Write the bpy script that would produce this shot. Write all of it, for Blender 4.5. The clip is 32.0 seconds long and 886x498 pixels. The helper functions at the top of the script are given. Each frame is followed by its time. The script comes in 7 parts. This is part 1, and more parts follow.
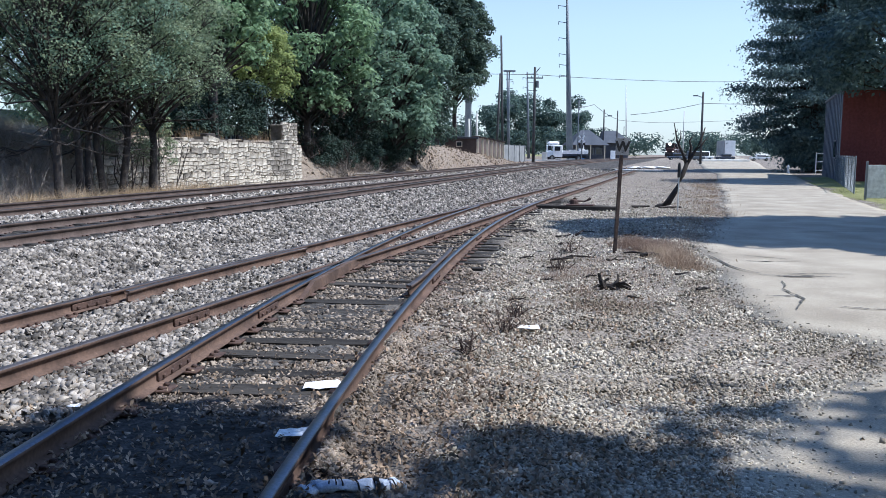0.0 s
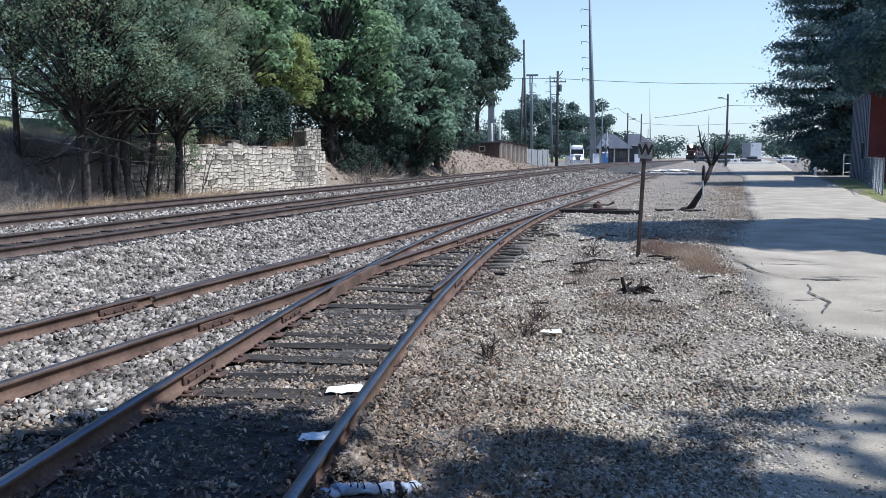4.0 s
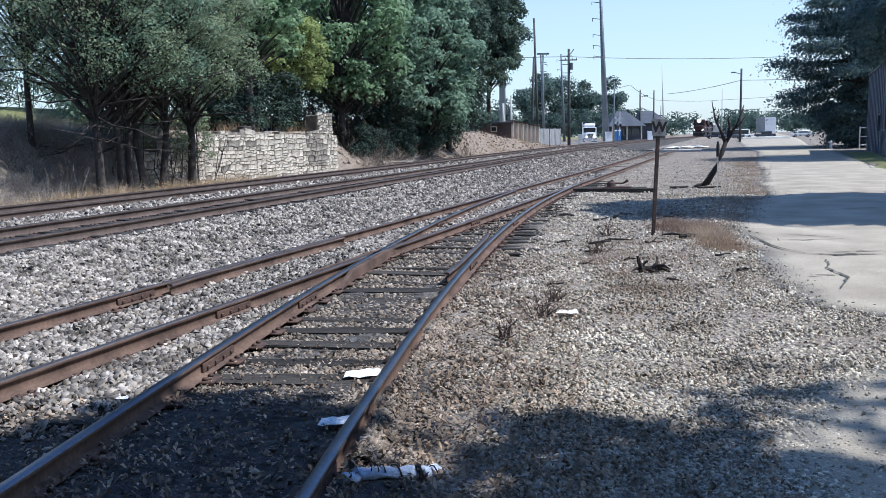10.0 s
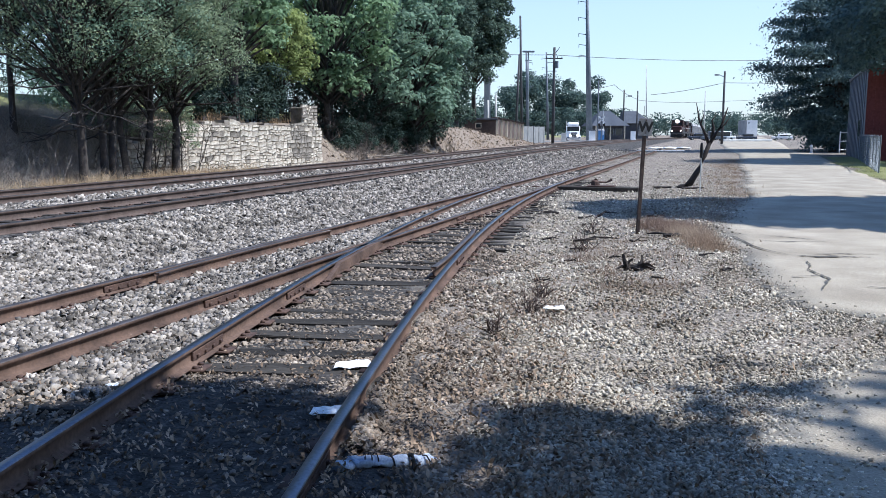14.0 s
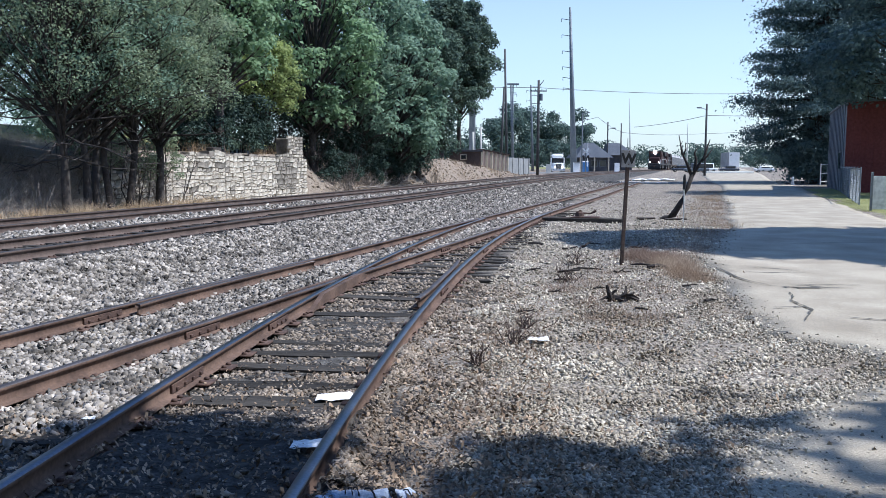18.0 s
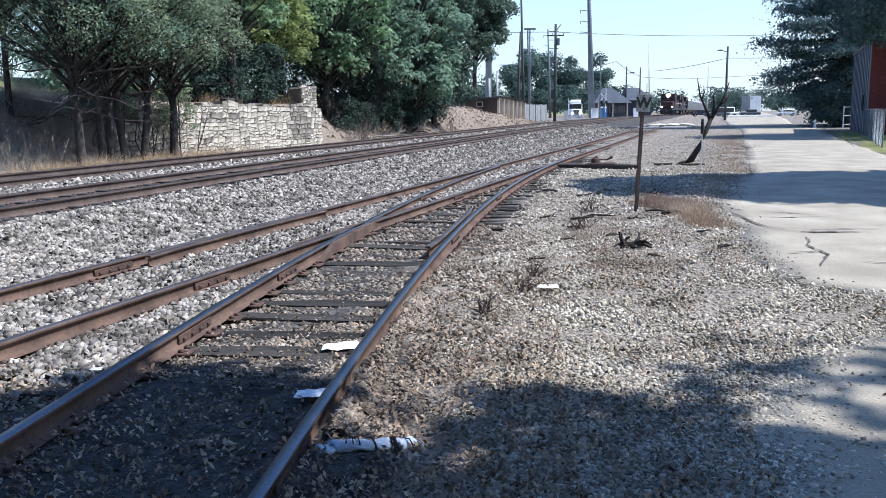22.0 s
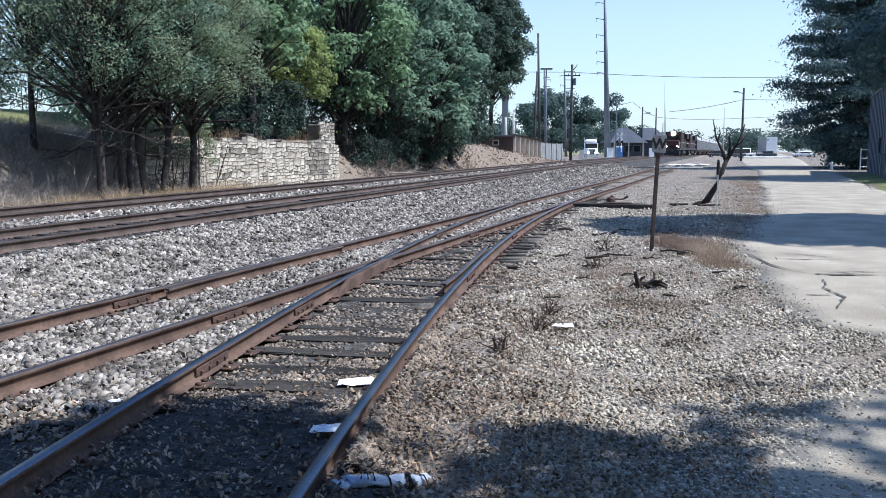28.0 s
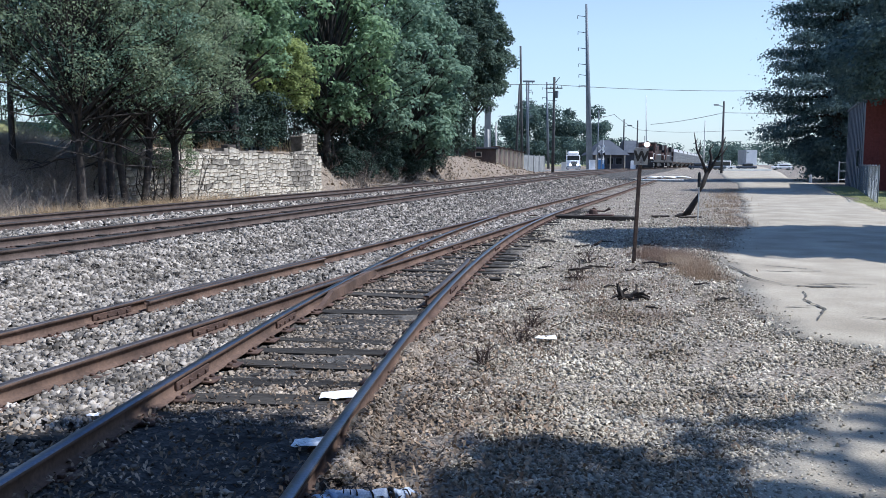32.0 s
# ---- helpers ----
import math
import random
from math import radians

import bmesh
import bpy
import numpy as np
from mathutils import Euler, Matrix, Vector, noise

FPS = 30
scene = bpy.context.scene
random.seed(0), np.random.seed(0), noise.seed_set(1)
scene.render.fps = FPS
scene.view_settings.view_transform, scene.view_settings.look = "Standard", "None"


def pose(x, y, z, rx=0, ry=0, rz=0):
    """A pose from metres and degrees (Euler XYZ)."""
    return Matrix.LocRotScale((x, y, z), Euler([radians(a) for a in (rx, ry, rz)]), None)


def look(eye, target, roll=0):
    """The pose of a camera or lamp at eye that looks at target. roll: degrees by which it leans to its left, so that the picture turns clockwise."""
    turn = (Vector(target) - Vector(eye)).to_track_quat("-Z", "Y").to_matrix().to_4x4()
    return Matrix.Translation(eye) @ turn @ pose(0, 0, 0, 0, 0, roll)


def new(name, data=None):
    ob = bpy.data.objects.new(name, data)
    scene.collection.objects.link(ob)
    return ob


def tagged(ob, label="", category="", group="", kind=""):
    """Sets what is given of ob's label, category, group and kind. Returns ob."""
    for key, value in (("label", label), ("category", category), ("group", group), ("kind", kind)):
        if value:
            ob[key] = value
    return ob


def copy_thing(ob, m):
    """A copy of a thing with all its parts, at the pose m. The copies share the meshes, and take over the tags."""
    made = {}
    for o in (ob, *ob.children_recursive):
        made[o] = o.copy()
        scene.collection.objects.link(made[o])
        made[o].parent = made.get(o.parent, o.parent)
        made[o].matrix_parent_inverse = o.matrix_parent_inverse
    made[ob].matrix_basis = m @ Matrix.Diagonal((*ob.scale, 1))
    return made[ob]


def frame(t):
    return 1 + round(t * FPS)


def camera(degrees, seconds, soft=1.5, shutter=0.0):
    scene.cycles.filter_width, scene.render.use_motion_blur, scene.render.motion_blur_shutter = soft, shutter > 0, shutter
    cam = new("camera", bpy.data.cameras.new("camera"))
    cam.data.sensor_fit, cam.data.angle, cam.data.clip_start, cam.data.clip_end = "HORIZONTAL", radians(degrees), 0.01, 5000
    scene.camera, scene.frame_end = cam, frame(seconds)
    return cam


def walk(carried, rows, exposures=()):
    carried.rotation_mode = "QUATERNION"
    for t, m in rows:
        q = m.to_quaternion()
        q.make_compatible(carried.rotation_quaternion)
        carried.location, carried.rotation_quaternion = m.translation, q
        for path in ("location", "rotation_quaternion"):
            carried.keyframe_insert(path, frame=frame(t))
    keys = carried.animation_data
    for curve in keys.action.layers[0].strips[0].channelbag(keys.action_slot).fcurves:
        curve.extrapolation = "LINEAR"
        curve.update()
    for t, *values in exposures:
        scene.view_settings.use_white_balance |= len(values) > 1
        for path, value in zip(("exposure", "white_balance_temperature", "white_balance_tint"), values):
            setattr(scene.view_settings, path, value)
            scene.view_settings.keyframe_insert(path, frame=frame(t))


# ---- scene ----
cam = camera(55.2, 32.0, soft=0.7)
PATH = [
    (0, pose(0.058, 0.044, 1.805, 83.534, -0.454, -0.672)), (0.5, pose(0.058, 0.024, 1.801, 83.873, -0.274, 0.105)),
    (1, pose(0.067, 0.034, 1.804, 83.329, -0.006, 0.970)), (1.5, pose(0.065, 0.025, 1.803, 83.224, -0.169, 0.753)),
    (2, pose(0.067, 0.021, 1.807, 83.259, -0.091, 1.072)), (2.5, pose(0.075, 0.016, 1.802, 83.538, 0.284, 1.266)),
    (4.5, pose(0.078, 0.016, 1.809, 84.144, -0.152, 0.722)), (5, pose(0.077, 0.030, 1.801, 85.197, -0.286, 0.542)),
    (5.5, pose(0.075, 0.030, 1.805, 85.273, -0.363, 0.376)), (6, pose(0.081, 0.027, 1.806, 85.461, -0.083, 0.471)),
    (6.5, pose(0.075, 0.050, 1.798, 84.960, -0.058, -0.008)), (7, pose(0.080, 0.052, 1.798, 84.778, 0.210, 0.327)),
    (7.5, pose(0.087, 0.043, 1.806, 84.854, 0.275, 0.336)), (8, pose(0.078, 0.036, 1.800, 84.512, 0.399, 0.014)),
    (8.5, pose(0.083, 0.056, 1.806, 84.518, 0.385, 0.158)), (9, pose(0.082, 0.049, 1.805, 84.361, 0.316, 0.180)),
    (9.5, pose(0.078, 0.037, 1.805, 83.908, 0.548, 0.861)), (10, pose(0.066, 0.029, 1.816, 82.618, 1.228, 1.673)),
    (10.5, pose(0.027, -0.028, 1.814, 81.903, 1.267, 2.151)), (11, pose(-0.013, -0.055, 1.812, 82.282, 0.626, 1.595)),
    (11.5, pose(-0.021, -0.062, 1.815, 82.264, 0.210, 1.053)), (12, pose(-0.015, -0.026, 1.808, 82.477, 0.285, 0.642)),
    (12.5, pose(-0.013, -0.014, 1.807, 82.265, 0.068, 0.224)), (13, pose(-0.001, -0.001, 1.800, 82.480, 0.000, 0.000)),
    (13.5, pose(-0.013, -0.029, 1.807, 82.399, -0.081, 0.581)), (15.5, pose(-0.011, -0.013, 1.806, 82.245, -0.184, 0.311)),
    (16, pose(-0.005, -0.007, 1.810, 83.051, -0.569, -0.175)), (16.5, pose(-0.004, 0.036, 1.796, 83.139, -0.869, -0.760)),
    (17, pose(-0.005, 0.024, 1.800, 83.653, -0.841, -0.890)), (17.5, pose(-0.000, 0.011, 1.804, 84.165, -0.468, -0.625)),
    (18, pose(0.006, -0.003, 1.804, 84.408, -0.198, -0.406)), (18.5, pose(0.022, 0.012, 1.801, 83.889, -0.071, 0.106)),
    (19, pose(0.036, 0.028, 1.797, 83.407, 0.305, -0.112)), (19.5, pose(0.056, 0.030, 1.802, 83.219, 0.667, -0.247)),
    (20, pose(0.088, 0.083, 1.789, 82.907, 0.940, -0.117)), (20.5, pose(0.122, 0.099, 1.791, 82.756, 0.715, 1.278)),
    (21, pose(0.124, 0.072, 1.784, 81.733, 1.013, 0.721)), (21.5, pose(0.116, 0.055, 1.801, 81.177, 0.906, 1.589)),
    (22, pose(0.104, 0.080, 1.788, 80.948, 0.580, 0.725)), (22.5, pose(0.099, 0.065, 1.787, 80.590, 0.293, 0.616)),
    (23, pose(0.091, 0.056, 1.786, 81.153, 0.202, 0.324)), (23.5, pose(0.078, 0.002, 1.807, 81.133, 0.885, 4.348)),
    (24, pose(0.083, 0.007, 1.799, 80.675, 0.894, 4.772)), (24.5, pose(0.090, 0.043, 1.791, 79.612, 0.069, 2.190)),
    (25, pose(0.084, 0.027, 1.794, 80.435, 0.487, 1.935)), (25.5, pose(0.083, 0.022, 1.795, 80.716, 0.572, 2.076)),
    (27.5, pose(0.088, 0.007, 1.805, 82.620, 0.183, 1.866)), (28, pose(0.091, 0.015, 1.803, 83.441, -0.082, 1.809)),
    (28.5, pose(0.090, 0.026, 1.805, 83.562, -0.318, 1.514)), (29, pose(0.091, 0.030, 1.802, 84.337, -0.102, 1.298)),
    (29.5, pose(0.090, 0.047, 1.804, 84.054, -0.038, 0.820)), (30, pose(0.088, 0.035, 1.800, 84.149, -0.058, 0.785)),
    (30.5, pose(0.085, 0.037, 1.800, 84.304, -0.134, 0.710)), (31, pose(0.082, 0.026, 1.801, 84.481, -0.108, 0.727)),
    (31.5, pose(0.084, 0.038, 1.800, 84.388, -0.108, 0.718)), (32, pose(0.087, 0.034, 1.805, 84.226, -0.248, 0.648)),
]
walk(cam, PATH, [(t, e + 0.04, 5530, 16) for t, e in ((0, 0.15), (2, 0.16), (5, 0.08), (8, 0.08), (10, 0.15), (13, 0.2), (16, 0.22), (18, 0.18), (20, 0.18), (21, 0.24), (22, 0.36), (23.5, 0.41), (25, 0.42), (26, 0.36), (28, 0.22), (30, 0.13), (32, 0.08))])

# ---- light ----
SUN_AZ, SUN_EL = radians(-6), radians(54)      # from +x towards +y
world = bpy.data.worlds.new("sky")
scene.world = world
world.use_nodes = True
wn = world.node_tree.nodes
sky = wn.new("ShaderNodeTexSky")
sky.sky_type, sky.sun_disc = "NISHITA", False
sky.sun_elevation, sky.sun_rotation = SUN_EL, radians(90) - SUN_AZ
sky.air_density, sky.dust_density, sky.ozone_density = 1.0, 0.8, 1.0
wn["Background"].inputs["Strength"].default_value = 0.11
haze = wn.new("ShaderNodeMix")
haze.data_type = "RGBA"
air = wn.new("ShaderNodeTexCoord")
height = wn.new("ShaderNodeSeparateXYZ")
thin = wn.new("ShaderNodeMapRange")          # haze lies along the horizon and thins out upwards
for _i, _v in enumerate((0.14, 0.45, 0.24, 0.0)):
    thin.inputs[_i + 1].default_value = _v
world.node_tree.links.new(air.outputs["Generated"], height.inputs[0])
world.node_tree.links.new(height.outputs["Z"], thin.inputs[0])
world.node_tree.links.new(thin.outputs[0], haze.inputs["Factor"])
haze.inputs["B"].default_value = (11.4, 14.3, 14.0, 1)
deep = wn.new("ShaderNodeMapRange")          # the clear sky grows deeper blue towards the zenith
for _i, _v in enumerate((0.24, 0.75, 0.0, 1.0)):
    deep.inputs[_i + 1].default_value = _v
world.node_tree.links.new(height.outputs["Z"], deep.inputs[0])
blue = wn.new("ShaderNodeMix")
blue.data_type, blue.blend_type = "RGBA", "MULTIPLY"
blue.inputs["B"].default_value = (0.9, 1.28, 1.62, 1)
world.node_tree.links.new(deep.outputs[0], blue.inputs["Factor"])
world.node_tree.links.new(sky.outputs[0], blue.inputs["A"])
world.node_tree.links.new(blue.outputs["Result"], haze.inputs["A"])
world.node_tree.links.new(haze.outputs["Result"], wn["Background"].inputs[0])
sun = new("sun", bpy.data.lights.new("sun", "SUN"))
sun.data.energy, sun.data.angle, sun.data.color = 5.6, radians(0.55), (1.0, 0.95, 0.82)
SUN_DIR = Vector((math.cos(SUN_EL) * math.cos(SUN_AZ), math.cos(SUN_EL) * math.sin(SUN_AZ), math.sin(SUN_EL)))
sun.matrix_world = look(SUN_DIR * 60, (0, 0, 0))


# ---- materials ----
def mat(name, c1, c2, rough=0.85, metal=0.0, scale=3.0, fine=40.0, bump=0.25, dist=0.02, vary=0.0, spec=0.3, island=0.0, contrast=1.0):
    """Two colours mixed by broad noise, darkened by fine grain, with a fine relief."""
    m = bpy.data.materials.new(name)
    m.use_nodes = True
    n, l = m.node_tree.nodes, m.node_tree.links
    b = n["Principled BSDF"]
    co = n.new("ShaderNodeTexCoord")
    n1, n2 = n.new("ShaderNodeTexNoise"), n.new("ShaderNodeTexNoise")
    n1.inputs["Scale"].default_value, n1.inputs["Detail"].default_value = scale, 5
    n2.inputs["Scale"].default_value, n2.inputs["Detail"].default_value = fine, 4
    for k in (n1, n2):
        l.new(co.outputs["Object"], k.inputs["Vector"])
    r = n.new("ShaderNodeMapRange")
    r.inputs[1].default_value, r.inputs[2].default_value = 0.5 - 0.2 / contrast, 0.5 + 0.2 / contrast
    l.new(n1.outputs[0], r.inputs[0])
    mix = n.new("ShaderNodeMix")
    mix.data_type = "RGBA"
    mix.inputs["A"].default_value, mix.inputs["B"].default_value = (*c1, 1), (*c2, 1)
    l.new(r.outputs[0], mix.inputs["Factor"])
    hsv = n.new("ShaderNodeHueSaturation")
    l.new(mix.outputs["Result"], hsv.inputs["Color"])
    v = n.new("ShaderNodeMapRange")
    v.inputs[1].default_value, v.inputs[2].default_value = 0.25, 0.75
    v.inputs[3].default_value, v.inputs[4].default_value = 0.72, 1.25
    l.new(n2.outputs[0], v.inputs[0])
    val = v.outputs[0]
    if vary or island:
        src = n.new("ShaderNodeNewGeometry").outputs["Random Per Island"] if island else n.new("ShaderNodeObjectInfo").outputs["Random"]
        w = n.new("ShaderNodeMapRange")
        a = island or vary
        w.inputs[3].default_value, w.inputs[4].default_value = 1 - a, 1 + a
        l.new(src, w.inputs[0])
        mu = n.new("ShaderNodeMath")
        mu.operation = "MULTIPLY"
        l.new(val, mu.inputs[0])
        l.new(w.outputs[0], mu.inputs[1])
        val = mu.outputs[0]
    l.new(val, hsv.inputs["Value"])
    l.new(hsv.outputs[0], b.inputs["Base Color"])
    b.inputs["Roughness"].default_value, b.inputs["Metallic"].default_value = rough, metal
    b.inputs["Specular IOR Level"].default_value = spec
    if bump:
        bp = n.new("ShaderNodeBump")
        bp.inputs["Strength"].default_value, bp.inputs["Distance"].default_value = bump, dist
        l.new(n2.outputs[0], bp.inputs["Height"])
        l.new(bp.outputs[0], b.inputs["Normal"])
    return m


def glow(name, colour, strength):
    m = bpy.data.materials.new(name)
    m.use_nodes = True
    b = m.node_tree.nodes["Principled BSDF"]
    b.inputs["Emission Color"].default_value = (*colour, 1)
    b.inputs["Emission Strength"].default_value = strength
    b.inputs["Base Color"].default_value = (*colour, 1)
    return m


def leaf_mat(name, c1, c2, trans=0.35):
    """Leaves: colour varies from leaf to leaf, some light passes through."""
    m = bpy.data.materials.new(name)
    m.use_nodes = True
    n, l = m.node_tree.nodes, m.node_tree.links
    b, out = n["Principled BSDF"], n["Material Output"]
    g = n.new("ShaderNodeNewGeometry")
    co = n.new("ShaderNodeTexCoord")
    nz = n.new("ShaderNodeTexNoise")
    nz.inputs["Scale"].default_value = 0.9
    l.new(co.outputs["Object"], nz.inputs["Vector"])
    add = n.new("ShaderNodeMath")
    add.operation = "MULTIPLY_ADD"
    l.new(g.outputs["Random Per Island"], add.inputs[0])
    add.inputs[1].default_value = 0.34
    l.new(nz.outputs[0], add.inputs[2])
    r = n.new("ShaderNodeMapRange")
    r.inputs[1].default_value, r.inputs[2].default_value = 0.4, 0.95
    l.new(add.outputs[0], r.inputs[0])
    mix = n.new("ShaderNodeMix")
    mix.data_type = "RGBA"
    mix.inputs["A"].default_value, mix.inputs["B"].default_value = (*c1, 1), (*c2, 1)
    l.new(r.outputs[0], mix.inputs["Factor"])
    l.new(mix.outputs["Result"], b.inputs["Base Color"])
    b.inputs["Roughness"].default_value = 0.7
    b.inputs["Specular IOR Level"].default_value = 0.1
    t = n.new("ShaderNodeBsdfTranslucent")
    l.new(mix.outputs["Result"], t.inputs[0])
    ms = n.new("ShaderNodeMixShader")
    ms.inputs[0].default_value = trans
    l.new(b.outputs[0], ms.inputs[1])
    l.new(t.outputs[0], ms.inputs[2])
    l.new(ms.outputs[0], out.inputs[0])
    return m


RUST = mat("rusty_rail_side", (0.06, 0.039, 0.03), (0.155, 0.1, 0.073), rough=0.9, scale=2.5, fine=30, bump=0.3, dist=0.005)
RUST_PALE = mat("pale_rusty_rail_side", (0.07, 0.05, 0.042), (0.13, 0.098, 0.082), rough=0.9, scale=2.5, fine=30, bump=0.3, dist=0.005)
# worn steel; its blue tint paints in the sky reflected along the shaded rail
RAIL_TOP = mat("worn_sky_tinted_rail_top", (0.1, 0.118, 0.16), (0.195, 0.205, 0.235), rough=0.33, metal=0.95, scale=2, fine=60, bump=0.06, dist=0.002)
RAIL_TOP_DARK = mat("dark_dull_rail_top", (0.035, 0.031, 0.03), (0.085, 0.077, 0.074), rough=0.55, metal=0.5, scale=2, fine=60, bump=0.08, dist=0.002)
RAIL_TOP_RUST = mat("dull_rail_top", (0.09, 0.078, 0.072), (0.17, 0.15, 0.145), rough=0.52, metal=0.8, scale=2, fine=60, bump=0.1, dist=0.002)
TIE = mat("weathered_tie_wood", (0.018, 0.016, 0.014), (0.055, 0.049, 0.041), rough=0.95, scale=1.6, fine=18, bump=0.8, dist=0.02, vary=0.4)
STEEL_DARK = mat("dark_rusty_steel", (0.06, 0.04, 0.035), (0.13, 0.08, 0.06), rough=0.8, metal=0.2, scale=6, fine=40)
STONE_GREY = mat("grey_ballast_stone", (0.07, 0.061, 0.051), (0.39, 0.35, 0.299), rough=0.9, scale=4, fine=25, bump=0.3, dist=0.01, island=0.7)
STONE_BROWN = mat("brown_gravel_chip", (0.075, 0.058, 0.043), (0.34, 0.285, 0.225), rough=0.92, scale=3, fine=25, bump=0.3, dist=0.01, island=0.6)
STONE_TAN = mat("tan_gravel_stone", (0.18, 0.149, 0.108), (0.52, 0.472, 0.38), rough=0.92, scale=0.75, fine=25, bump=0.3, dist=0.01, island=0.5, contrast=1.1)
LITTER = mat("dry_leaf_litter", (0.1, 0.068, 0.045), (0.36, 0.27, 0.185), rough=0.9, scale=5, fine=30, bump=0.2, island=0.55)
ASPHALT = mat("worn_pale_asphalt", (0.282, 0.244, 0.184), (0.415, 0.367, 0.282), rough=0.93, scale=0.9, fine=55, bump=0.5, dist=0.012, contrast=1.2)
CRACK = mat("dark_road_crack", (0.06, 0.055, 0.05), (0.13, 0.12, 0.1), rough=1.0)
WALL_STONE = mat("whitewashed_wall_stone", (0.21, 0.17, 0.12), (0.68, 0.63, 0.53), rough=0.93, scale=1.3, fine=14, bump=0.9, dist=0.04, vary=0.22, contrast=1.4)
WALL_STAIN = mat("grey_stained_wall_stone", (0.075, 0.064, 0.05), (0.36, 0.325, 0.27), rough=0.95, scale=1.3, fine=14, bump=0.7, dist=0.03, vary=0.2, contrast=1.6)
MORTAR = mat("grey_mortar", (0.09, 0.078, 0.064), (0.34, 0.3, 0.25), rough=1.0, scale=2)
BARK = mat("dark_bark", (0.03, 0.026, 0.024), (0.085, 0.073, 0.064), rough=0.95, scale=3, fine=22, bump=0.8, dist=0.03)
BARK_PALE = mat("pale_bare_wood", (0.12, 0.1, 0.085), (0.26, 0.23, 0.2), rough=0.95, scale=3, fine=22, bump=0.6, dist=0.02)
LEAF_MID = leaf_mat("green_leaves", (0.092, 0.155, 0.107), (0.31, 0.43, 0.305), 0.48)
LEAF_BRIGHT = leaf_mat("bright_green_leaves", (0.107, 0.177, 0.093), (0.35, 0.49, 0.28), 0.48)
LEAF_YELLOW = leaf_mat("yellow_green_leaves", (0.14, 0.18, 0.065), (0.41, 0.48, 0.185), 0.48)
LEAF_OLIVE = leaf_mat("grey_olive_leaves", (0.107, 0.152, 0.098), (0.385, 0.455, 0.275), 0.48)
LEAF_DARK = leaf_mat("dark_green_leaves", (0.04, 0.068, 0.055), (0.14, 0.195, 0.14), trans=0.3)
LEAF_BOUGH = leaf_mat("dark_drooping_boughs", (0.062, 0.104, 0.108), (0.185, 0.255, 0.23), trans=0.32)
LEAF_DEAD = leaf_mat("dead_brown_leaves", (0.13, 0.095, 0.075), (0.27, 0.205, 0.165), trans=0.3)
# base colour darkened to hold the deep shade beneath the bank trees
LEAF_BLUE = leaf_mat("shade_darkened_green_leaves", (0.03, 0.05, 0.04), (0.066, 0.1, 0.078), trans=0.2)
DRY_GRASS = leaf_mat("dry_tan_grass", (0.27, 0.18, 0.1), (0.5, 0.38, 0.24), trans=0.3)
RED_WEED = leaf_mat("reddish_dry_weeds", (0.22, 0.155, 0.12), (0.43, 0.33, 0.25), trans=0.3)
TAN_GRASS = leaf_mat("tan_dry_grass", (0.3, 0.215, 0.15), (0.54, 0.43, 0.315), trans=0.3)
STRAW = leaf_mat("pale_straw_grass", (0.38, 0.27, 0.16), (0.66, 0.52, 0.35), trans=0.3)
# paler than the other weeds, to lift the brightness of the shaded bank
BANK_WEED = leaf_mat("pale_bank_lightening_weeds", (0.2, 0.2, 0.17), (0.46, 0.44, 0.36), trans=0.35)
GREEN_GRASS = leaf_mat("short_green_grass", (0.16, 0.175, 0.06), (0.32, 0.31, 0.13), trans=0.3)
WOOD_POST = mat("dark_brown_post_wood", (0.05, 0.035, 0.03), (0.11, 0.08, 0.065), rough=0.9, scale=5, fine=40)
SIGN_FACE = mat("dull_grey_sign_face", (0.2, 0.2, 0.2), (0.29, 0.29, 0.285), rough=0.7, scale=8)
BLACK = mat("black_paint", (0.012, 0.012, 0.012), (0.03, 0.03, 0.03), rough=0.6)
PAPER = mat("white_paper", (0.72, 0.72, 0.7), (0.85, 0.85, 0.83), rough=0.8, scale=6, fine=30, bump=0.15, dist=0.01)
DENIM = mat("faded_blue_denim", (0.26, 0.31, 0.39), (0.46, 0.515, 0.6), rough=0.95, scale=9, fine=90, bump=0.3, dist=0.01, contrast=1.6)


# ---- mesh helpers ----
def np_mesh(name, verts, faces, materials, mat_index=None):
    """A mesh from arrays; all faces have the same number of corners."""
    me = bpy.data.meshes.new(name)
    verts, faces = np.asarray(verts, dtype=np.float32), np.asarray(faces, dtype=np.int32)
    k = faces.shape[1]
    me.vertices.add(len(verts))
    me.vertices.foreach_set("co", verts.ravel())
    me.loops.add(faces.size)
    me.loops.foreach_set("vertex_index", faces.ravel())
    me.polygons.add(len(faces))
    me.polygons.foreach_set("loop_start", np.arange(0, faces.size, k, dtype=np.int32))
    for m in materials:
        me.materials.append(m)
    if mat_index is not None:
        me.polygons.foreach_set("material_index", np.asarray(mat_index, dtype=np.int32))
    me.update(calc_edges=True)
    me.validate()
    return me


def part(name, bm, material, parent=None, label="", smooth=False):
    """Link a bmesh as one mesh object under a thing or a part."""
    me = bpy.data.meshes.new(name)
    bm.normal_update()
    for f in bm.faces:
        f.smooth = smooth
    bm.to_mesh(me)
    bm.free()
    for m in material if isinstance(material, (list, tuple)) else [material]:
        me.materials.append(m)
    ob = new(name, me)
    if parent:
        ob.parent = parent
    if label:
        ob["label"] = label
    return ob


def mesh_part(name, me, parent=None, m=None, label=""):
    ob = new(name, me)
    if parent:
        ob.parent = parent
    if m is not None:
        ob.matrix_basis = m
    if label:
        ob["label"] = label
    return ob


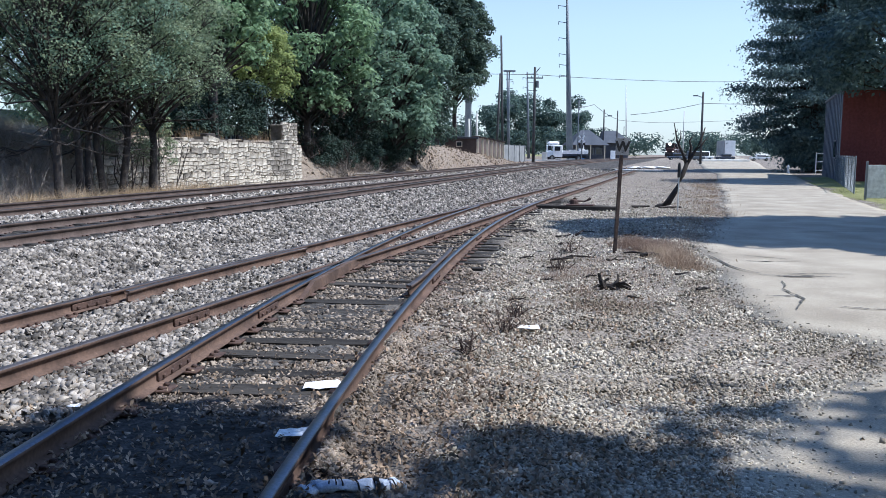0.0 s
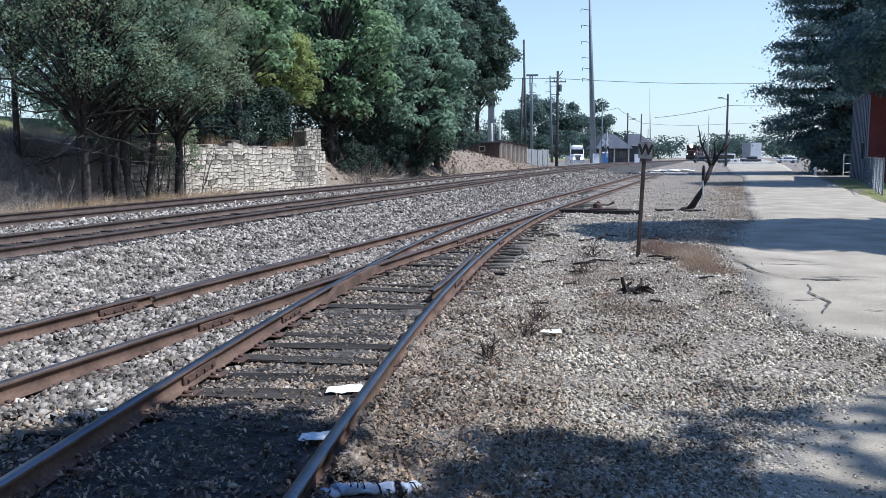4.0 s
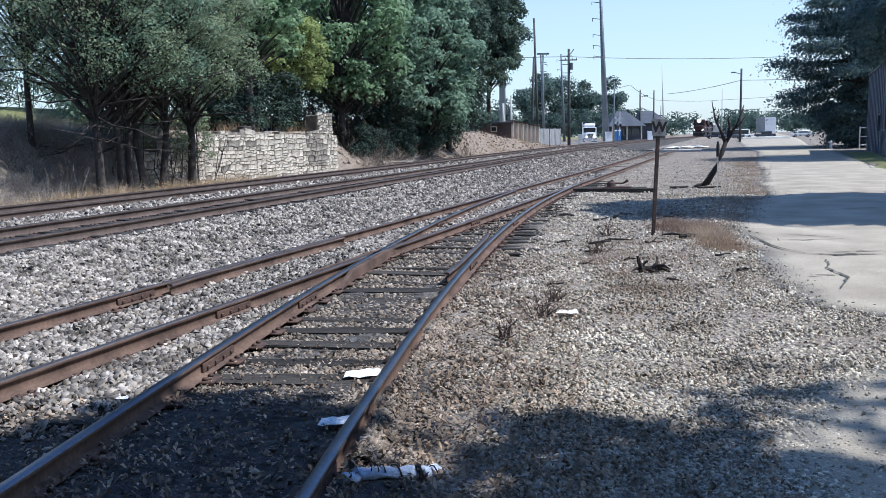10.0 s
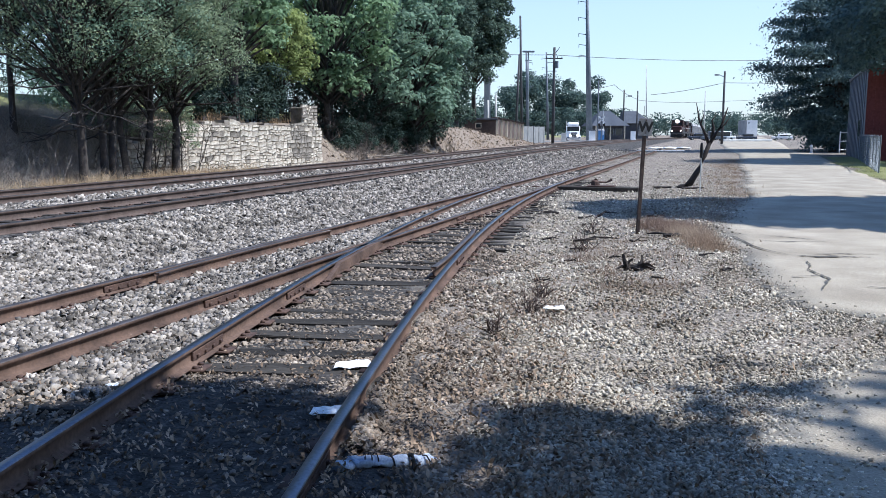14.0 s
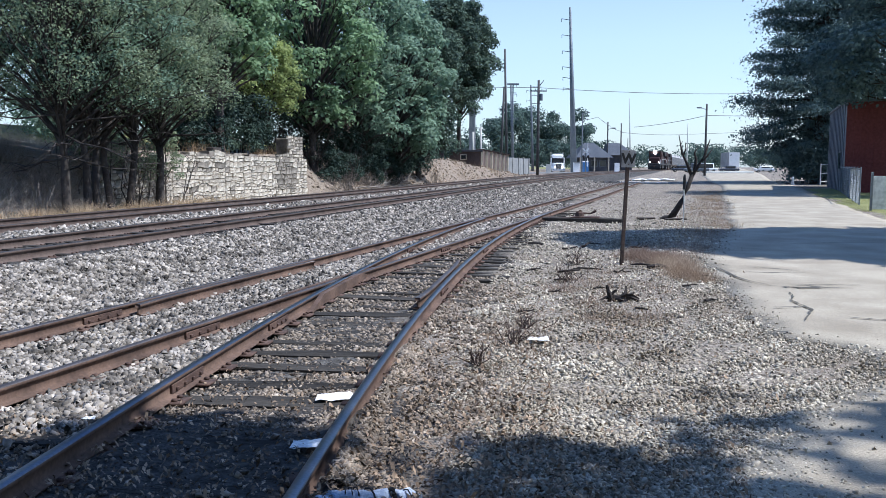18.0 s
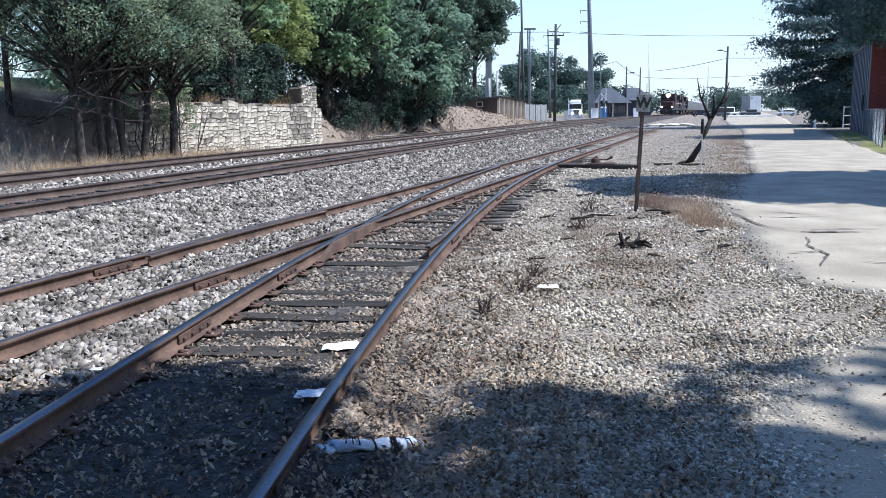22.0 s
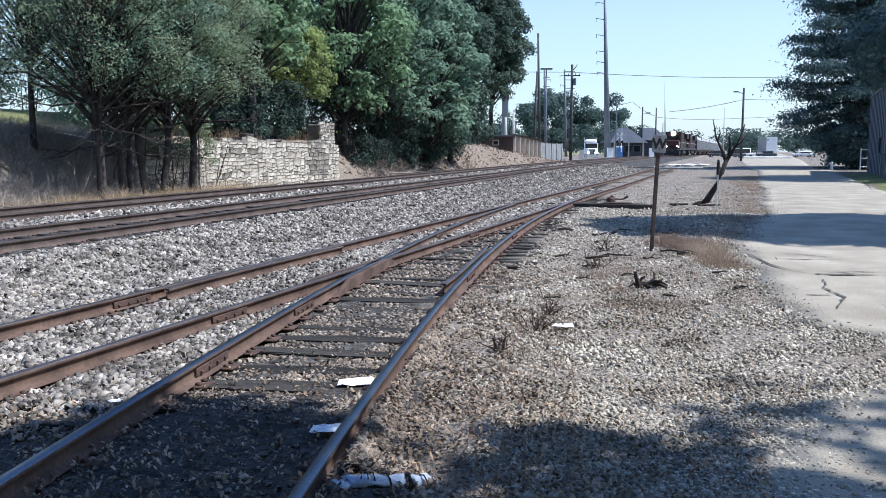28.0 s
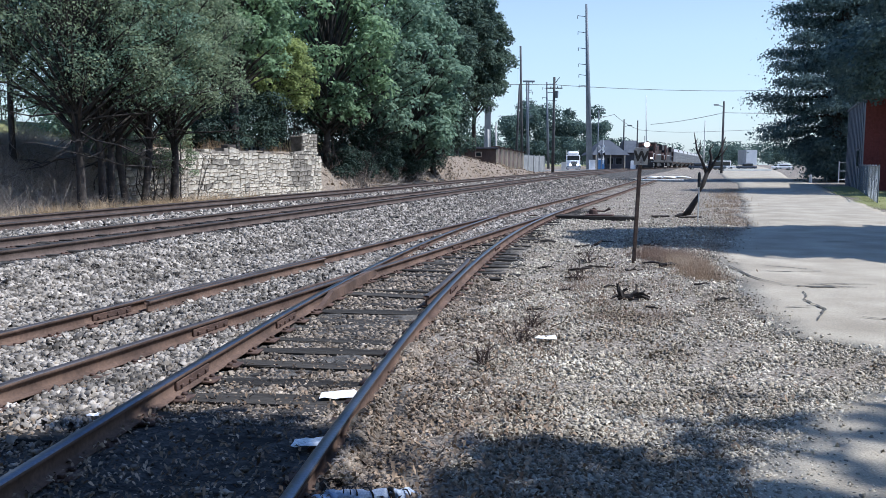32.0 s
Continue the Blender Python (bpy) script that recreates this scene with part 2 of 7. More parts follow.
def thing(name, x, y, z, label, category, group="", rz=0, kind=""):
    ob = new(name)
    ob.empty_display_size = 0.3
    ob.matrix_basis = pose(x, y, z, 0, 0, rz)
    return tagged(ob, label, category, group, kind)


def add_box(bm, x0, x1, y0, y1, z0, z1, bevel=0.0, mi=0):
    r = bmesh.ops.create_cube(bm, size=1)
    for v in r["verts"]:
        v.co = Vector((x0 + (v.co.x + 0.5) * (x1 - x0), y0 + (v.co.y + 0.5) * (y1 - y0), z0 + (v.co.z + 0.5) * (z1 - z0)))
    fs = {f for v in r["verts"] for f in v.link_faces}
    for f in fs:
        f.material_index = mi
    if bevel:
        es = {e for v in r["verts"] for e in v.link_edges}
        bmesh.ops.bevel(bm, geom=list(es), offset=bevel, segments=1, affect="EDGES")
    return bm


def box(x0, x1, y0, y1, z0, z1, bevel=0.0):
    return add_box(bmesh.new(), x0, x1, y0, y1, z0, z1, bevel)


def add_tube(bm, pts, radii, n=8, cap=True):
    """A tapered tube through points."""
    rings = []
    pts = [Vector(p) for p in pts]
    for i, p in enumerate(pts):
        d = (pts[min(i + 1, len(pts) - 1)] - pts[max(i - 1, 0)]).normalized()
        a = d.orthogonal().normalized() if abs(d.z) < 0.9 else Vector((1, 0, 0)).cross(d).normalized()
        b = d.cross(a)
        rings.append([bm.verts.new(p + (a * math.cos(2 * math.pi * k / n) + b * math.sin(2 * math.pi * k / n)) * radii[i]) for k in range(n)])
    for r0, r1 in zip(rings, rings[1:]):
        for k in range(n):
            bm.faces.new((r0[k], r0[(k + 1) % n], r1[(k + 1) % n], r1[k]))
    if cap:
        bm.faces.new(rings[0][::-1])
        bm.faces.new(rings[-1])
    return bm


def tube(pts, radii, n=8):
    return add_tube(bmesh.new(), pts, radii, n)


# ---- the lie of the land ----
def rise(y):
    """The line climbs gently into the distance."""
    t = np.clip((np.asarray(y, float) - 40) / 110, 0, 1)
    return 0.5 * t * t * (3 - 2 * t)


YS = np.arange(-60, 1200, 0.5)
SLOPE = 0.24 + 0.10 * np.clip((YS - 45) / 50, 0, 1)
XS = np.concatenate([[0], np.cumsum((SLOPE[1:] + SLOPE[:-1]) / 2 * 0.5)])
XS = XS - np.interp(41.2, YS, XS) - 0.34


def main_x(y):
    """Centre line of the nearer main track."""
    return np.interp(y, YS, XS)


MAIN_GAP = 4.15           # from one main track to the next, along x


def siding_x(y):
    return -5.795 + 0.3 * np.asarray(y, float)


def turnout_x(y):
    y = np.asarray(y, float)
    return siding_x(y) + 0.00399 * np.where(y < 32, (y - 32) ** 2, 0)


ROAD_Y = [-40, 0, 4.5, 5.5, 6.3, 7.0, 8.1, 8.9, 10.3, 13, 15.4, 25.4, 36, 48, 75, 95, 150, 400, 1500]
ROAD_L = [1.4, 1.45, 1.72, 2.1, 2.9, 3.9, 4.0, 3.5, 3.65, 4.2, 4.75, 8.8, 12.27, 16.2, 25.2, 30.4, 46.6, 126, 480]
ROAD_R = [9.0, 9.2, 9.4, 9.45, 9.5, 9.6, 9.7, 9.8, 10.0, 10.3, 11.0, 14.2, 17.9, 22.0, 32.0, 37.5, 57.5, 146, 530]


def smooth(a, b, x):
    t = np.clip((x - a) / (b - a), 0, 1)
    return t * t * (3 - 2 * t)


def land(x, y):
    """Height of the ground."""
    x, y = np.asarray(x, float), np.asarray(y, float)
    s = x - main_x(y)
    z = 0.34 * smooth(3.3, 1.5, s)
    z = np.where(s < -5.6, 0.34 * smooth(-7.6, -5.7, s), z)
    bank = 2.35 * smooth(-8.0, -11.5, s) + 1.2 * smooth(-11, -22, s)
    behind = 2.4 * smooth(-9.55, -9.75, s) + 1.4 * smooth(-11, -22, s)
    in_wall = ((y > 30.5) & (y < 49.6)).astype(float)
    up = np.where(in_wall > 0, behind, bank)
    far = smooth(124, 80, y)
    up = up * np.where(y > 60, far, 1)
    z = z + up
    z = z - 0.02 * smooth(3.2, 4.0, s) * smooth(14, 6, s)
    lumps = np.sin(2.1 * x + 1.3 * y) * np.sin(1.7 * y - 0.6 * x) + 0.6 * np.sin(4.3 * x - 0.9 * y + 1.0) * np.sin(3.1 * y + 1.1 * x)
    z = z + 0.16 * lumps * smooth(-8.4, -9.6, s) * (1 - in_wall) * smooth(-30, -14, s)
    z = z + 0.10 * np.exp(-((x - 0.27 * y - 0.2) / 0.8) ** 2) * smooth(10, 14, y) * smooth(26, 20, y)
    e = x - turnout_x(y) - 0.8
    z = z + 0.03 * smooth(-1.9, -1.3, x - siding_x(y)) * smooth(1.6, 0.7, e) * smooth(95, 60, y)
    z = z + 0.05 * smooth(-0.02, 0.14, e) * smooth(2.6, 1.0, e) * smooth(11.5, 8.0, y)
    z = z + 0.035 * smooth(-0.04, -0.3, e) * smooth(-1.9, -1.5, e) * smooth(6.3, 5.4, y)
    z = z + 0.1 * smooth(-0.01, 0.05, e) * smooth(0.22, 0.06, e) * smooth(12.0, 7.0, y)
    return z + rise(y)


def land1(x, y):
    return float(land(x, y))


def ground():
    """One sheet out to the horizon."""
    ys = np.concatenate([np.arange(-40, 0, 2.0), np.arange(0, 40, 0.35), np.arange(40, 130, 0.9), np.geomspace(130, 4500, 60)])
    ss = np.concatenate([-np.geomspace(4500, 24, 40), np.arange(-23, -12, 0.8), np.arange(-12, 16, 0.3), np.arange(16, 40, 1.5), np.geomspace(41, 4500, 40)])
    S, Y = np.meshgrid(ss, ys)
    X = S + np.interp(np.minimum(Y, 1100), YS, XS)
    rng = np.random.default_rng(3)
    Z = land(X, Y)
    near = (Y < 60) & (np.abs(S) < 30)
    Z = Z + np.where(near, rng.normal(0, 0.012, Z.shape), 0)
    rl, rr = np.interp(Y, ROAD_Y, ROAD_L), np.interp(Y, ROAD_Y, ROAD_R)
    Z = np.where((X > rl + 0.25) & (X < rr - 0.25), Z - 0.05, Z)
    nx = len(ss)
    idx = np.arange(len(ys) * nx).reshape(len(ys), nx)
    F = np.stack([idx[:-1, :-1], idx[:-1, 1:], idx[1:, 1:], idx[1:, :-1]], -1).reshape(-1, 4)
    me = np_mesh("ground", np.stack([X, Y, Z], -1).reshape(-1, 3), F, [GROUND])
    s = S
    ballast = smooth(-7.2, -6.2, s) * smooth(9.2, 6.9, s + 0.03 * Y) 
    dirt = smooth(-7.4, -8.2, s)
    grass = smooth(-0.2, 0.6, X - rr) * smooth(12, 26, Y) * smooth(76, 62, Y)
    grass = np.maximum(grass, smooth(-13, -17, s) * smooth(160, 120, Y))
    grass = np.maximum(grass, smooth(60, 90, np.abs(s)) * smooth(-20, -40, s))
    # dark soil between the near rails, also deepening the tree shade that ends here
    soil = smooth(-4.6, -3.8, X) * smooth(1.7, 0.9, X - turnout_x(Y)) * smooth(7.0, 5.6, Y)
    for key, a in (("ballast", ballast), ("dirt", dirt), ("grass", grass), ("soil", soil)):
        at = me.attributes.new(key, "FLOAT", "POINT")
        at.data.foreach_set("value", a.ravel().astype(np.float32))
    me.polygons.foreach_set("use_smooth", [True] * len(me.polygons))
    return tagged(new("ground", me), "ground of grey ballast, gravel, dry soil and grass", "ground", kind="structure")


def ground_mat():
    m = bpy.data.materials.new("railway_ground")
    m.use_nodes = True
    n, l = m.node_tree.nodes, m.node_tree.links
    b = n["Principled BSDF"]
    co = n.new("ShaderNodeTexCoord")

    def noise_tex(scale, detail=4):
        k = n.new("ShaderNodeTexNoise")
        k.inputs["Scale"].default_value, k.inputs["Detail"].default_value = scale, detail
        l.new(co.outputs["Object"], k.inputs["Vector"])
        return k.outputs[0]

    def rng(src, a, c, d=0.0, e=1.0):
        k = n.new("ShaderNodeMapRange")
        for i, v in enumerate((a, c, d, e)):
            k.inputs[i + 1].default_value = v
        l.new(src, k.inputs[0])
        return k.outputs[0]

    def mixc(fac, A, B):
        k = n.new("ShaderNodeMix")
        k.data_type = "RGBA"
        for sock, v in (("Factor", fac), ("A", A), ("B", B)):
            if isinstance(v, tuple):
                k.inputs[sock].default_value = (*v, 1)
            else:
                l.new(v, k.inputs[sock])
        return k.outputs["Result"]

    def attr(name):
        k = n.new("ShaderNodeAttribute")
        k.attribute_name = name
        return k.outputs["Fac"]

    def mul_noise(a, src, amount):
        k = n.new("ShaderNodeMath")
        k.operation = "MULTIPLY_ADD"
        l.new(src, k.inputs[0])
        k.inputs[1].default_value = amount
        l.new(a, k.inputs[2])
        return rng(k.outputs[0], 0.5 + amount / 2 - 0.15, 0.5 + amount / 2 + 0.15)

    big, mid, fine = noise_tex(0.35, 5), noise_tex(2.0, 5), noise_tex(14, 5)
    vo = n.new("ShaderNodeTexVoronoi")
    vo.inputs["Scale"].default_value = 14.0
    l.new(co.outputs["Object"], vo.inputs["Vector"])
    vc = n.new("ShaderNodeSeparateColor")
    l.new(vo.outputs["Color"], vc.inputs[0])
    grit = n.new("ShaderNodeTexVoronoi")
    grit.inputs["Scale"].default_value = 46.0
    l.new(co.outputs["Object"], grit.inputs["Vector"])
    gc = n.new("ShaderNodeSeparateColor")
    l.new(grit.outputs["Color"], gc.inputs[0])
    stone = mixc(rng(vc.outputs[0], 0.0, 1.0), (0.018, 0.016, 0.014), (0.12, 0.113, 0.103))
    gravel = mixc(rng(gc.outputs[1], 0.0, 1.0), (0.075, 0.063, 0.05), (0.39, 0.342, 0.28))
    gravel = mixc(rng(big, 0.42, 0.75, 0.0, 0.6), gravel, mixc(rng(gc.outputs[2], 0.0, 1.0), (0.1, 0.08, 0.06), (0.25, 0.2, 0.155)))
    soil = mixc(rng(fine, 0.3, 0.7), (0.125, 0.103, 0.082), (0.345, 0.282, 0.22))
    turf = mixc(rng(mid, 0.3, 0.7), (0.15, 0.165, 0.06), (0.3, 0.29, 0.13))
    c = mixc(mul_noise(attr("ballast"), mid, 0.5), gravel, stone)
    c = mixc(mul_noise(attr("dirt"), mid, 0.6), c, soil)
    c = mixc(mul_noise(attr("grass"), mid, 0.7), c, turf)
    # soil colour kept extra dark so that it carries part of the near shade
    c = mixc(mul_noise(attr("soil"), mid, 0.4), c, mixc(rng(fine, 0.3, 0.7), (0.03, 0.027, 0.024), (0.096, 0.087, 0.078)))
    l.new(c, b.inputs["Base Color"])
    b.inputs["Roughness"].default_value = 0.95
    b.inputs["Specular IOR Level"].default_value = 0.138
    bp = n.new("ShaderNodeBump")
    bp.inputs["Strength"].default_value, bp.inputs["Distance"].default_value = 0.6, 0.03
    l.new(vo.outputs["Distance"], bp.inputs["Height"])
    bq = n.new("ShaderNodeBump")
    bq.inputs["Strength"].default_value, bq.inputs["Distance"].default_value = 0.8, 0.012
    bq.invert = True
    l.new(grit.outputs["Distance"], bq.inputs["Height"])
    l.new(bp.outputs[0], bq.inputs["Normal"])
    l.new(bq.outputs[0], b.inputs["Normal"])
    return m


GROUND = ground_mat()
ground()


def road():
    """Worn asphalt with a ragged edge towards the gravel."""
    ys = np.concatenate([np.arange(-40, 0, 2.0), np.arange(0, 60, 0.25), np.arange(60, 150, 2.0), np.geomspace(150, 1500, 30)])
    rng = np.random.default_rng(8)
    rag = np.convolve(rng.normal(0, 1, len(ys) + 8), np.ones(3) / 3, "same")[4:-4] * 0.16 * smooth(80, 40, ys)
    rag = rag + np.convolve(rng.normal(0, 1, len(ys) + 30), np.ones(15) / 15, "same")[15:-15] * 0.35 * smooth(90, 30, ys)
    rag2 = np.convolve(rng.normal(0, 1, len(ys) + 8), np.ones(5) / 5, "same")[4:-4] * 0.15 * smooth(80, 40, ys)
    L = np.interp(ys, ROAD_Y, ROAD_L) + rag
    R = np.interp(ys, ROAD_Y, ROAD_R) + rag2
    k = np.array([0, 0, 0.08, 0.25, 0.5, 0.75, 0.92, 1, 1])
    X = L[:, None] + (R - L)[:, None] * k[None, :]
    Y = np.repeat(ys[:, None], 9, 1)
    Z = land(X, Y) + np.array([-0.06, 0.012, 0.022, 0.03, 0.035, 0.03, 0.022, 0.012, -0.06])[None, :]
    idx = np.arange(X.size).reshape(X.shape)
    F = np.stack([idx[:-1, :-1], idx[:-1, 1:], idx[1:, 1:], idx[1:, :-1]], -1).reshape(-1, 4)
    ob = new("road", np_mesh("road", np.stack([X, Y, Z], -1).reshape(-1, 3), F, [ASPHALT]))
    return tagged(ob, "pale worn cracked asphalt road beside the railway", "road", kind="structure")


ROAD = road()


# ---- railway tracks ----
RAIL_PROFILE = [(-0.072, 0.0), (0.072, 0.0), (0.072, 0.012), (0.02, 0.028), (0.009, 0.04), (0.009, 0.122), (0.034, 0.134),
                (0.036, 0.165), (0.028, 0.175), (-0.028, 0.175), (-0.036, 0.165), (-0.034, 0.134), (-0.009, 0.122),
                (-0.009, 0.04), (-0.02, 0.028), (-0.072, 0.012)]


def rail(name, xs, ys, zs, parent, mats, label="", h=1.0):
    """A rail of true section swept along a line; h: its height against the full section."""
    p = np.stack([xs, ys, zs], -1)
    d = np.gradient(p, axis=0)
    nrm = np.stack([d[:, 1], -d[:, 0], 0 * d[:, 0]], -1)
    nrm /= np.linalg.norm(nrm, axis=1)[:, None]
    pr = np.array(RAIL_PROFILE) * [1.0, h]
    V = p[:, None, :] + nrm[:, None, :] * pr[None, :, :1] + np.array([0, 0, 1.0]) * pr[None, :, 1:]
    k, m = len(pr), len(p)
    idx = np.arange(m * k).reshape(m, k)
    nxt = np.roll(idx, -1, axis=1)
    F = np.stack([idx[:-1], nxt[:-1], nxt[1:], idx[1:]], -1).reshape(-1, 4)
    mi = np.tile(np.array([1 if j in (7, 8, 9) else 0 for j in range(k)]), m - 1)
    ends = np.array([(0, 1, 2, 15), (15, 2, 3, 14), (14, 3, 4, 13), (13, 4, 5, 12), (12, 5, 6, 11), (11, 6, 7, 10), (10, 7, 8, 9)])
    F = np.concatenate([F, ends, ends[:, ::-1] + (m - 1) * k])
    mi = np.concatenate([mi, np.zeros(14, int)])
    return mesh_part(name, np_mesh(name, V.reshape(-1, 3), F, mats, mi), parent, label=label)


def offset(xf, ys, o):
    """A line parallel to x = xf(y), o metres to its right."""
    xs = xf(ys)
    dx = np.gradient(xs, ys)
    q = np.sqrt(1 + dx * dx)
    return xs + o / q, ys - o * dx / q


TIE_MESHES = []
for _i in range(6):
    _r = random.Random(_i)
    _bm = box(-0.5, 0.5, -0.115, 0.115, -0.16, 0.0, 0.012)
    bmesh.ops.subdivide_edges(_bm, edges=[e for e in _bm.edges if e.calc_length() > 0.5], cuts=3)
    for v in _bm.verts:
        v.co.y += _r.uniform(-0.012, 0.012)
        v.co.z += _r.uniform(-0.008, 0.006)
    _me = bpy.data.meshes.new("tie")
    _bm.to_mesh(_me)
    _bm.free()
    _me.materials.append(TIE)
    TIE_MESHES.append(_me)


def tie(parent, x, y, z, ang, length, rnd):
    ob = mesh_part("tie", rnd.choice(TIE_MESHES), parent)
    ob.matrix_basis = Matrix.LocRotScale((x, y, z), Euler((rnd.uniform(-0.02, 0.02), rnd.uniform(-0.008, 0.008), ang)), (length, rnd.uniform(0.7, 1.0), 1))
    return ob


def track(name, xf, y0, y1, zf, label, tops, sides, tie_to, seed, tie_z=0.0):
    th = thing(name, 0, 0, 0, label, "railway track")
    rnd = random.Random(seed)
    ys = np.concatenate([np.arange(y0, min(y1, 120), 0.5), np.arange(120, max(y1, 120.1), 6.0)])
    ys = ys[ys <= y1]
    for o in (-0.752, 0.752):
        x, y = offset(xf, ys, o)
        rail("rail", x, y, zf(ys) + 0.015, th, [sides, tops])
    y = y0
    while y < min(y1, tie_to):
        x = float(xf(y))
        sl = float(xf(y + 0.1) - xf(y - 0.1)) / 0.2
        tie(th, x + rnd.uniform(-0.04, 0.04), y, float(zf(y)) + tie_z + rnd.uniform(-0.012, 0.004), -math.atan(sl) + rnd.uniform(-0.015, 0.015), 2.6 + rnd.uniform(-0.06, 0.06), rnd)
        y += 0.52 * (1 + rnd.uniform(-0.06, 0.06))
    return th


def main_z(y):
    return 0.325 + rise(y)


track("main_track", main_x, -10, 420, main_z, "nearer main line track with brown rails on grey ballast", RAIL_TOP_DARK, RUST_PALE, 100, 1, tie_z=0.04)
track("main_track", lambda y: main_x(y) - MAIN_GAP, -10, 420, main_z, "farther main line track with brown rails on grey ballast", RAIL_TOP_DARK, RUST_PALE, 100, 2, tie_z=0.04)


def flat_z(y):
    return 0 * np.asarray(y, float) + rise(y)


# ---- the siding and its turnout ----
def siding():
    th = thing("siding_track", 0, 0, 0, "rusty siding track with a turnout on weathered timber ties", "railway track")
    rnd = random.Random(5)
    ys = np.arange(-8, 92, 0.5)
    for o in (-0.752, 0.752):
        x, y = offset(siding_x, ys, o)
        if o > 0:
            rail("rail", x, y, flat_z(y) + 0.05, th, [RUST, RAIL_TOP_RUST], h=0.8)
        else:
            rail("rail", x, y, flat_z(y) + 0.05, th, [RUST, RAIL_TOP_RUST], h=0.8)
    yd = np.arange(-8, 27.2, 0.4)
    x, y = offset(turnout_x, yd, -0.752)
    k = y < 26.6
    rail("rail", x[k], y[k], flat_z(y[k]) + 0.05, th, [RUST, RAIL_TOP], h=0.8)
    yd = np.arange(-8, 30.5, 0.4)
    x, y = offset(turnout_x, yd, 0.752)
    rail("rail", x, y, flat_z(y) + 0.05, th, [RUST, RAIL_TOP], h=0.8)
    # frog casting and wing rails
    fy = 12.2
    fx = float(siding_x(fy)) + 0.752 * 1.044
    bm = bmesh.new()
    d1, d2 = Vector((0.3, 1, 0)).normalized(), Vector((0.145, 1, 0)).normalized()
    c = Vector((fx, fy, 0.05))
    for d, o, a, b in ((d1, -0.115, -1.5, 1.4), (d2, 0.115, -1.5, 1.4)):
        nrm = Vector((d.y, -d.x, 0))
        p0, p1 = c + d * a + nrm * o, c + d * b + nrm * o
        out = nrm * (0.05 if o > 0 else -0.05)
        stops = [(p0 - d * 0.7 + out, 0.02), (p0, 0.131), (p1, 0.131), (p1 + d * 0.7 + out, 0.02)]
        for (p, h0), (q, h1) in zip(stops, stops[1:]):
            vs = [bm.verts.new(u + nrm * sgn * 0.03 + Vector((0, 0, z))) for u, h in ((p, h0), (q, h1)) for sgn in (-1, 1) for z in (0.0, h)]
            for f in ((0, 1, 3, 2), (4, 6, 7, 5), (0, 4, 5, 1), (2, 3, 7, 6), (1, 5, 7, 3), (0, 2, 6, 4)):
                bm.faces.new([vs[i] for i in f])
    part("frog", bm, [RUST], th, "dark cast steel crossing frog")
    # check rails beside the outer rails
    for xf, o, a, b in ((siding_x, -0.64, 9.6, 14.2), (turnout_x, 0.64, 10.4, 14.6)):
        g = np.linspace(a, b, 12)
        x, y = offset(xf, g, o)
        flare = 0.05 * (np.abs(g - (a + b) / 2) / ((b - a) / 2)) ** 4 * (1 if o < 0 else -1)
        rail("check_rail", x + flare, y, flat_z(y) + 0.05, th, [RUST, RAIL_TOP_RUST], h=0.8)
    # ties of the two legs and the long timbers between them
    for xf, y0, y1, ln, dz in ((turnout_x, -4.0, 10.3, 2.65, 0.0), (siding_x, -4.0, 10.0, 2.6, -0.015), (siding_x, 33.2, 80, 2.6, -0.03)):
        y = y0
        while y < y1:
            sl = float(xf(y + 0.1) - xf(y - 0.1)) / 0.2
            x = float(xf(y))
            if not (xf is turnout_x and 4.75 < y < 5.15):
                tie(th, x, y, float(rise(y)) + dz + 0.041 - 0.05 * (y < 4.9) + rnd.choice((-0.022, -0.012, 0.0, 0.004)) + rnd.uniform(-0.004, 0.004), -math.atan(sl) + rnd.uniform(-0.02, 0.02), ln + rnd.uniform(-0.1, 0.1), rnd)
            y += 0.53 * (1 + rnd.uniform(-0.1, 0.1))
    y = 10.9
    while y < 33:
        xl = float(siding_x(y)) - 1.25
        xr = float(turnout_x(y)) + 1.3 + rnd.uniform(-0.15, 0.25)
        tie(th, (xl + xr) / 2, y, 0.04 + rnd.choice((-0.022, -0.012, 0.0, 0.004)) + rnd.uniform(-0.004, 0.004), -math.atan(0.27) + rnd.uniform(-0.02, 0.02), (xr - xl) * 1.03, rnd)
        y += 0.53 * (1 + rnd.uniform(-0.1, 0.1))
    # joint bars with bolts
    bolt = bmesh.new()
    for k in range(4):
        add_box(bolt, -0.03, 0.0, -0.24 + k * 0.16 - 0.018, -0.24 + k * 0.16 + 0.018, 0.045, 0.081, 0.006)
    add_box(bolt, -0.012, 0.016, -0.32, 0.32, 0.03, 0.118, 0.005)
    me = bpy.data.meshes.new("joint_bar")
    bolt.to_mesh(me)
    bolt.free()
    me.materials.append(STEEL_DARK)
    for xf, o, y in ((turnout_x, -0.752, 6.55), (turnout_x, -0.752, 9.0), (turnout_x, 0.752, 4.05), (turnout_x, 0.752, 11.6), (turnout_x, 0.752, 17.2), (siding_x, -0.752, 9.2), (siding_x, -0.752, 11.3), (siding_x, 0.752, 8.85), (siding_x, 0.752, 17.5), (turnout_x, -0.752, 17.0)):
        g = np.array([y - 0.2, y, y + 0.2])
        x, yy = offset(xf, g, o)
        a = -math.atan(float((x[2] - x[0]) / (yy[2] - yy[0])))
        d = Vector((math.cos(a), math.sin(a), 0))
        mesh_part("joint_bar", me, th, Matrix.LocRotScale((x[1] + d.x * 0.02, yy[1] + d.y * 0.02, 0.05), Euler((0, 0, a + math.pi)), (1, 1, 0.8)))
    return th


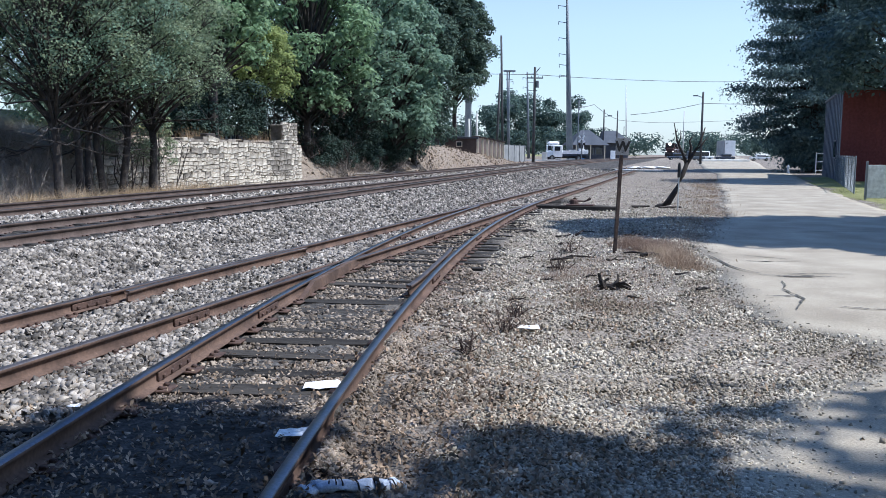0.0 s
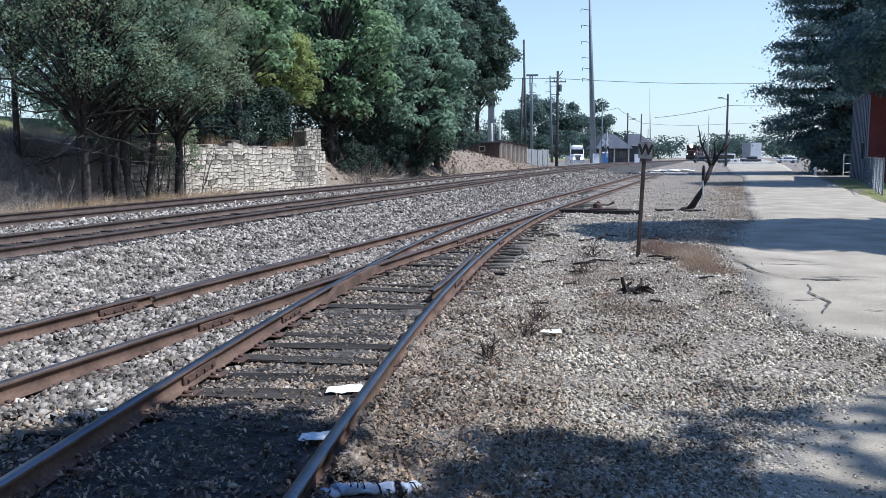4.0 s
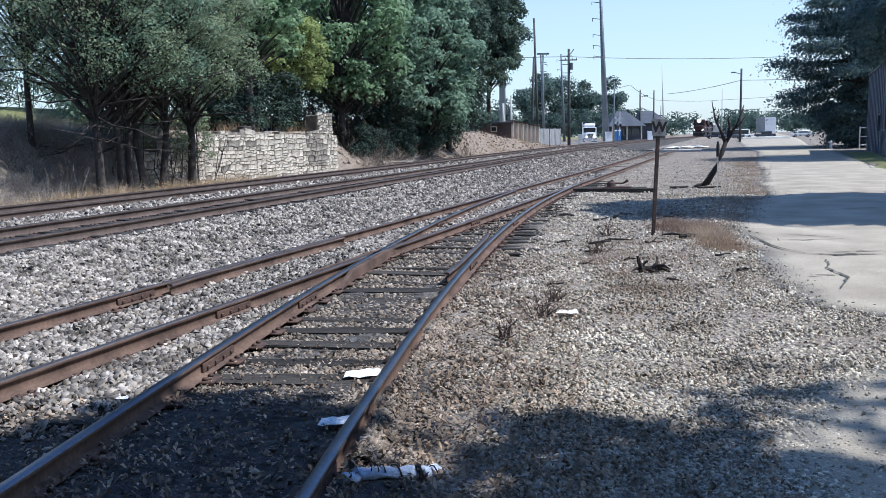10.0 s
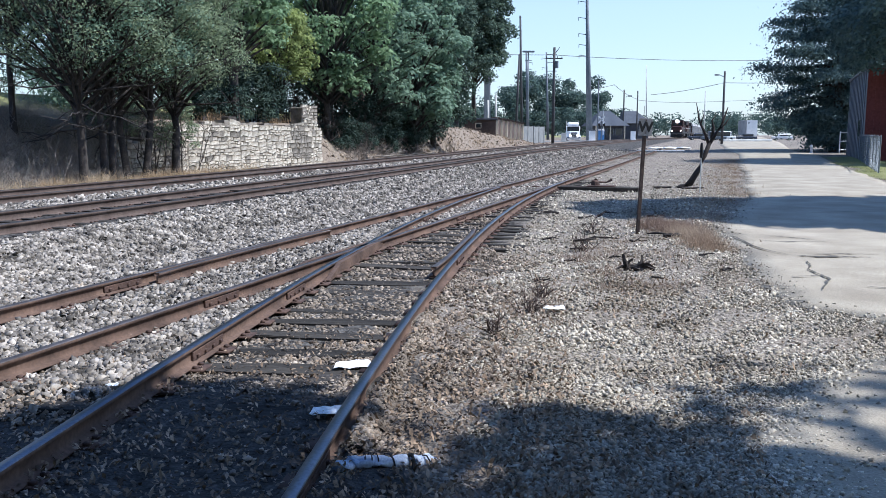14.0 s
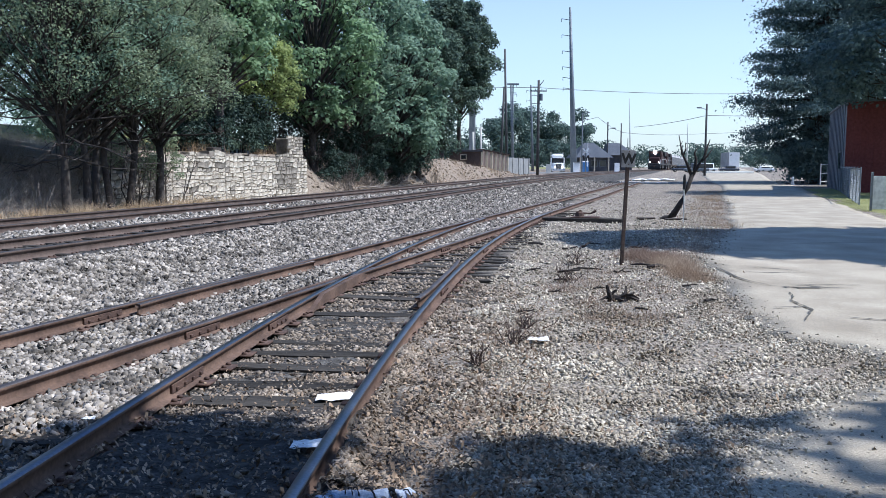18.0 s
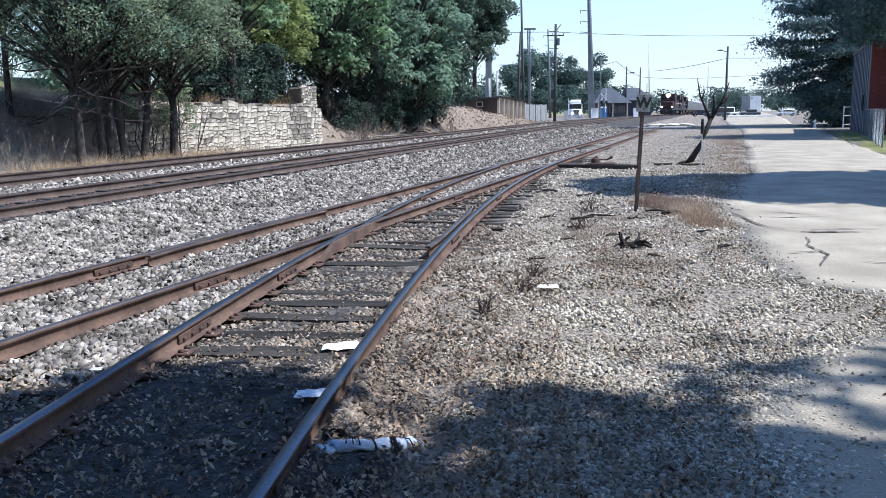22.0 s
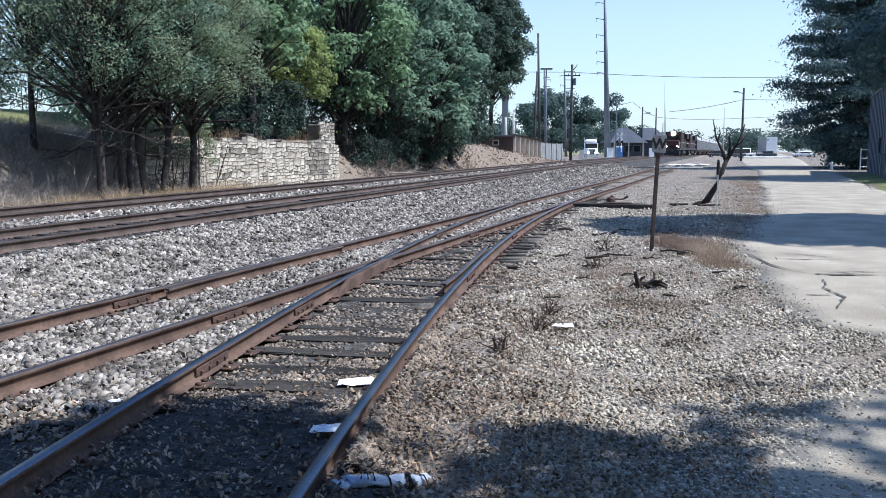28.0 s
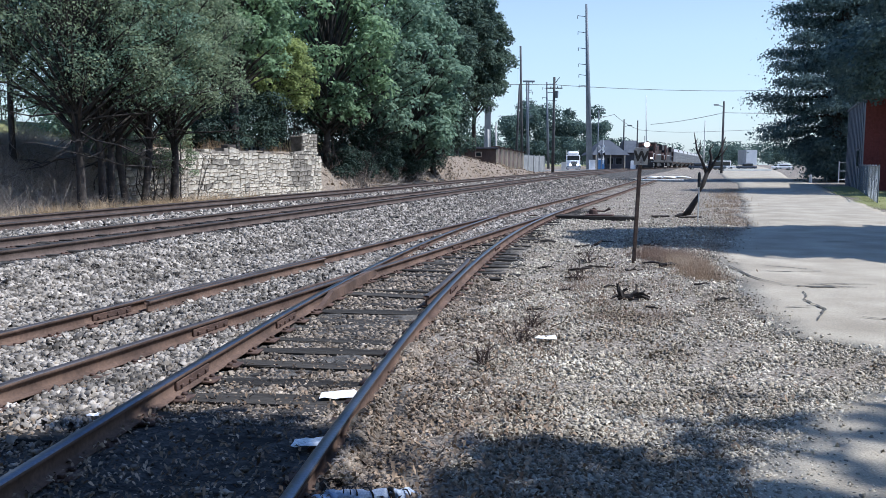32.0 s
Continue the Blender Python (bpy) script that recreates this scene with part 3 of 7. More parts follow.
siding()


def plates(th_name, lines, y0, y1, zf, label):
    """Tie plates with spike heads under the rails, too small to pick apart."""
    bm_v, bm_f, k = [], [], 0
    rnd = random.Random(6)
    for xf, o in lines:
        y = y0
        while y < y1:
            g = np.array([y - 0.1, y, y + 0.1])
            x, yy = offset(xf, g, o)
            a = -math.atan(float((x[2] - x[0]) / (yy[2] - yy[0])))
            z = float(zf(y))
            ca, sa = math.cos(a), math.sin(a)
            blocks = [(-0.17, 0.17, -0.09, 0.09, 0.0, 0.018)] + [(s * 0.095 - 0.018, s * 0.095 + 0.018, q - 0.016, q + 0.016, 0.015, 0.038) for s, q in ((-1, 0.05), (1, -0.05), (1, 0.06))]
            for x0, x1, b0, b1, z0, z1 in blocks:
                for u, v, w in ((x0, b0, z0), (x1, b0, z0), (x1, b1, z0), (x0, b1, z0), (x0, b0, z1), (x1, b0, z1), (x1, b1, z1), (x0, b1, z1)):
                    bm_v.append((x[1] + u * ca - v * sa, yy[1] + u * sa + v * ca, z + w))
                for f in ((0, 3, 2, 1), (4, 5, 6, 7), (0, 1, 5, 4), (1, 2, 6, 5), (2, 3, 7, 6), (3, 0, 4, 7)):
                    bm_f.append([k + i for i in f])
                k += 8
            y += 0.52 * (1 + rnd.uniform(-0.06, 0.06))
    ob = new(th_name, np_mesh(th_name, bm_v, bm_f, [STEEL_DARK]))
    tagged(ob, label, "track fittings", kind="stuff")


plates("rail_fastenings", [(main_x, -0.752), (main_x, 0.752), (lambda y: main_x(y) - MAIN_GAP, 0.752), (lambda y: main_x(y) - MAIN_GAP, -0.752)], 10, 70, main_z, "dark iron plates and spikes on the main line")
plates("rail_fastenings", [(siding_x, -0.752), (siding_x, 0.752), (turnout_x, -0.752), (turnout_x, 0.752)], 2.0, 30, lambda y: flat_z(y) + 0.034, "rusty iron plates and spikes on the siding")


def switch_stand():
    x, y = 4.75, 27.6
    th = thing("switch_stand", x, y, 0.0, "low dark iron switch stand on long timbers beside the siding", "switch stand", rz=-15)
    part("timber", box(-1.3, 1.3, -0.14, 0.12, -0.05, 0.13, 0.02), TIE, th)
    part("timber", box(-1.3, 1.0, 0.42, 0.68, -0.05, 0.12, 0.02), TIE, th)
    part("base_plate", box(-0.35, 0.55, -0.1, 0.62, 0.13, 0.17, 0.01), STEEL_DARK, th)
    bm = bmesh.new()
    add_tube(bm, [(-0.1, 0.2, 0.15), (-0.1, 0.2, 0.3), (-0.06, 0.2, 0.38)], [0.16, 0.13, 0.05], 10)
    part("housing", bm, STEEL_DARK, th)
    part("throw_lever", tube([(-0.05, 0.2, 0.28), (0.25, 0.25, 0.27), (0.42, 0.3, 0.36)], [0.03, 0.025, 0.05], 6), STEEL_DARK, th)
    part("connecting_rod", tube([(-0.1, 0.2, 0.12), (-2.4, 0.25, 0.08)], [0.025, 0.025], 6), STEEL_DARK, th)
    return th


switch_stand()


# ---- retaining wall ----
WALL_S = -9.15


def wall_pt(y, back=0.0):
    return float(main_x(y)) + WALL_S - back, y


def rubble_cells(w, h, rnd, big=1.0, tall=0.4):
    """Irregular blocks filling w by h: the face is split again and again, then its joints are bent."""
    def bend(x, z):
        v = noise.noise_vector(Vector((x * 1.7, z * 2.3, 3.0)))
        u = noise.noise_vector(Vector((x * 6.0, z * 7.0, 9.0)))
        return x + 0.1 * v.x + 0.03 * u.x, z + 0.1 * v.y + 0.03 * u.y

    todo = [(0.0, w, 0.0, h)]
    while todo:
        x0, x1, z0, z1 = todo.pop()
        dx, dz = x1 - x0, z1 - z0
        f = rnd.uniform(0.34, 0.66)
        if dx > 5:
            todo += [(x0, x0 + f * dx, z0, z1), (x0 + f * dx, x1, z0, z1)]
        elif dz > tall * rnd.uniform(0.6, 1.25):
            todo += [(x0, x1, z0, z0 + f * dz), (x0, x1, z0 + f * dz, z1)]
        elif dx > big * rnd.uniform(0.45, 1.15):
            todo += [(x0, x0 + f * dx, z0, z1), (x0 + f * dx, x1, z0, z1)]
        else:
            n = 3
            edge = [(x0 + dx * i / n, z0) for i in range(n)] + [(x1, z0), (x1, (z0 + z1) / 2)] + [(x1 - dx * i / n, z1) for i in range(n)] + [(x0, z1), (x0, (z0 + z1) / 2)]
            poly = [bend(x, z) for x, z in edge]
            yield sum(p[0] for p in poly) / len(poly), sum(p[1] for p in poly) / len(poly), poly


def rubble_stone(parent, cx, cz, poly, y0, rnd, material, gap=0.018):
    """One stone: its face drawn in from the joint, with a worn edge."""
    bm = bmesh.new()
    rings = []
    for inset, y in ((gap, 0.1), (gap, 0.0), (gap + 0.03, -0.03)):
        ring = []
        for x, z in poly:
            d = Vector((x - cx, z - cz))
            d = d * max(0.2, 1 - inset / max(d.length, 0.05))
            ring.append(bm.verts.new((d.x, y + rnd.uniform(-0.008, 0.008), d.y)))
        rings.append(ring)
    n = len(poly)
    for r0, r1 in zip(rings, rings[1:]):
        for i in range(n):
            bm.faces.new((r0[i], r0[(i + 1) % n], r1[(i + 1) % n], r1[i]))
    bm.faces.new(rings[-1])
    bmesh.ops.recalc_face_normals(bm, faces=bm.faces[:])
    ob = part("stone", bm, material, parent)
    ob.matrix_basis = pose(cx, y0 + rnd.uniform(-0.02, 0.02), cz, rnd.uniform(-1.5, 1.5), 0, rnd.uniform(-1.5, 1.5))


def retaining_wall():
    th = thing("retaining_wall", 0, 0, 0, "old whitewashed rubble stone retaining wall with grey stains", "wall")
    rnd = random.Random(11)
    ang = math.atan2(1.0, 0.24)
    y0, y1 = 30.6, 49.4
    L = (y1 - y0) / math.sin(ang)
    base = float(rise(40)) - 0.1

    def top(u):
        f = u / L
        return 2.0 + 0.55 * min(f / 0.42, 1) - 0.2 * max(0, (f - 0.42) / 0.4) + 0.06 * math.sin(u * 3.1) + (-0.35 if f < 0.1 else 0)

    org = Vector((*wall_pt(y0), base))
    d = Vector((math.cos(ang), math.sin(ang), 0))
    nrm = Vector((d.y, -d.x, 0))
    m = Matrix((( d.x, -nrm.x, 0, org.x), (d.y, -nrm.y, 0, org.y), (0, 0, 1, org.z), (0, 0, 0, 1)))
    th.matrix_basis = m
    # core behind the face stones, stepped to the top line
    bm = bmesh.new()
    n = 24
    for i in range(n):
        a, b = L * i / n, L * (i + 1) / n
        add_box(bm, a, b, 0.1 + 0.002 * (i % 2), 0.6, -0.3, top((a + b) / 2) - 0.04)
    part("core", bm, MORTAR, th)
    for cx, cz, poly in rubble_cells(L + 0.1, 2.8, rnd):
        if cz > top(min(max(cx, 0), L)) - 0.07 or cx < 0 or cx > L + 0.1:
            continue
        poly = [(x, min(z, top(min(max(x, 0), L)) + 0.02)) for x, z in poly]
        f = cx / L
        stained = (0.79 < f < 0.91 and rnd.random() < 0.8 and cz > 0.5) or rnd.random() < 0.1
        rubble_stone(th, cx, cz, poly, 0.05, rnd, WALL_STAIN if stained else WALL_STONE)
    # raised pier near the end, set back
    part("pier", box(L * 0.885, L * 0.98, 0.24, 0.95, 1.9, 3.4, 0.05), MORTAR, th, "core of the raised stone pier")
    w0 = L * 0.8
    for cx, cz, poly in rubble_cells(L * 0.185, 1.35, rnd, 0.8, 0.34):
        f = cx / (L * 0.185)
        if 0 < f < 1 and 0 < cz < (1.3 if f > 0.42 else 0.3):
            rubble_stone(th, cx + w0, cz + 2.2, [(x + w0, z + 2.2) for x, z in poly], 0.15, rnd, WALL_STAIN if rnd.random() < (0.85 if f < 0.5 else 0.5) else WALL_STONE)
    part("fallen_block", box(L * 0.44, L * 0.44 + 0.75, 0.1, 0.5, 2.5, 2.72, 0.04), BARK, th, "dark block lying on the wall top")
    part("end_block", box(L - 0.25, L + 0.1, 0.1, 0.8, -0.3, 2.25, 0.05), WALL_STONE, th)
    return th


retaining_wall()


# ---- the whistle sign ----
def whistle_sign():
    x, y = 3.40, 15.46
    z = land1(x, y)
    th = thing("whistle_sign", x, y, z - 0.05, "grey whistle sign with black W on dark wooden post", "railway sign", rz=6)
    th.matrix_basis = pose(x, y, z - 0.05, 0, 2.2, 4)
    part("post", box(-0.031, 0.031, -0.04, 0.02, 0, 2.12, 0.006), WOOD_POST, th)
    part("plate", box(-0.125, 0.125, -0.055, -0.043, 1.83, 2.14, 0.002), SIGN_FACE, th)
    cu = bpy.data.curves.new("letter", "FONT")
    cu.body, cu.size, cu.extrude, cu.align_x, cu.offset = "W", 0.25, 0.002, "CENTER", 0.011
    tmp = bpy.data.objects.new("letter", cu)
    me = bpy.data.meshes.new_from_object(tmp)
    bpy.data.objects.remove(tmp)
    me.materials.append(BLACK)
    mesh_part("letter", me, th, pose(0, -0.059, 1.905, 90, 0, 0))
    for s in (1.87, 2.1):
        part("bolt", box(-0.01, 0.01, -0.064, -0.055, s, s + 0.02, 0.003), STEEL_DARK, th)


whistle_sign()


# ---- trees ----
def leaf_quads(centres, outward, size, rng, long=1.6):
    """Small four-cornered leaves at the given places, most of them facing outwards and up."""
    n = len(centres)
    c = rng.normal(0, 0.45, (n, 3))
    if outward is not None:
        c = c + outward * 0.8 + np.array([0, 0, 0.45])
    c /= np.linalg.norm(c, axis=1)[:, None]
    a = np.cross(c, rng.normal(0, 1, (n, 3)))
    a /= np.linalg.norm(a, axis=1)[:, None]
    b = np.cross(c, a)
    s = size * rng.uniform(0.6, 1.3, n)[:, None]
    a, b, c = a * s * long / 2, b * s / 2, c * s * 0.2
    V = np.stack([centres - a, centres - b + c, centres + a, centres + b + c], 1)
    return V.reshape(-1, 3), np.arange(4 * n).reshape(n, 4)


def tree(name, x, y, h, r, base, seed, leaf, count, size, label, trunk_r=0.2, trunks=1, lean=(0, 0), bark=None, flat=1.0, lobes=34, z=None, category="tree", shape=0.0, snags=0):
    """Trunk and limbs with a crown of leaves gathered in lobes. base: height at which the crown begins."""
    rng = np.random.default_rng(seed)
    rnd = random.Random(seed)
    z = land1(x, y) - 0.1 if z is None else z
    th = thing(name, x, y, z, label, category)
    bm = bmesh.new()
    mid = Vector((lean[0], lean[1], base + (h - base) * 0.5))
    # lobes of the crown
    cs, rs = [], []
    for i in range(lobes):
        f = (i + 0.5) / lobes
        zz = base + (h - base) * (0.06 + 0.9 * f)
        t = (zz - base) / (h - base)
        w = r * (math.sin(math.pi * min(0.97, 0.18 + 0.8 * t)) ** 0.6 * (1 - shape) + shape * (1.02 - t))
        a = i * 2.399963 + rnd.uniform(-0.5, 0.5)
        q = w * math.sqrt(rnd.uniform(0.25, 1.0)) * 0.85
        cs.append((lean[0] * t + math.cos(a) * q, lean[1] * t + math.sin(a) * q, zz))
        rs.append(rnd.uniform(0.16, 0.33) * r * (1 - 0.45 * shape * t) * (26 / lobes) ** 0.28)
    cs, rs = np.array(cs), np.array(rs)
    for k in range(trunks):
        a = 2 * math.pi * k / max(trunks, 1) + seed
        off = Vector((math.cos(a), math.sin(a), 0)) * (0.28 * (trunks > 1))
        top = mid + Vector((rnd.uniform(-0.2, 0.2) * r, rnd.uniform(-0.2, 0.2) * r, (h - base) * rnd.uniform(0.1, 0.3)))
        p1 = off * 1.6 + Vector((lean[0] * 0.3 + rnd.uniform(-0.15, 0.15), lean[1] * 0.3, base * 0.6))
        tr = trunk_r / (1 + 0.35 * (trunks - 1))
        add_tube(bm, [off + Vector((0, 0, -0.2)), off + Vector((0, 0, 0.3)), p1, (p1 + top) / 2 + off, top], [tr * 1.35, tr, tr * 0.8, tr * 0.55, tr * 0.2], 8)
        for i in range(k, lobes, trunks):
            c = Vector(cs[i])
            st = p1.lerp(top, min(0.95, max(0.0, (c.z - base) / (h - base) * 0.8)))
            m1 = st.lerp(c, 0.5) + Vector((0, 0, 0.06 * r))
            add_tube(bm, [st, m1, c], [tr * 0.36, tr * 0.22, tr * 0.06], 5, cap=False)
            for _j in range(3):
                e = c + Vector((rnd.uniform(-1, 1), rnd.uniform(-1, 1), rnd.uniform(-0.7, 0.7))) * rs[i]
                add_tube(bm, [m1.lerp(c, 0.6), e], [tr * 0.12, tr * 0.03], 4, cap=False)
    # dead lower limbs, bare and forked
    for k in range(snags):
        a = 2.399963 * k + seed
        q = Vector((math.cos(a), math.sin(a), rnd.uniform(-0.25, 0.2)))
        side = Vector((-q.y, q.x, 0))
        p = Vector((0, 0, rnd.uniform(0.6, 1.25) * base))
        pts = [p]
        for _j in range(4):
            p = p + q * r * rnd.uniform(0.18, 0.3) + side * rnd.gauss(0, 0.12) + Vector((0, 0, rnd.gauss(0, 0.12)))
            pts.append(p)
        add_tube(bm, pts, [0.04, 0.032, 0.024, 0.016, 0.006], 5, cap=False)
        for p in pts[1:] * 2:
            e = p + q * rnd.uniform(0.1, 0.6) + side * rnd.uniform(-0.9, 0.9) + Vector((0, 0, rnd.uniform(-0.45, 0.45)))
            add_tube(bm, [p, p.lerp(e, 0.5) + Vector((0, 0, 0.05)), e], [0.016, 0.011, 0.004], 4, cap=False)
    part("trunk", bm, bark or BARK, th, smooth=True)
    w = rs ** 2
    pick = rng.choice(lobes, count, p=w / w.sum())
    d = rng.normal(0, 1, (count, 3)) + [0, 0, 0.6]
    d /= np.linalg.norm(d, axis=1)[:, None]
    rad = rs[pick] * np.clip(rng.normal(0.88, 0.16, count), 0.15, 1.35)
    P = cs[pick] + d * rad[:, None] * np.array([1.1, 1.1, 0.72 * flat])
    V, F = leaf_quads(P, d, size, rng)
    mesh_part("crown", np_mesh("crown", V, F, [leaf]), th)
    return th


def left_trees():
    # slender trees before the wall
    rows = [
        # x/y slope, distance, height, radius, crown base, leaf, count, size, trunk, trunks, label
        (-0.326, 31.4, 9.5, 3.3, 3.6, LEAF_OLIVE, 24000, 0.062, 0.17, 1, "slender tree with grey-olive leaves before the stone wall"),
        (-0.372, 29.6, 9.4, 3.5, 3.5, LEAF_OLIVE, 24000, 0.062, 0.2, 2, "tree with leaning dark trunks and olive leaves before the wall"),
        (-0.405, 28.0, 9.8, 3.7, 3.4, LEAF_MID, 24000, 0.062, 0.2, 2, "dark-trunked tree with dusty green leaves before the wall"),
        (-0.435, 26.4, 10.0, 3.4, 3.4, LEAF_OLIVE, 17000, 0.058, 0.16, 1, "wide spreading tree with drooping grey-olive branches"),
        (-0.515, 27.5, 9.0, 2.5, 3.6, LEAF_OLIVE, 7500, 0.055, 0.11, 1, "small slender tree with grey-olive leaves on the bank"),
    ]
    for i, (k, y, h, r, b, leaf, n, sz, tr, tn, lab) in enumerate(rows):
        tree("tree", k * y, y, h, r, b, 100 + i, leaf, n, sz, lab, trunk_r=tr, trunks=tn, lobes=95, snags=(2, 3, 6, 9, 8)[i])
    rows = [
        (-0.40, 40, 13, 4.6, 2.5, LEAF_MID, 12500, 0.18, "green broadleaf tree on the bank behind the wall"),
        (-0.30, 42, 13.5, 4.2, 2.4, LEAF_MID, 12500, 0.18, "tall green broadleaf tree behind the stone wall"),
        (-0.255, 40.5, 10.5, 3.3, 3.3, LEAF_BRIGHT, 16000, 0.14, "bright green leafy tree above the stone wall"),
        (-0.21, 47.5, 6.4, 3.0, 2.4, LEAF_YELLOW, 13000, 0.12, "low yellow-green tree above the end of the wall"),
        (-0.145, 53, 15, 4.6, 2.3, LEAF_BRIGHT, 14000, 0.2, "tall bright green tree behind the wall"),
        (-0.097, 59, 14, 4.9, 2.2, LEAF_MID, 14000, 0.2, "tall green tree leaning over the dark bank"),
        (-0.044, 65, 14.5, 4.8, 2.1, LEAF_MID, 14000, 0.22, "tall green tree over the dark bank"),
        (-0.022, 72, 13.5, 4.6, 2.0, LEAF_DARK, 22000, 0.16, "dense dark green tree over the dry bank"),
    ]
    back = [
        (-0.07, 82, 19, 6.5, 3, LEAF_DARK, 12000, 0.3, "very tall dark green tree behind the others"),
        (-0.2, 66, 17, 6.5, 3, LEAF_DARK, 12000, 0.28, "very tall dark green tree behind the others"),
        (-0.36, 60, 15, 6.5, 3, LEAF_MID, 11000, 0.28, "tall green tree behind the others"),
        (0.026, 96, 18.0, 4.7, 7.0, LEAF_DARK, 30000, 0.2, "tall dark tree with a high rounded crown and bare trunk"),
        (0.005, 92, 17.5, 5.0, 5.0, LEAF_DARK, 24000, 0.2, "tall dark tree with a rounded crown"),
    ]
    for i, (k, y, h, r, b, leaf, n, sz, lab) in enumerate(rows + back):
        tree("tree", k * y, y, h, r, b, 200 + i, leaf, n, sz, lab, trunk_r=0.28, lobes=85)
    # undergrowth; the LEAF_BLUE bushes hold the shade under the crowns in their colour
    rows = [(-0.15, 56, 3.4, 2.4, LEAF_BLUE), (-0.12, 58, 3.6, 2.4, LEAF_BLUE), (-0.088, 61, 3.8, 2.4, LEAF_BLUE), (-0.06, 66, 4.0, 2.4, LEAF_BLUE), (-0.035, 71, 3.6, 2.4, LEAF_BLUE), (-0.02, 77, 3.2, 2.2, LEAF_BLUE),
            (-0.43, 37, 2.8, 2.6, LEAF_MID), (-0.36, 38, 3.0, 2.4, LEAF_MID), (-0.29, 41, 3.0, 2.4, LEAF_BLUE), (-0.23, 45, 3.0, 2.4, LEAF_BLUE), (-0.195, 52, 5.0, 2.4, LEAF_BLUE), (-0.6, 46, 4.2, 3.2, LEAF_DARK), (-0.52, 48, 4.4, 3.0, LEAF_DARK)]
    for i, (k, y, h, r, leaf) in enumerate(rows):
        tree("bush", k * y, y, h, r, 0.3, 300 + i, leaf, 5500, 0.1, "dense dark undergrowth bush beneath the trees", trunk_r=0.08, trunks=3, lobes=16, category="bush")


left_trees()
# thicket along the bank, its leaf colour darkened to read as shade
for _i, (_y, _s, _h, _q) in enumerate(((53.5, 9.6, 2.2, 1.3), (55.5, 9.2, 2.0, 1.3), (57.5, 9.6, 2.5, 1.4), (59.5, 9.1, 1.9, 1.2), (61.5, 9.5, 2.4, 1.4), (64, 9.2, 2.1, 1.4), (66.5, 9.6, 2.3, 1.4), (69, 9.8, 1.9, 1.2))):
    tree("bush", float(main_x(_y)) - _s, _y, _h, _q, 0.15, 340 + _i, LEAF_BLUE, 4200, 0.08, "low thicket on the bank with shade put into its leaf colour", trunk_r=0.04, trunks=3, lobes=20, category="bush")
for _i, (_k, _y, _h, _q) in enumerate(((-0.352, 31.2, 4.2, 1.1), (-0.395, 30.4, 4.6, 1.2), (-0.43, 29.5, 3.6, 1.0), (-0.318, 33.6, 3.4, 0.8))):
    tree("sapling", _k * _y, _y, _h, _q, 1.3, 360 + _i, LEAF_OLIVE, 2200, 0.055, "thin leafy sapling at the foot of the stone wall", trunk_r=0.035, trunks=2, lobes=22)
for _i, (_k, _y) in enumerate(((-0.27, 40.5), (-0.245, 42.5), (-0.222, 44.5))):
    tree("bush", _k * _y - 0.6, _y, 2.6, 1.5, 0.3, 370 + _i, LEAF_DARK, 3600, 0.08, "small dark green bush growing on top of the wall", trunk_r=0.04, trunks=3, lobes=24, category="bush")
tree("bush", -7.4, 56, 5.0, 1.7, 1.6, 380, LEAF_DEAD, 5000, 0.09, "dead brown-leaved shrub hanging beyond the wall", trunk_r=0.06, trunks=3, lobes=30, category="bush")


def bough_tree(x, y, h, r, seed, label):
    """A tall tree of long, layered boughs that droop and turn up at their tips."""
    rng = np.random.default_rng(seed)
    rnd = random.Random(seed)
    th = thing("tree", x, y, land1(x, y) - 0.1, label, "tree")
    bm = bmesh.new()
    add_tube(bm, [(0, 0, -0.2), (0, 0, 0.6), (0.2, 0, h * 0.5), (0, 0, h * 0.97)], [0.85, 0.6, 0.4, 0.05], 10)
    C, D = [], []
    n = 64
    for i in range(n + 14):
        t = min(1.0, (i + 0.5) / n)
        z0 = 4.9 + (h - 5.6) * t
        reach = r * (0.97 - 0.2 * t) * (1 - t ** 4) * rnd.uniform(0.55, 1.14)
        if i >= n:
            t, z0, reach = 0.0, 1.4 + 0.22 * (i - n), r * (0.2 + 0.03 * (i - n)) * rnd.uniform(0.7, 1.1)
        a = i * 2.399963 + rnd.uniform(-0.3, 0.3)
        out = Vector((math.cos(a), math.sin(a), 0))
        side = Vector((-out.y, out.x, 0))
        droop = rnd.uniform(0.1, 0.3) * (1 - 0.7 * t)
        pts = []
        for k in range(7):
            u = k / 6
            pts.append(Vector((0, 0, z0)) + out * reach * u + side * rnd.gauss(0, 0.2) * u + Vector((0, 0, reach * (0.12 * u - droop * u * u * 1.6 + 0.12 * u ** 4))))
        add_tube(bm, pts, [0.16, 0.13, 0.1, 0.08, 0.06, 0.04, 0.015], 5, cap=False)
        # sprays of leaves along the outer part of the bough
        for k in range(2, 7):
            w = reach * 0.2 * (1.15 - 0.09 * k)
            for _j in range(4):
                c = pts[k] + side * rnd.uniform(-1, 1) * w + out * rnd.uniform(-0.5, 0.4) * w
                m = 96
                q = rng.normal(0, 1, (m, 3)) * [0.8, 0.8, 0.27]
                q[:, 2] -= 0.16 * np.hypot(q[:, 0], q[:, 1]) ** 2
                C.append(np.array(c) + q * rnd.uniform(0.75, 1.25))
                D.append(q / np.linalg.norm(q, axis=1)[:, None])
    part("trunk", bm, BARK, th, smooth=True)
    V, F = leaf_quads(np.concatenate(C), np.concatenate(D), 0.15, rng, 1.9)
    mesh_part("crown", np_mesh("crown", V, F, [LEAF_BOUGH]), th)


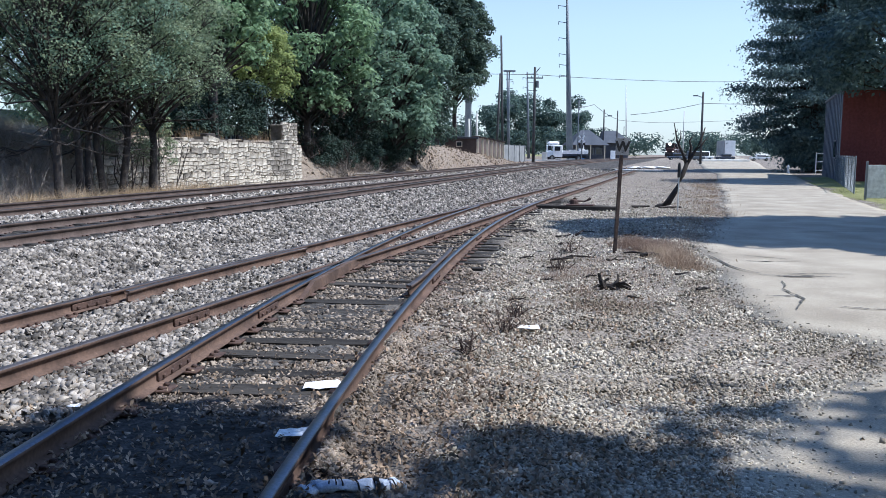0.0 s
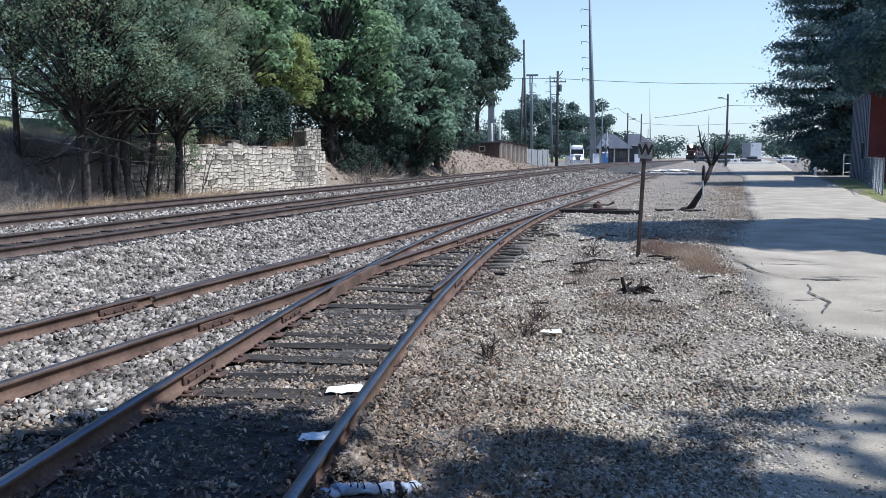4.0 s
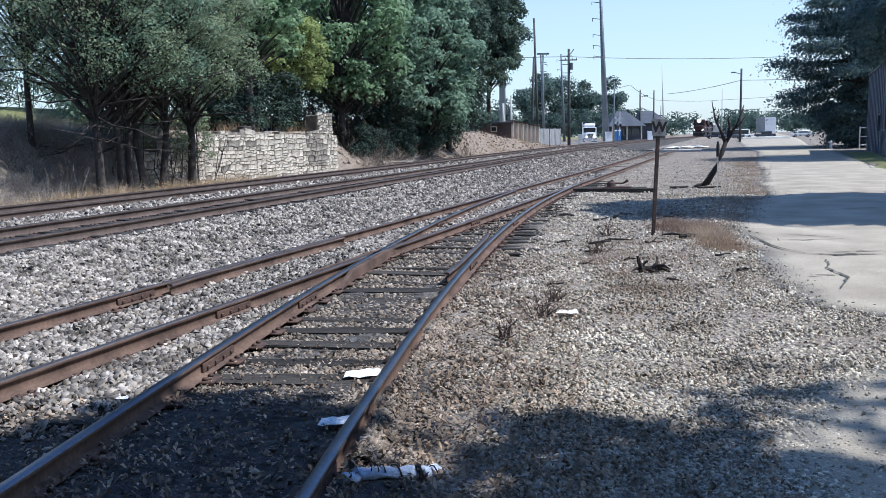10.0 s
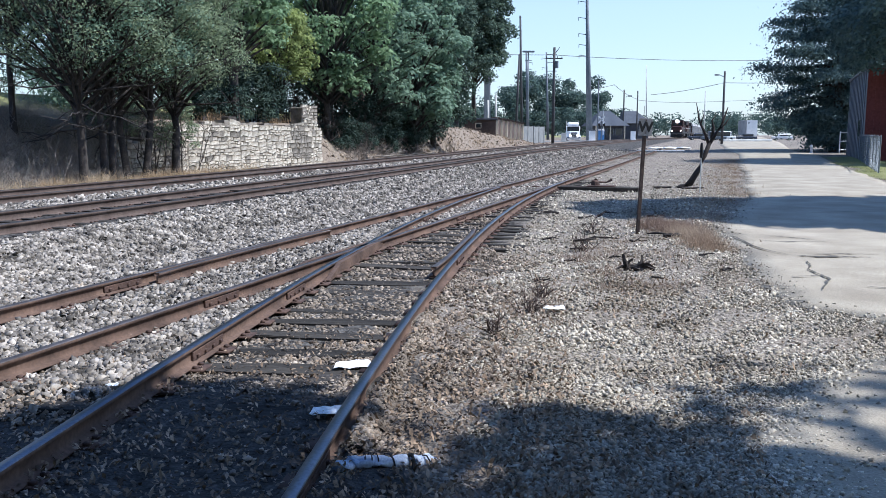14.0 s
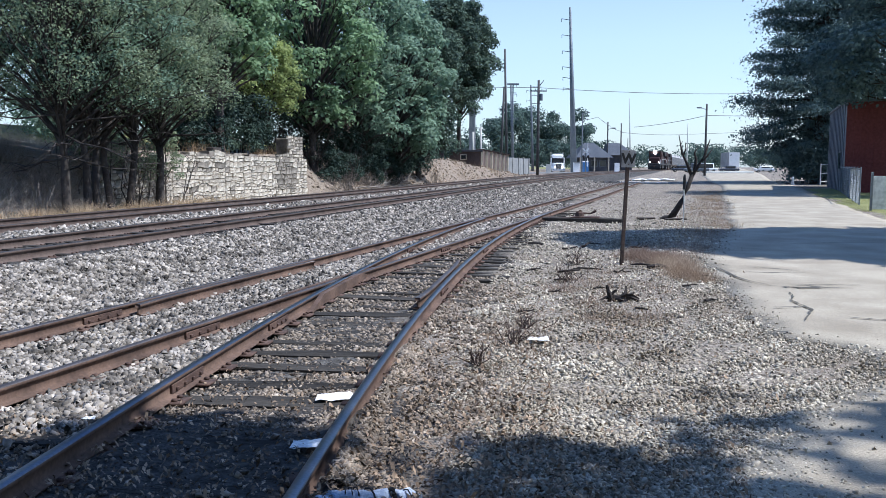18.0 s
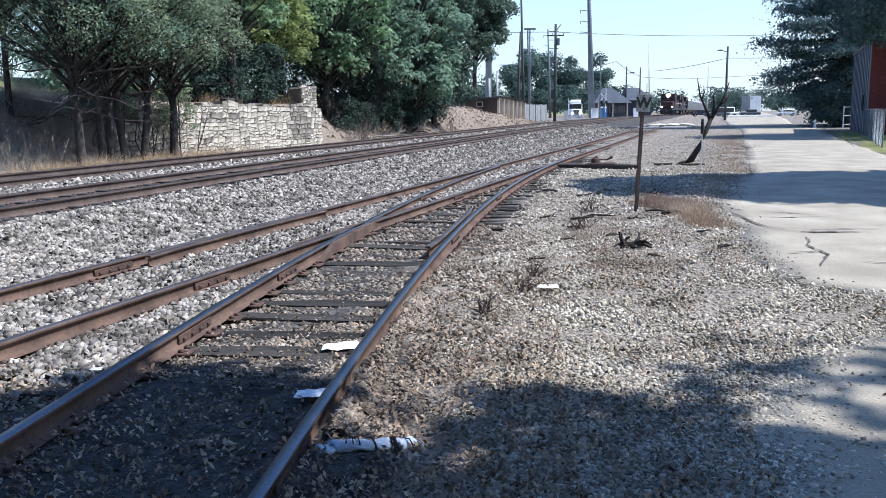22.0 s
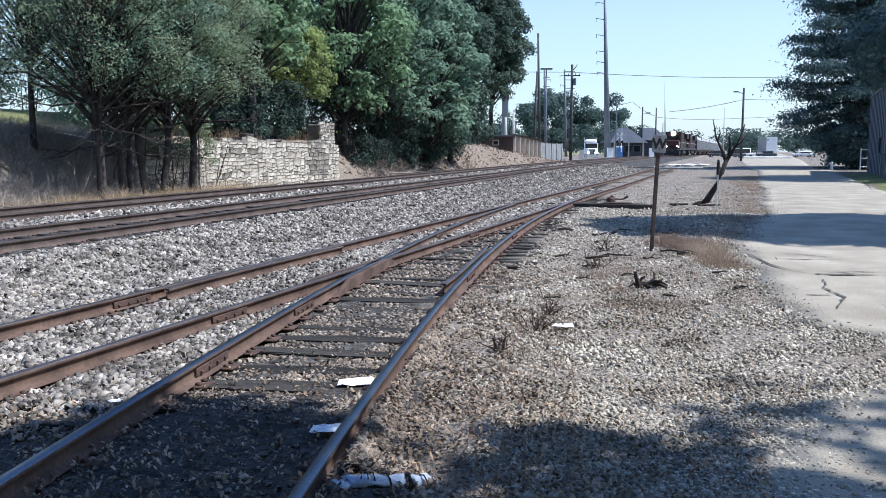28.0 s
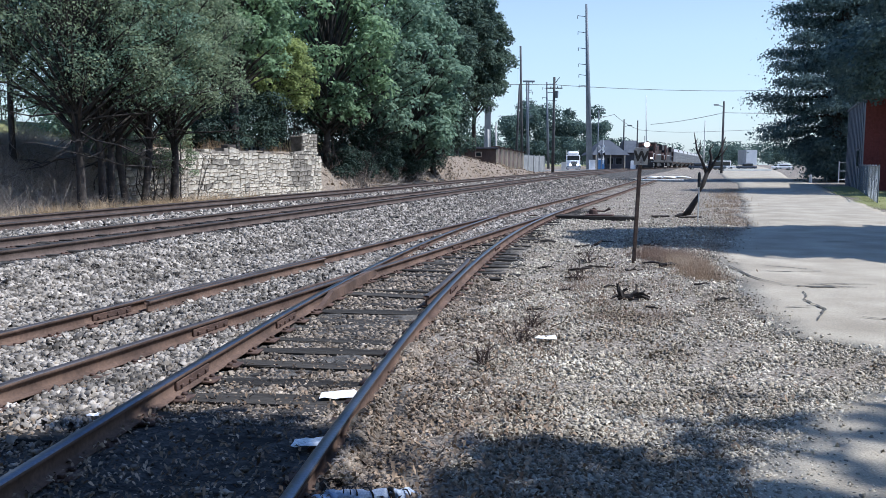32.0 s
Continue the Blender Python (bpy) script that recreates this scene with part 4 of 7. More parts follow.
def right_trees():
    bough_tree(37.7, 84, 28, 7.1, 401, "huge dark tree with layered drooping boughs beside the road")
    tree("tree", 46.0, 88, 24, 9, 2.0, 402, LEAF_BOUGH, 30000, 0.24, "huge dark tree with layered boughs behind the red building", trunk_r=0.5, lobes=44, shape=0.3, flat=0.7)
    tree("tree", 33.5, 56, 18, 8.6, 5.9, 403, LEAF_BOUGH, 44000, 0.18, "dark spreading tree over the red building", trunk_r=0.45, lobes=44, flat=0.7)
    # trees that stand beside the road and throw their shade over it
    tree("tree", 13.3, 1.3, 16.5, 5.4, 8.0, 411, LEAF_DARK, 2600, 0.26, "broad shade tree at the roadside", trunk_r=0.35, lobes=22)
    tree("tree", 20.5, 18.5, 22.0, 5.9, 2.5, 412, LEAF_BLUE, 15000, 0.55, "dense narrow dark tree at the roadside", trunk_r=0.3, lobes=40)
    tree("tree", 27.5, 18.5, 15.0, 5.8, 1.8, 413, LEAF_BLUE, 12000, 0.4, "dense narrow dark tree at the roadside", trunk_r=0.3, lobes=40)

    tree("tree", 9.35, 1.15, 15.0, 3.1, 9.5, 415, LEAF_DARK, 8000, 0.26, "tall narrow shade tree at the roadside", trunk_r=0.25, lobes=24)
    tree("tree", 6.3, 2.02, 15.0, 2.8, 9.5, 414, LEAF_DARK, 6000, 0.26, "tall leaning shade tree at the roadside", trunk_r=0.25, lobes=24, lean=(-4.6, 0.4))
    # added trees behind the camera, never in view: they dim the foreground's sky light
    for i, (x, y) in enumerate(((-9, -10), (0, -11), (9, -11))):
        tree("tree", x, y, 18, 7.0, 3.0, 420 + i, LEAF_DARK, 9000, 0.5, "unseen tree added behind the camera to block sky light", trunk_r=0.35)
    for i, (x, y) in enumerate(((41.5, 88), (44.5, 86), (47.5, 84), (50, 80), (44, 92), (41, 93))):
        tree("bush", x, y, 6.8, 3.0, 0.2, 430 + i, LEAF_BOUGH, 7500, 0.24, "dense dark bush under the big tree", trunk_r=0.08, trunks=3, lobes=16, category="bush")


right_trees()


# ---- more materials ----
STEEL_GREY = mat("galvanised_grey_steel", (0.1, 0.12, 0.14), (0.17, 0.19, 0.21), rough=0.6, metal=0.3, scale=0.5, fine=10, bump=0.05)
CONCRETE_POLE = mat("pale_concrete", (0.45, 0.45, 0.43), (0.6, 0.6, 0.57), rough=0.9, scale=1)
POLE_WOOD = mat("grey_brown_pole_wood", (0.05, 0.05, 0.053), (0.1, 0.098, 0.1), rough=0.95, scale=1, fine=14)
WIRE = mat("dark_cable", (0.05, 0.05, 0.055), (0.08, 0.08, 0.085), rough=0.7, bump=0)
ROOF_GREY = mat("grey_shingle_roof", (0.058, 0.067, 0.082), (0.098, 0.107, 0.122), rough=0.9, scale=0.4, fine=5)
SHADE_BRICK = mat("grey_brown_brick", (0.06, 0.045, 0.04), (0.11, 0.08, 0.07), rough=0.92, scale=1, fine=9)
DEPOT_WALL = mat("dark_slate_depot_wall", (0.045, 0.05, 0.062), (0.09, 0.095, 0.11), rough=0.8, scale=0.6, fine=6)
RED_PAINT = mat("dark_red_painted_metal", (0.14, 0.035, 0.036), (0.19, 0.048, 0.046), rough=0.7, scale=0.6, fine=6, bump=0.1)
CREAM = mat("cream_trim_paint", (0.55, 0.48, 0.36), (0.66, 0.58, 0.46), rough=0.8, scale=1.5)
BLUE_GREY = mat("blue_grey_metal_cladding", (0.115, 0.132, 0.162), (0.16, 0.182, 0.217), rough=0.65, scale=0.5, fine=6, bump=0.1)
GREY_BLOCK = mat("grey_concrete_block", (0.17, 0.18, 0.185), (0.26, 0.265, 0.26), rough=0.95, scale=0.8, fine=8)
GLASS_DARK = mat("dark_window_glass", (0.015, 0.018, 0.022), (0.03, 0.035, 0.04), rough=0.08, spec=0.6, bump=0)
WHITE_PAINT = mat("white_vehicle_paint", (0.7, 0.71, 0.72), (0.8, 0.8, 0.8), rough=0.35, scale=1, bump=0, spec=0.5)
BLUE_PAINT = mat("dark_blue_vehicle_paint", (0.02, 0.03, 0.055), (0.035, 0.05, 0.08), rough=0.4, bump=0, spec=0.5)
BRIGHT_BLUE = mat("blue_plastic", (0.045, 0.13, 0.3), (0.06, 0.17, 0.36), rough=0.5, bump=0)
BRUSH = mat("dry_grey_tan_stems", (0.25, 0.22, 0.19), (0.42, 0.38, 0.33), rough=0.95, scale=3, bump=0)
WHITE_METAL = mat("off_white_ribbed_metal", (0.62, 0.63, 0.63), (0.74, 0.74, 0.73), rough=0.6, scale=0.6, fine=6, bump=0.05)
SOIL_CLOD = mat("grey_brown_soil", (0.12, 0.093, 0.07), (0.31, 0.248, 0.19), rough=0.95, scale=3, fine=20, bump=0.4, island=0.4)
RUBBER = mat("black_rubber", (0.015, 0.015, 0.015), (0.03, 0.03, 0.03), rough=0.9)
CHROME = mat("bright_chrome", (0.5, 0.5, 0.5), (0.65, 0.65, 0.65), rough=0.25, metal=0.9, bump=0)
LOCO_ORANGE = mat("dirty_orange_red_loco_paint", (0.032, 0.014, 0.012), (0.055, 0.022, 0.018), rough=0.6, scale=0.7, fine=8, bump=0.05)
# the bluish tint puts the haze of distance into the leaf colour
LEAF_FAR = leaf_mat("haze_tinted_far_leaves", (0.055, 0.092, 0.088), (0.125, 0.18, 0.145), trans=0.35)
LOCO_BLACK = mat("sooty_black_loco_paint", (0.02, 0.02, 0.022), (0.05, 0.047, 0.045), rough=0.7, scale=0.8, fine=8, bump=0.05)
HOPPER_GREY = mat("dusty_light_grey_car_paint", (0.32, 0.32, 0.315), (0.45, 0.45, 0.44), rough=0.75, scale=0.5, fine=5, bump=0.05)
HEADLIGHT = glow("lit_headlight", (1.0, 0.93, 0.8), 22.0)
DITCH_LIGHT = glow("lit_ditch_light", (1.0, 0.95, 0.88), 7.0)
LAMP_ON = glow("lit_truck_headlight", (1.0, 0.97, 0.9), 2.0)
CHAIN = mat("galvanised_chain_link", (0.16, 0.185, 0.21), (0.24, 0.265, 0.29), rough=0.6, metal=0.4, bump=0)
CHAR = mat("charred_wood", (0.02, 0.018, 0.016), (0.06, 0.05, 0.045), rough=1.0, scale=6, fine=30, bump=0.6)
PALE_STREET = mat("pale_concrete_street", (0.45, 0.44, 0.42), (0.58, 0.57, 0.55), rough=0.9, scale=0.3, fine=6, bump=0.1)


# ---- loose stones, leaf litter and weeds ----
CUBE = np.array([[-1, -1, -1], [1, -1, -1], [1, 1, -1], [-1, 1, -1], [-1, -1, 1], [1, -1, 1], [1, 1, 1], [-1, 1, 1]], float) * 0.5
CUBE_F = np.array([[4, 5, 6, 7], [0, 1, 5, 4], [1, 2, 6, 5], [2, 3, 7, 6], [3, 0, 4, 7]])


def rocks(P, size, rng, flat=1.0):
    """Angular broken stones, each a jittered and turned block."""
    n = len(P)
    V = np.repeat(CUBE[None], n, 0) + rng.uniform(-0.29, 0.29, (n, 8, 3))
    V *= (size[:, None] * rng.uniform(0.65, 1.2, (n, 3)))[:, None, :]
    V[:, :, 2] *= flat
    a = rng.normal(0, 1, (n, 4))
    a[:, 1:3] *= 0.4 * flat
    a /= np.linalg.norm(a, axis=1)[:, None]
    w, x, y, z = a.T
    R = np.stack([1 - 2 * (y * y + z * z), 2 * (x * y - z * w), 2 * (x * z + y * w), 2 * (x * y + z * w), 1 - 2 * (x * x + z * z), 2 * (y * z - x * w),
                  2 * (x * z - y * w), 2 * (y * z + x * w), 1 - 2 * (x * x + y * y)], -1).reshape(n, 3, 3)
    V = np.einsum("nij,nkj->nki", R, V) + P[:, None, :]
    F = (np.arange(n)[:, None, None] * 8 + CUBE_F[None]).reshape(-1, 4)
    return V.reshape(-1, 3), F


def scatter(n, y0, y1, lo, hi, rng, power=2.0):
    """Places between two lines, thinning with distance."""
    u = rng.uniform(0, 1, n)
    e = 1 - power
    y = (y0 ** e + u * (y1 ** e - y0 ** e)) ** (1 / e)
    x = lo(y) + (hi(y) - lo(y)) * rng.uniform(0, 1, n)
    return x, y


def rail_line(xf, o):
    return lambda y: xf(y) + o * 1.03


def loose_stones():
    rng = np.random.default_rng(21)
    # shoulder of the main line and the strip between the mains
    Vs, Fs, k = [], [], 0
    for n, y0, y1, lo, hi, s0, dz in (
            (58000, 8.0, 90.0, lambda y: main_x(y) + 1.28, rail_line(siding_x, -0.86), 0.0345, 0.0),
            (11000, 13.0, 90.0, lambda y: main_x(y) - MAIN_GAP + 0.95, lambda y: main_x(y) - 0.95, 0.044, 0.0),
            (18000, 5.0, 34.0, rail_line(siding_x, -0.64), rail_line(siding_x, 0.66), 0.031, 0.018),
            (12000, 4.2, 12.0, rail_line(siding_x, 0.84), rail_line(turnout_x, -0.84), 0.03, 0.014),
            (6000, 14.0, 40.0, rail_line(siding_x, -0.6), rail_line(siding_x, 0.6), 0.04, 0.012)):
        x, y = scatter(n, y0, y1, lo, hi, rng)
        ok = (x / y > -0.72) & (hi(y) > lo(y)) & (y > 5.7 + rng.normal(0, 0.25, n))
        x, y = x[ok], y[ok]
        size = s0 * np.clip(rng.lognormal(0, 0.28, len(x)), 0.5, 1.6) * (1 + 0.018 * np.maximum(0, y - 10))
        z = land(x, y) + dz + size * rng.uniform(-0.2, 0.55, len(x))
        V, F = rocks(np.stack([x, y, z], -1), size, rng)
        Vs.append(V)
        Fs.append(F + k)
        k += len(V)
    ob = new("ballast_stones", np_mesh("ballast_stones", np.concatenate(Vs), np.concatenate(Fs), [STONE_GREY]))
    tagged(ob, "broken grey ballast stones heaped between the tracks", "ballast", kind="stuff")
    # brown chips between the ties of the turnout and beside the siding, then gravel out to the road
    edge = lambda y: np.interp(y, ROAD_Y, ROAD_L)
    for name, material, label, rows in (
            ("brown_gravel", STONE_BROWN, "fine brown gravel chips between the turnout ties", (
                (24000, 5.6, 26.0, rail_line(turnout_x, -0.66), rail_line(turnout_x, 0.66), 0.017, -0.011),
                (2500, 3.0, 5.6, rail_line(siding_x, -0.6), rail_line(turnout_x, 0.66), 0.016, 0.0),
                (6000, 5.0, 10.0, rail_line(siding_x, -2.2), rail_line(turnout_x, -0.84), 0.022, 0.012),
                (17000, 4.4, 14.0, rail_line(turnout_x, 0.84), lambda y: turnout_x(y) + 1.5 + 0.4 * np.sin(2.3 * y), 0.0155, 0.004))),
            ("gravel_stones", STONE_TAN, "pale mixed gravel strewn beside and between the rails", (
                (78000, 3.0, 29.0, lambda y: turnout_x(y) + 0.93 + 0.35 * smooth(8.6, 10.5, y) * smooth(24, 18, y) + 0.35 * smooth(9.2, 7.5, y) * (1 + 0.3 * np.sin(5 * y)) + 0.3 * smooth(6.0, 5.2, y), lambda y: edge(y) + 0.25, 0.0148, 0.0),
                (9000, 4.0, 22.0, lambda y: edge(y) - 0.5, lambda y: edge(y) + 0.75 * rng.uniform(0, 1, len(y)) ** 1.6, 0.0105, 0.016),
                (9000, 18.0, 70.0, lambda y: siding_x(y) + 1.3, lambda y: edge(y) - 0.4, 0.014, 0.0),
                (1200, 3.2, 9.0, lambda y: edge(y) + 0.1, lambda y: edge(y) + 2.4, 0.014, 0.02)))):
        Vs, Fs, k = [], [], 0
        for n, y0, y1, lo, hi, s0, dz in rows:
            x, y = scatter(n, y0, y1, lo, hi, rng, 2.3)
            ok = (np.abs(x / y) < 0.7) & (hi(y) > lo(y)) & (y < y1 - 0.2 * (y1 - 6) * np.abs(rng.normal(0, 0.7, n)))
            x, y = x[ok], y[ok]
            size = s0 * np.clip(rng.lognormal(0, 0.35, len(x)), 0.45, 1.8) * (1 + 0.06 * np.clip(y - 6, 0, 16)) * 1.15
            z = land(x, y) + dz + size * rng.uniform(-0.25, 0.55, len(x))
            V, F = rocks(np.stack([x, y, z], -1), size, rng, 0.62)
            Vs.append(V)
            Fs.append(F + k)
            k += len(V)
        ob = new(name, np_mesh(name, np.concatenate(Vs), np.concatenate(Fs), [material]))
        tagged(ob, label, "gravel", kind="stuff")

    # clods of soil on the cut bank
    y = rng.uniform(50, 118, 3500)
    x = main_x(y) - rng.uniform(7.8, 12.0, 3500)
    size = 0.065 * np.clip(rng.lognormal(0, 0.6, 3500), 0.3, 3.0)
    V, F = rocks(np.stack([x, y, land(x, y) + size * 0.1], -1), size, rng)
    ob = new("soil_clods", np_mesh("soil_clods", V, F, [SOIL_CLOD]))
    tagged(ob, "brown clods of soil on the cut bank", "soil", kind="stuff")


loose_stones()


def litter():
    """Dry fallen leaves, thickest beside the near rail and under the roadside tree."""
    rng = np.random.default_rng(31)
    P = []
    for n, y0, y1, lo, hi, c in ((3000, 3.0, 7.5, rail_line(turnout_x, -0.7), rail_line(turnout_x, 0.66), 0), (9000, 3.0, 13.0, rail_line(turnout_x, 0.82), rail_line(turnout_x, 2.1), 0),
                                 (2500, 3.0, 17.0, rail_line(turnout_x, 2.0), lambda y: np.interp(y, ROAD_Y, ROAD_L), 0), (5000, 3.0, 6.8, rail_line(siding_x, -0.6), rail_line(turnout_x, -0.84), 0), (1700, 8.5, 17.0, lambda y: 0.1 * y + 0.6, lambda y: 0.29 * y - 0.1, 0.45)):
        x, y = scatter(n, y0, y1, lo, hi, rng, 2.5)
        x, y = x + rng.normal(0, 1, n) * c, y + rng.normal(0, 2, n) * c
        P.append(np.stack([x, y, land(x, y) + 0.03 + rng.uniform(-0.01, 0.02, n)], -1))
    P = np.concatenate(P)
    n = len(P)
    a = rng.uniform(0, 2 * np.pi, n)
    s = rng.uniform(0.008, 0.022, n)
    t = rng.normal(0, 0.6, (n, 2))
    u = np.stack([np.cos(a), np.sin(a), t[:, 0]], -1) * s[:, None]
    v = np.stack([-np.sin(a), np.cos(a), t[:, 1]], -1) * (s * 0.55)[:, None]
    up = np.array([0, 0, 1.0]) * (s * 0.3)[:, None]
    V = np.stack([P - u, P - v + up, P + u, P + v + up], 1).reshape(-1, 3)
    ob = new("fallen_leaves", np_mesh("fallen_leaves", V, np.arange(4 * n).reshape(n, 4), [LITTER]))
    tagged(ob, "dry brown fallen leaves scattered over the gravel", "leaves", kind="stuff")


litter()


def blades(name, spots, material, label, seed, category="grass", lean=0.3):
    """Upright thin blades; spots: rows of x, y, spread, count, height."""
    rng = np.random.default_rng(seed)
    P, H = [], []
    for x, y, sp, n, h in spots:
        q = rng.normal(0, sp, (n, 2)) + (x, y)
        P.append(np.stack([q[:, 0], q[:, 1], land(q[:, 0], q[:, 1]) - 0.02], -1))
        H.append(h * rng.uniform(0.4, 1.2, n))
    P, H = np.concatenate(P), np.concatenate(H)
    n = len(P)
    a = rng.uniform(0, np.pi, n)
    w = np.stack([np.cos(a), np.sin(a), 0 * a], -1) * (0.002 + 0.006 * H)[:, None]
    b = rng.normal(0, lean, (n, 3)) * H[:, None]
    b[:, 2] = H
    V = np.stack([P - w, P + w, P + b * 0.6 + w * 0.7 + [0, 0, 0], P + b], 1).reshape(-1, 3)
    ob = new(name, np_mesh(name, V, np.arange(4 * n).reshape(n, 4), [material]))
    return tagged(ob, label, category, kind="stuff")


_r = random.Random(77)
_bed = [(3.78, 16.4), (3.95, 15.9), (4.06, 15.3), (4.12, 14.6), (4.08, 13.8), (3.85, 13.0)]
for _lo, _hi, _m, _lab in ((0.0, 3.2, RED_WEED, "dense tan-pink dry grass beside the sign"), (2.6, 4.999, TAN_GRASS, "pale straw-coloured dry grass beside the sign")):
    _g = []
    for i in range(58):
        _u = _lo + (_hi - _lo) * _r.random()
        (_x0, _y0), (_x1, _y1) = _bed[int(_u)], _bed[int(_u) + 1]
        _f = _u - int(_u)
        _g.append((_x0 + (_x1 - _x0) * _f + _r.gauss(0, 0.1), _y0 + (_y1 - _y0) * _f + _r.gauss(0, 0.3), _r.uniform(0.06, 0.15), 160, _r.uniform(0.12, 0.27) * (1 - 0.06 * _u)))
    blades("dry_grass", _g, _m, _lab, 51 + int(_lo), lean=0.5)
blades("dry_weeds", [(_r.uniform(1.7, 3.9), _r.uniform(9.3, 14.5), _r.uniform(0.1, 0.35), 110, _r.uniform(0.06, 0.16)) for i in range(34)], RED_WEED, "reddish dry weeds in the gravel", 52)
blades("dry_weeds", [(_r.uniform(0.5, 1.2), _r.uniform(7.6, 10.5), 0.12, 30, 0.13) for i in range(9)], RED_WEED, "reddish dry weeds in the gravel", 57)
blades("dry_weeds", [((lambda q: (float(np.interp(q, ROAD_Y, ROAD_L)) - abs(_r.gauss(0, 0.8)), q))(_r.uniform(20, 60)) + (0.4, 60, 0.2)) for i in range(60)], DRY_GRASS, "sparse dry weeds beside the road", 58)
_g = []
for i in range(120):
    _y = 16 + 44 * _r.random() ** 1.3
    _g.append((float(np.interp(_y, ROAD_Y, ROAD_L)) - 0.1 - abs(_r.gauss(0, 0.55)), _y, _r.uniform(0.15, 0.4), 90, _r.uniform(0.06, 0.16)))
blades("dry_weeds", _g, RED_WEED, "low brown weeds along the road edge", 59)
_g = []
for i in range(130):
    _y = _r.uniform(20, 37)
    _h = 0.24 + 0.36 * _r.random() ** 2
    _g.append((float(main_x(_y)) - 6.7 - 1.5 * _r.random() ** 1.5, _y, _r.uniform(0.12, 0.3), 230, _h))
blades("dry_grass", _g, STRAW, "clumps of pale straw grass at the foot of the bank", 63, lean=0.6)
# added pale weeds: their colour stands in for light on the bank
_g = []
for i in range(260):
    _y = _r.uniform(19, 34)
    _g.append((float(main_x(_y)) - _r.uniform(8.0, 15.0), _y, _r.uniform(0.2, 0.5), 90, _r.uniform(0.2, 0.6)))
blades("bank_weeds", _g, BANK_WEED, "pale grey-green weeds added to lighten the shaded bank", 64, category="weeds", lean=0.6)
_g = []
for i in range(40):
    _y = _r.uniform(50, 112)
    _g.append((float(main_x(_y)) - 8.2 - _r.uniform(0, 3.0), _y, 0.6, 90, 0.5))
for i in range(16):
    _y = _r.uniform(34, 47)
    _g.append((float(main_x(_y)) - 9.85, _y, 0.25, 80, 0.5))
blades("dry_grass", _g, DRY_GRASS, "tall dry tan grass along the foot of the bank", 53)
_g = []
for i in range(150):
    _y = 22 + 50 * _r.random() ** 1.4
    _g.append((float(np.interp(_y, ROAD_Y, ROAD_R)) + 0.15 + abs(_r.gauss(0, 1.0)), _y, 0.3, 60, 0.09))
blades("green_grass", _g, GREEN_GRASS, "short green grass verge along the fence", 54)


def twig_bush(x, y, h, seed, label, material=None, n=16, spread=0.5):
    """Crooked bare stems with side twigs."""
    th = thing("twig_shrub", x, y, land1(x, y) - 0.02, label, "shrub")
    rnd = random.Random(seed)
    bm = bmesh.new()
    w = max(1.0, h)
    for i in range(n):
        a = rnd.uniform(0, 6.28)
        q = rnd.uniform(0.0, spread)
        p = Vector((rnd.gauss(0, 0.25), rnd.gauss(0, 0.25), 0)) * spread
        d = Vector((math.cos(a) * q, math.sin(a) * q, h * rnd.uniform(0.45, 1.0))) / 3
        pts = [p]
        for k in range(3):
            p = p + d + Vector((rnd.gauss(0, 0.12), rnd.gauss(0, 0.12), rnd.gauss(0, 0.05))) * h
            pts.append(p)
        add_tube(bm, pts, [0.008 * w, 0.006 * w, 0.004 * w, 0.0015 * w], 4, cap=False)
        for k in (1, 2, 2):
            e = pts[k] + Vector((rnd.uniform(-1, 1), rnd.uniform(-1, 1), rnd.uniform(-0.1, 0.9))) * h * 0.3
            add_tube(bm, [pts[k], (pts[k] + e) / 2 + Vector((0, 0, 0.03 * h)), e], [0.004 * w, 0.003 * w, 0.001 * w], 3, cap=False)
    part("bare_stem", bm, material or WOOD_POST, th)


for _i in range(26):
    _y = _r.uniform(22, 33) if _i < 14 else _r.uniform(51, 74)
    twig_bush(float(main_x(_y)) - _r.uniform(7.6, 10.5), _y, _r.uniform(0.8, 1.9), 600 + _i, "tangled bare grey brush on the shaded bank", BARK_PALE, 26, 0.9)
for _i in range(34):
    _y = _r.uniform(52, 77)
    twig_bush(float(main_x(_y)) - _r.uniform(9.0, 12.5), _y, _r.uniform(2.2, 4.5), 700 + _i, "tall tangle of bare dark branches on the bank", BARK, 20, 1.5)
for _i in range(50):
    _y = _r.uniform(20, 33)
    twig_bush(float(main_x(_y)) - _r.uniform(8.0, 12), _y, _r.uniform(0.5, 1.1), 760 + _i, "tangled bare grey brush on the shaded bank", BRUSH, 30, 1.0)
for _i in range(76):
    _y = _r.uniform(21, 30)
    _x = _y * _r.uniform(-0.68, -0.37)
    _x = min(_x, float(main_x(_y)) - 8.3)
    twig_bush(_x, _y, _r.uniform(0.4, 0.85), 830 + _i, "dense grey-tan leafless brush on the sunlit bank", BRUSH, 26, 1.1)
for _i, (_k, _y) in enumerate(((-0.3, 33), (-0.345, 31), (-0.36, 30))):
    twig_bush(_k * _y, _y, 2.6 + 0.3 * (_i % 3), 950 + _i, "bare dark saplings before the stone wall", BARK, 4, 0.7)
for _x, _y, _h, _s in ((2.02, 13.1, 0.36, 1), (0.75, 8.2, 0.26, 2), (0.98, 9.1, 0.24, 3), (2.6, 15.6, 0.4, 4), (0.36, 7.3, 0.22, 5)):
    twig_bush(_x, _y, _h, _s, "small leafless dark twig shrub in the gravel", spread=_h * 0.7)


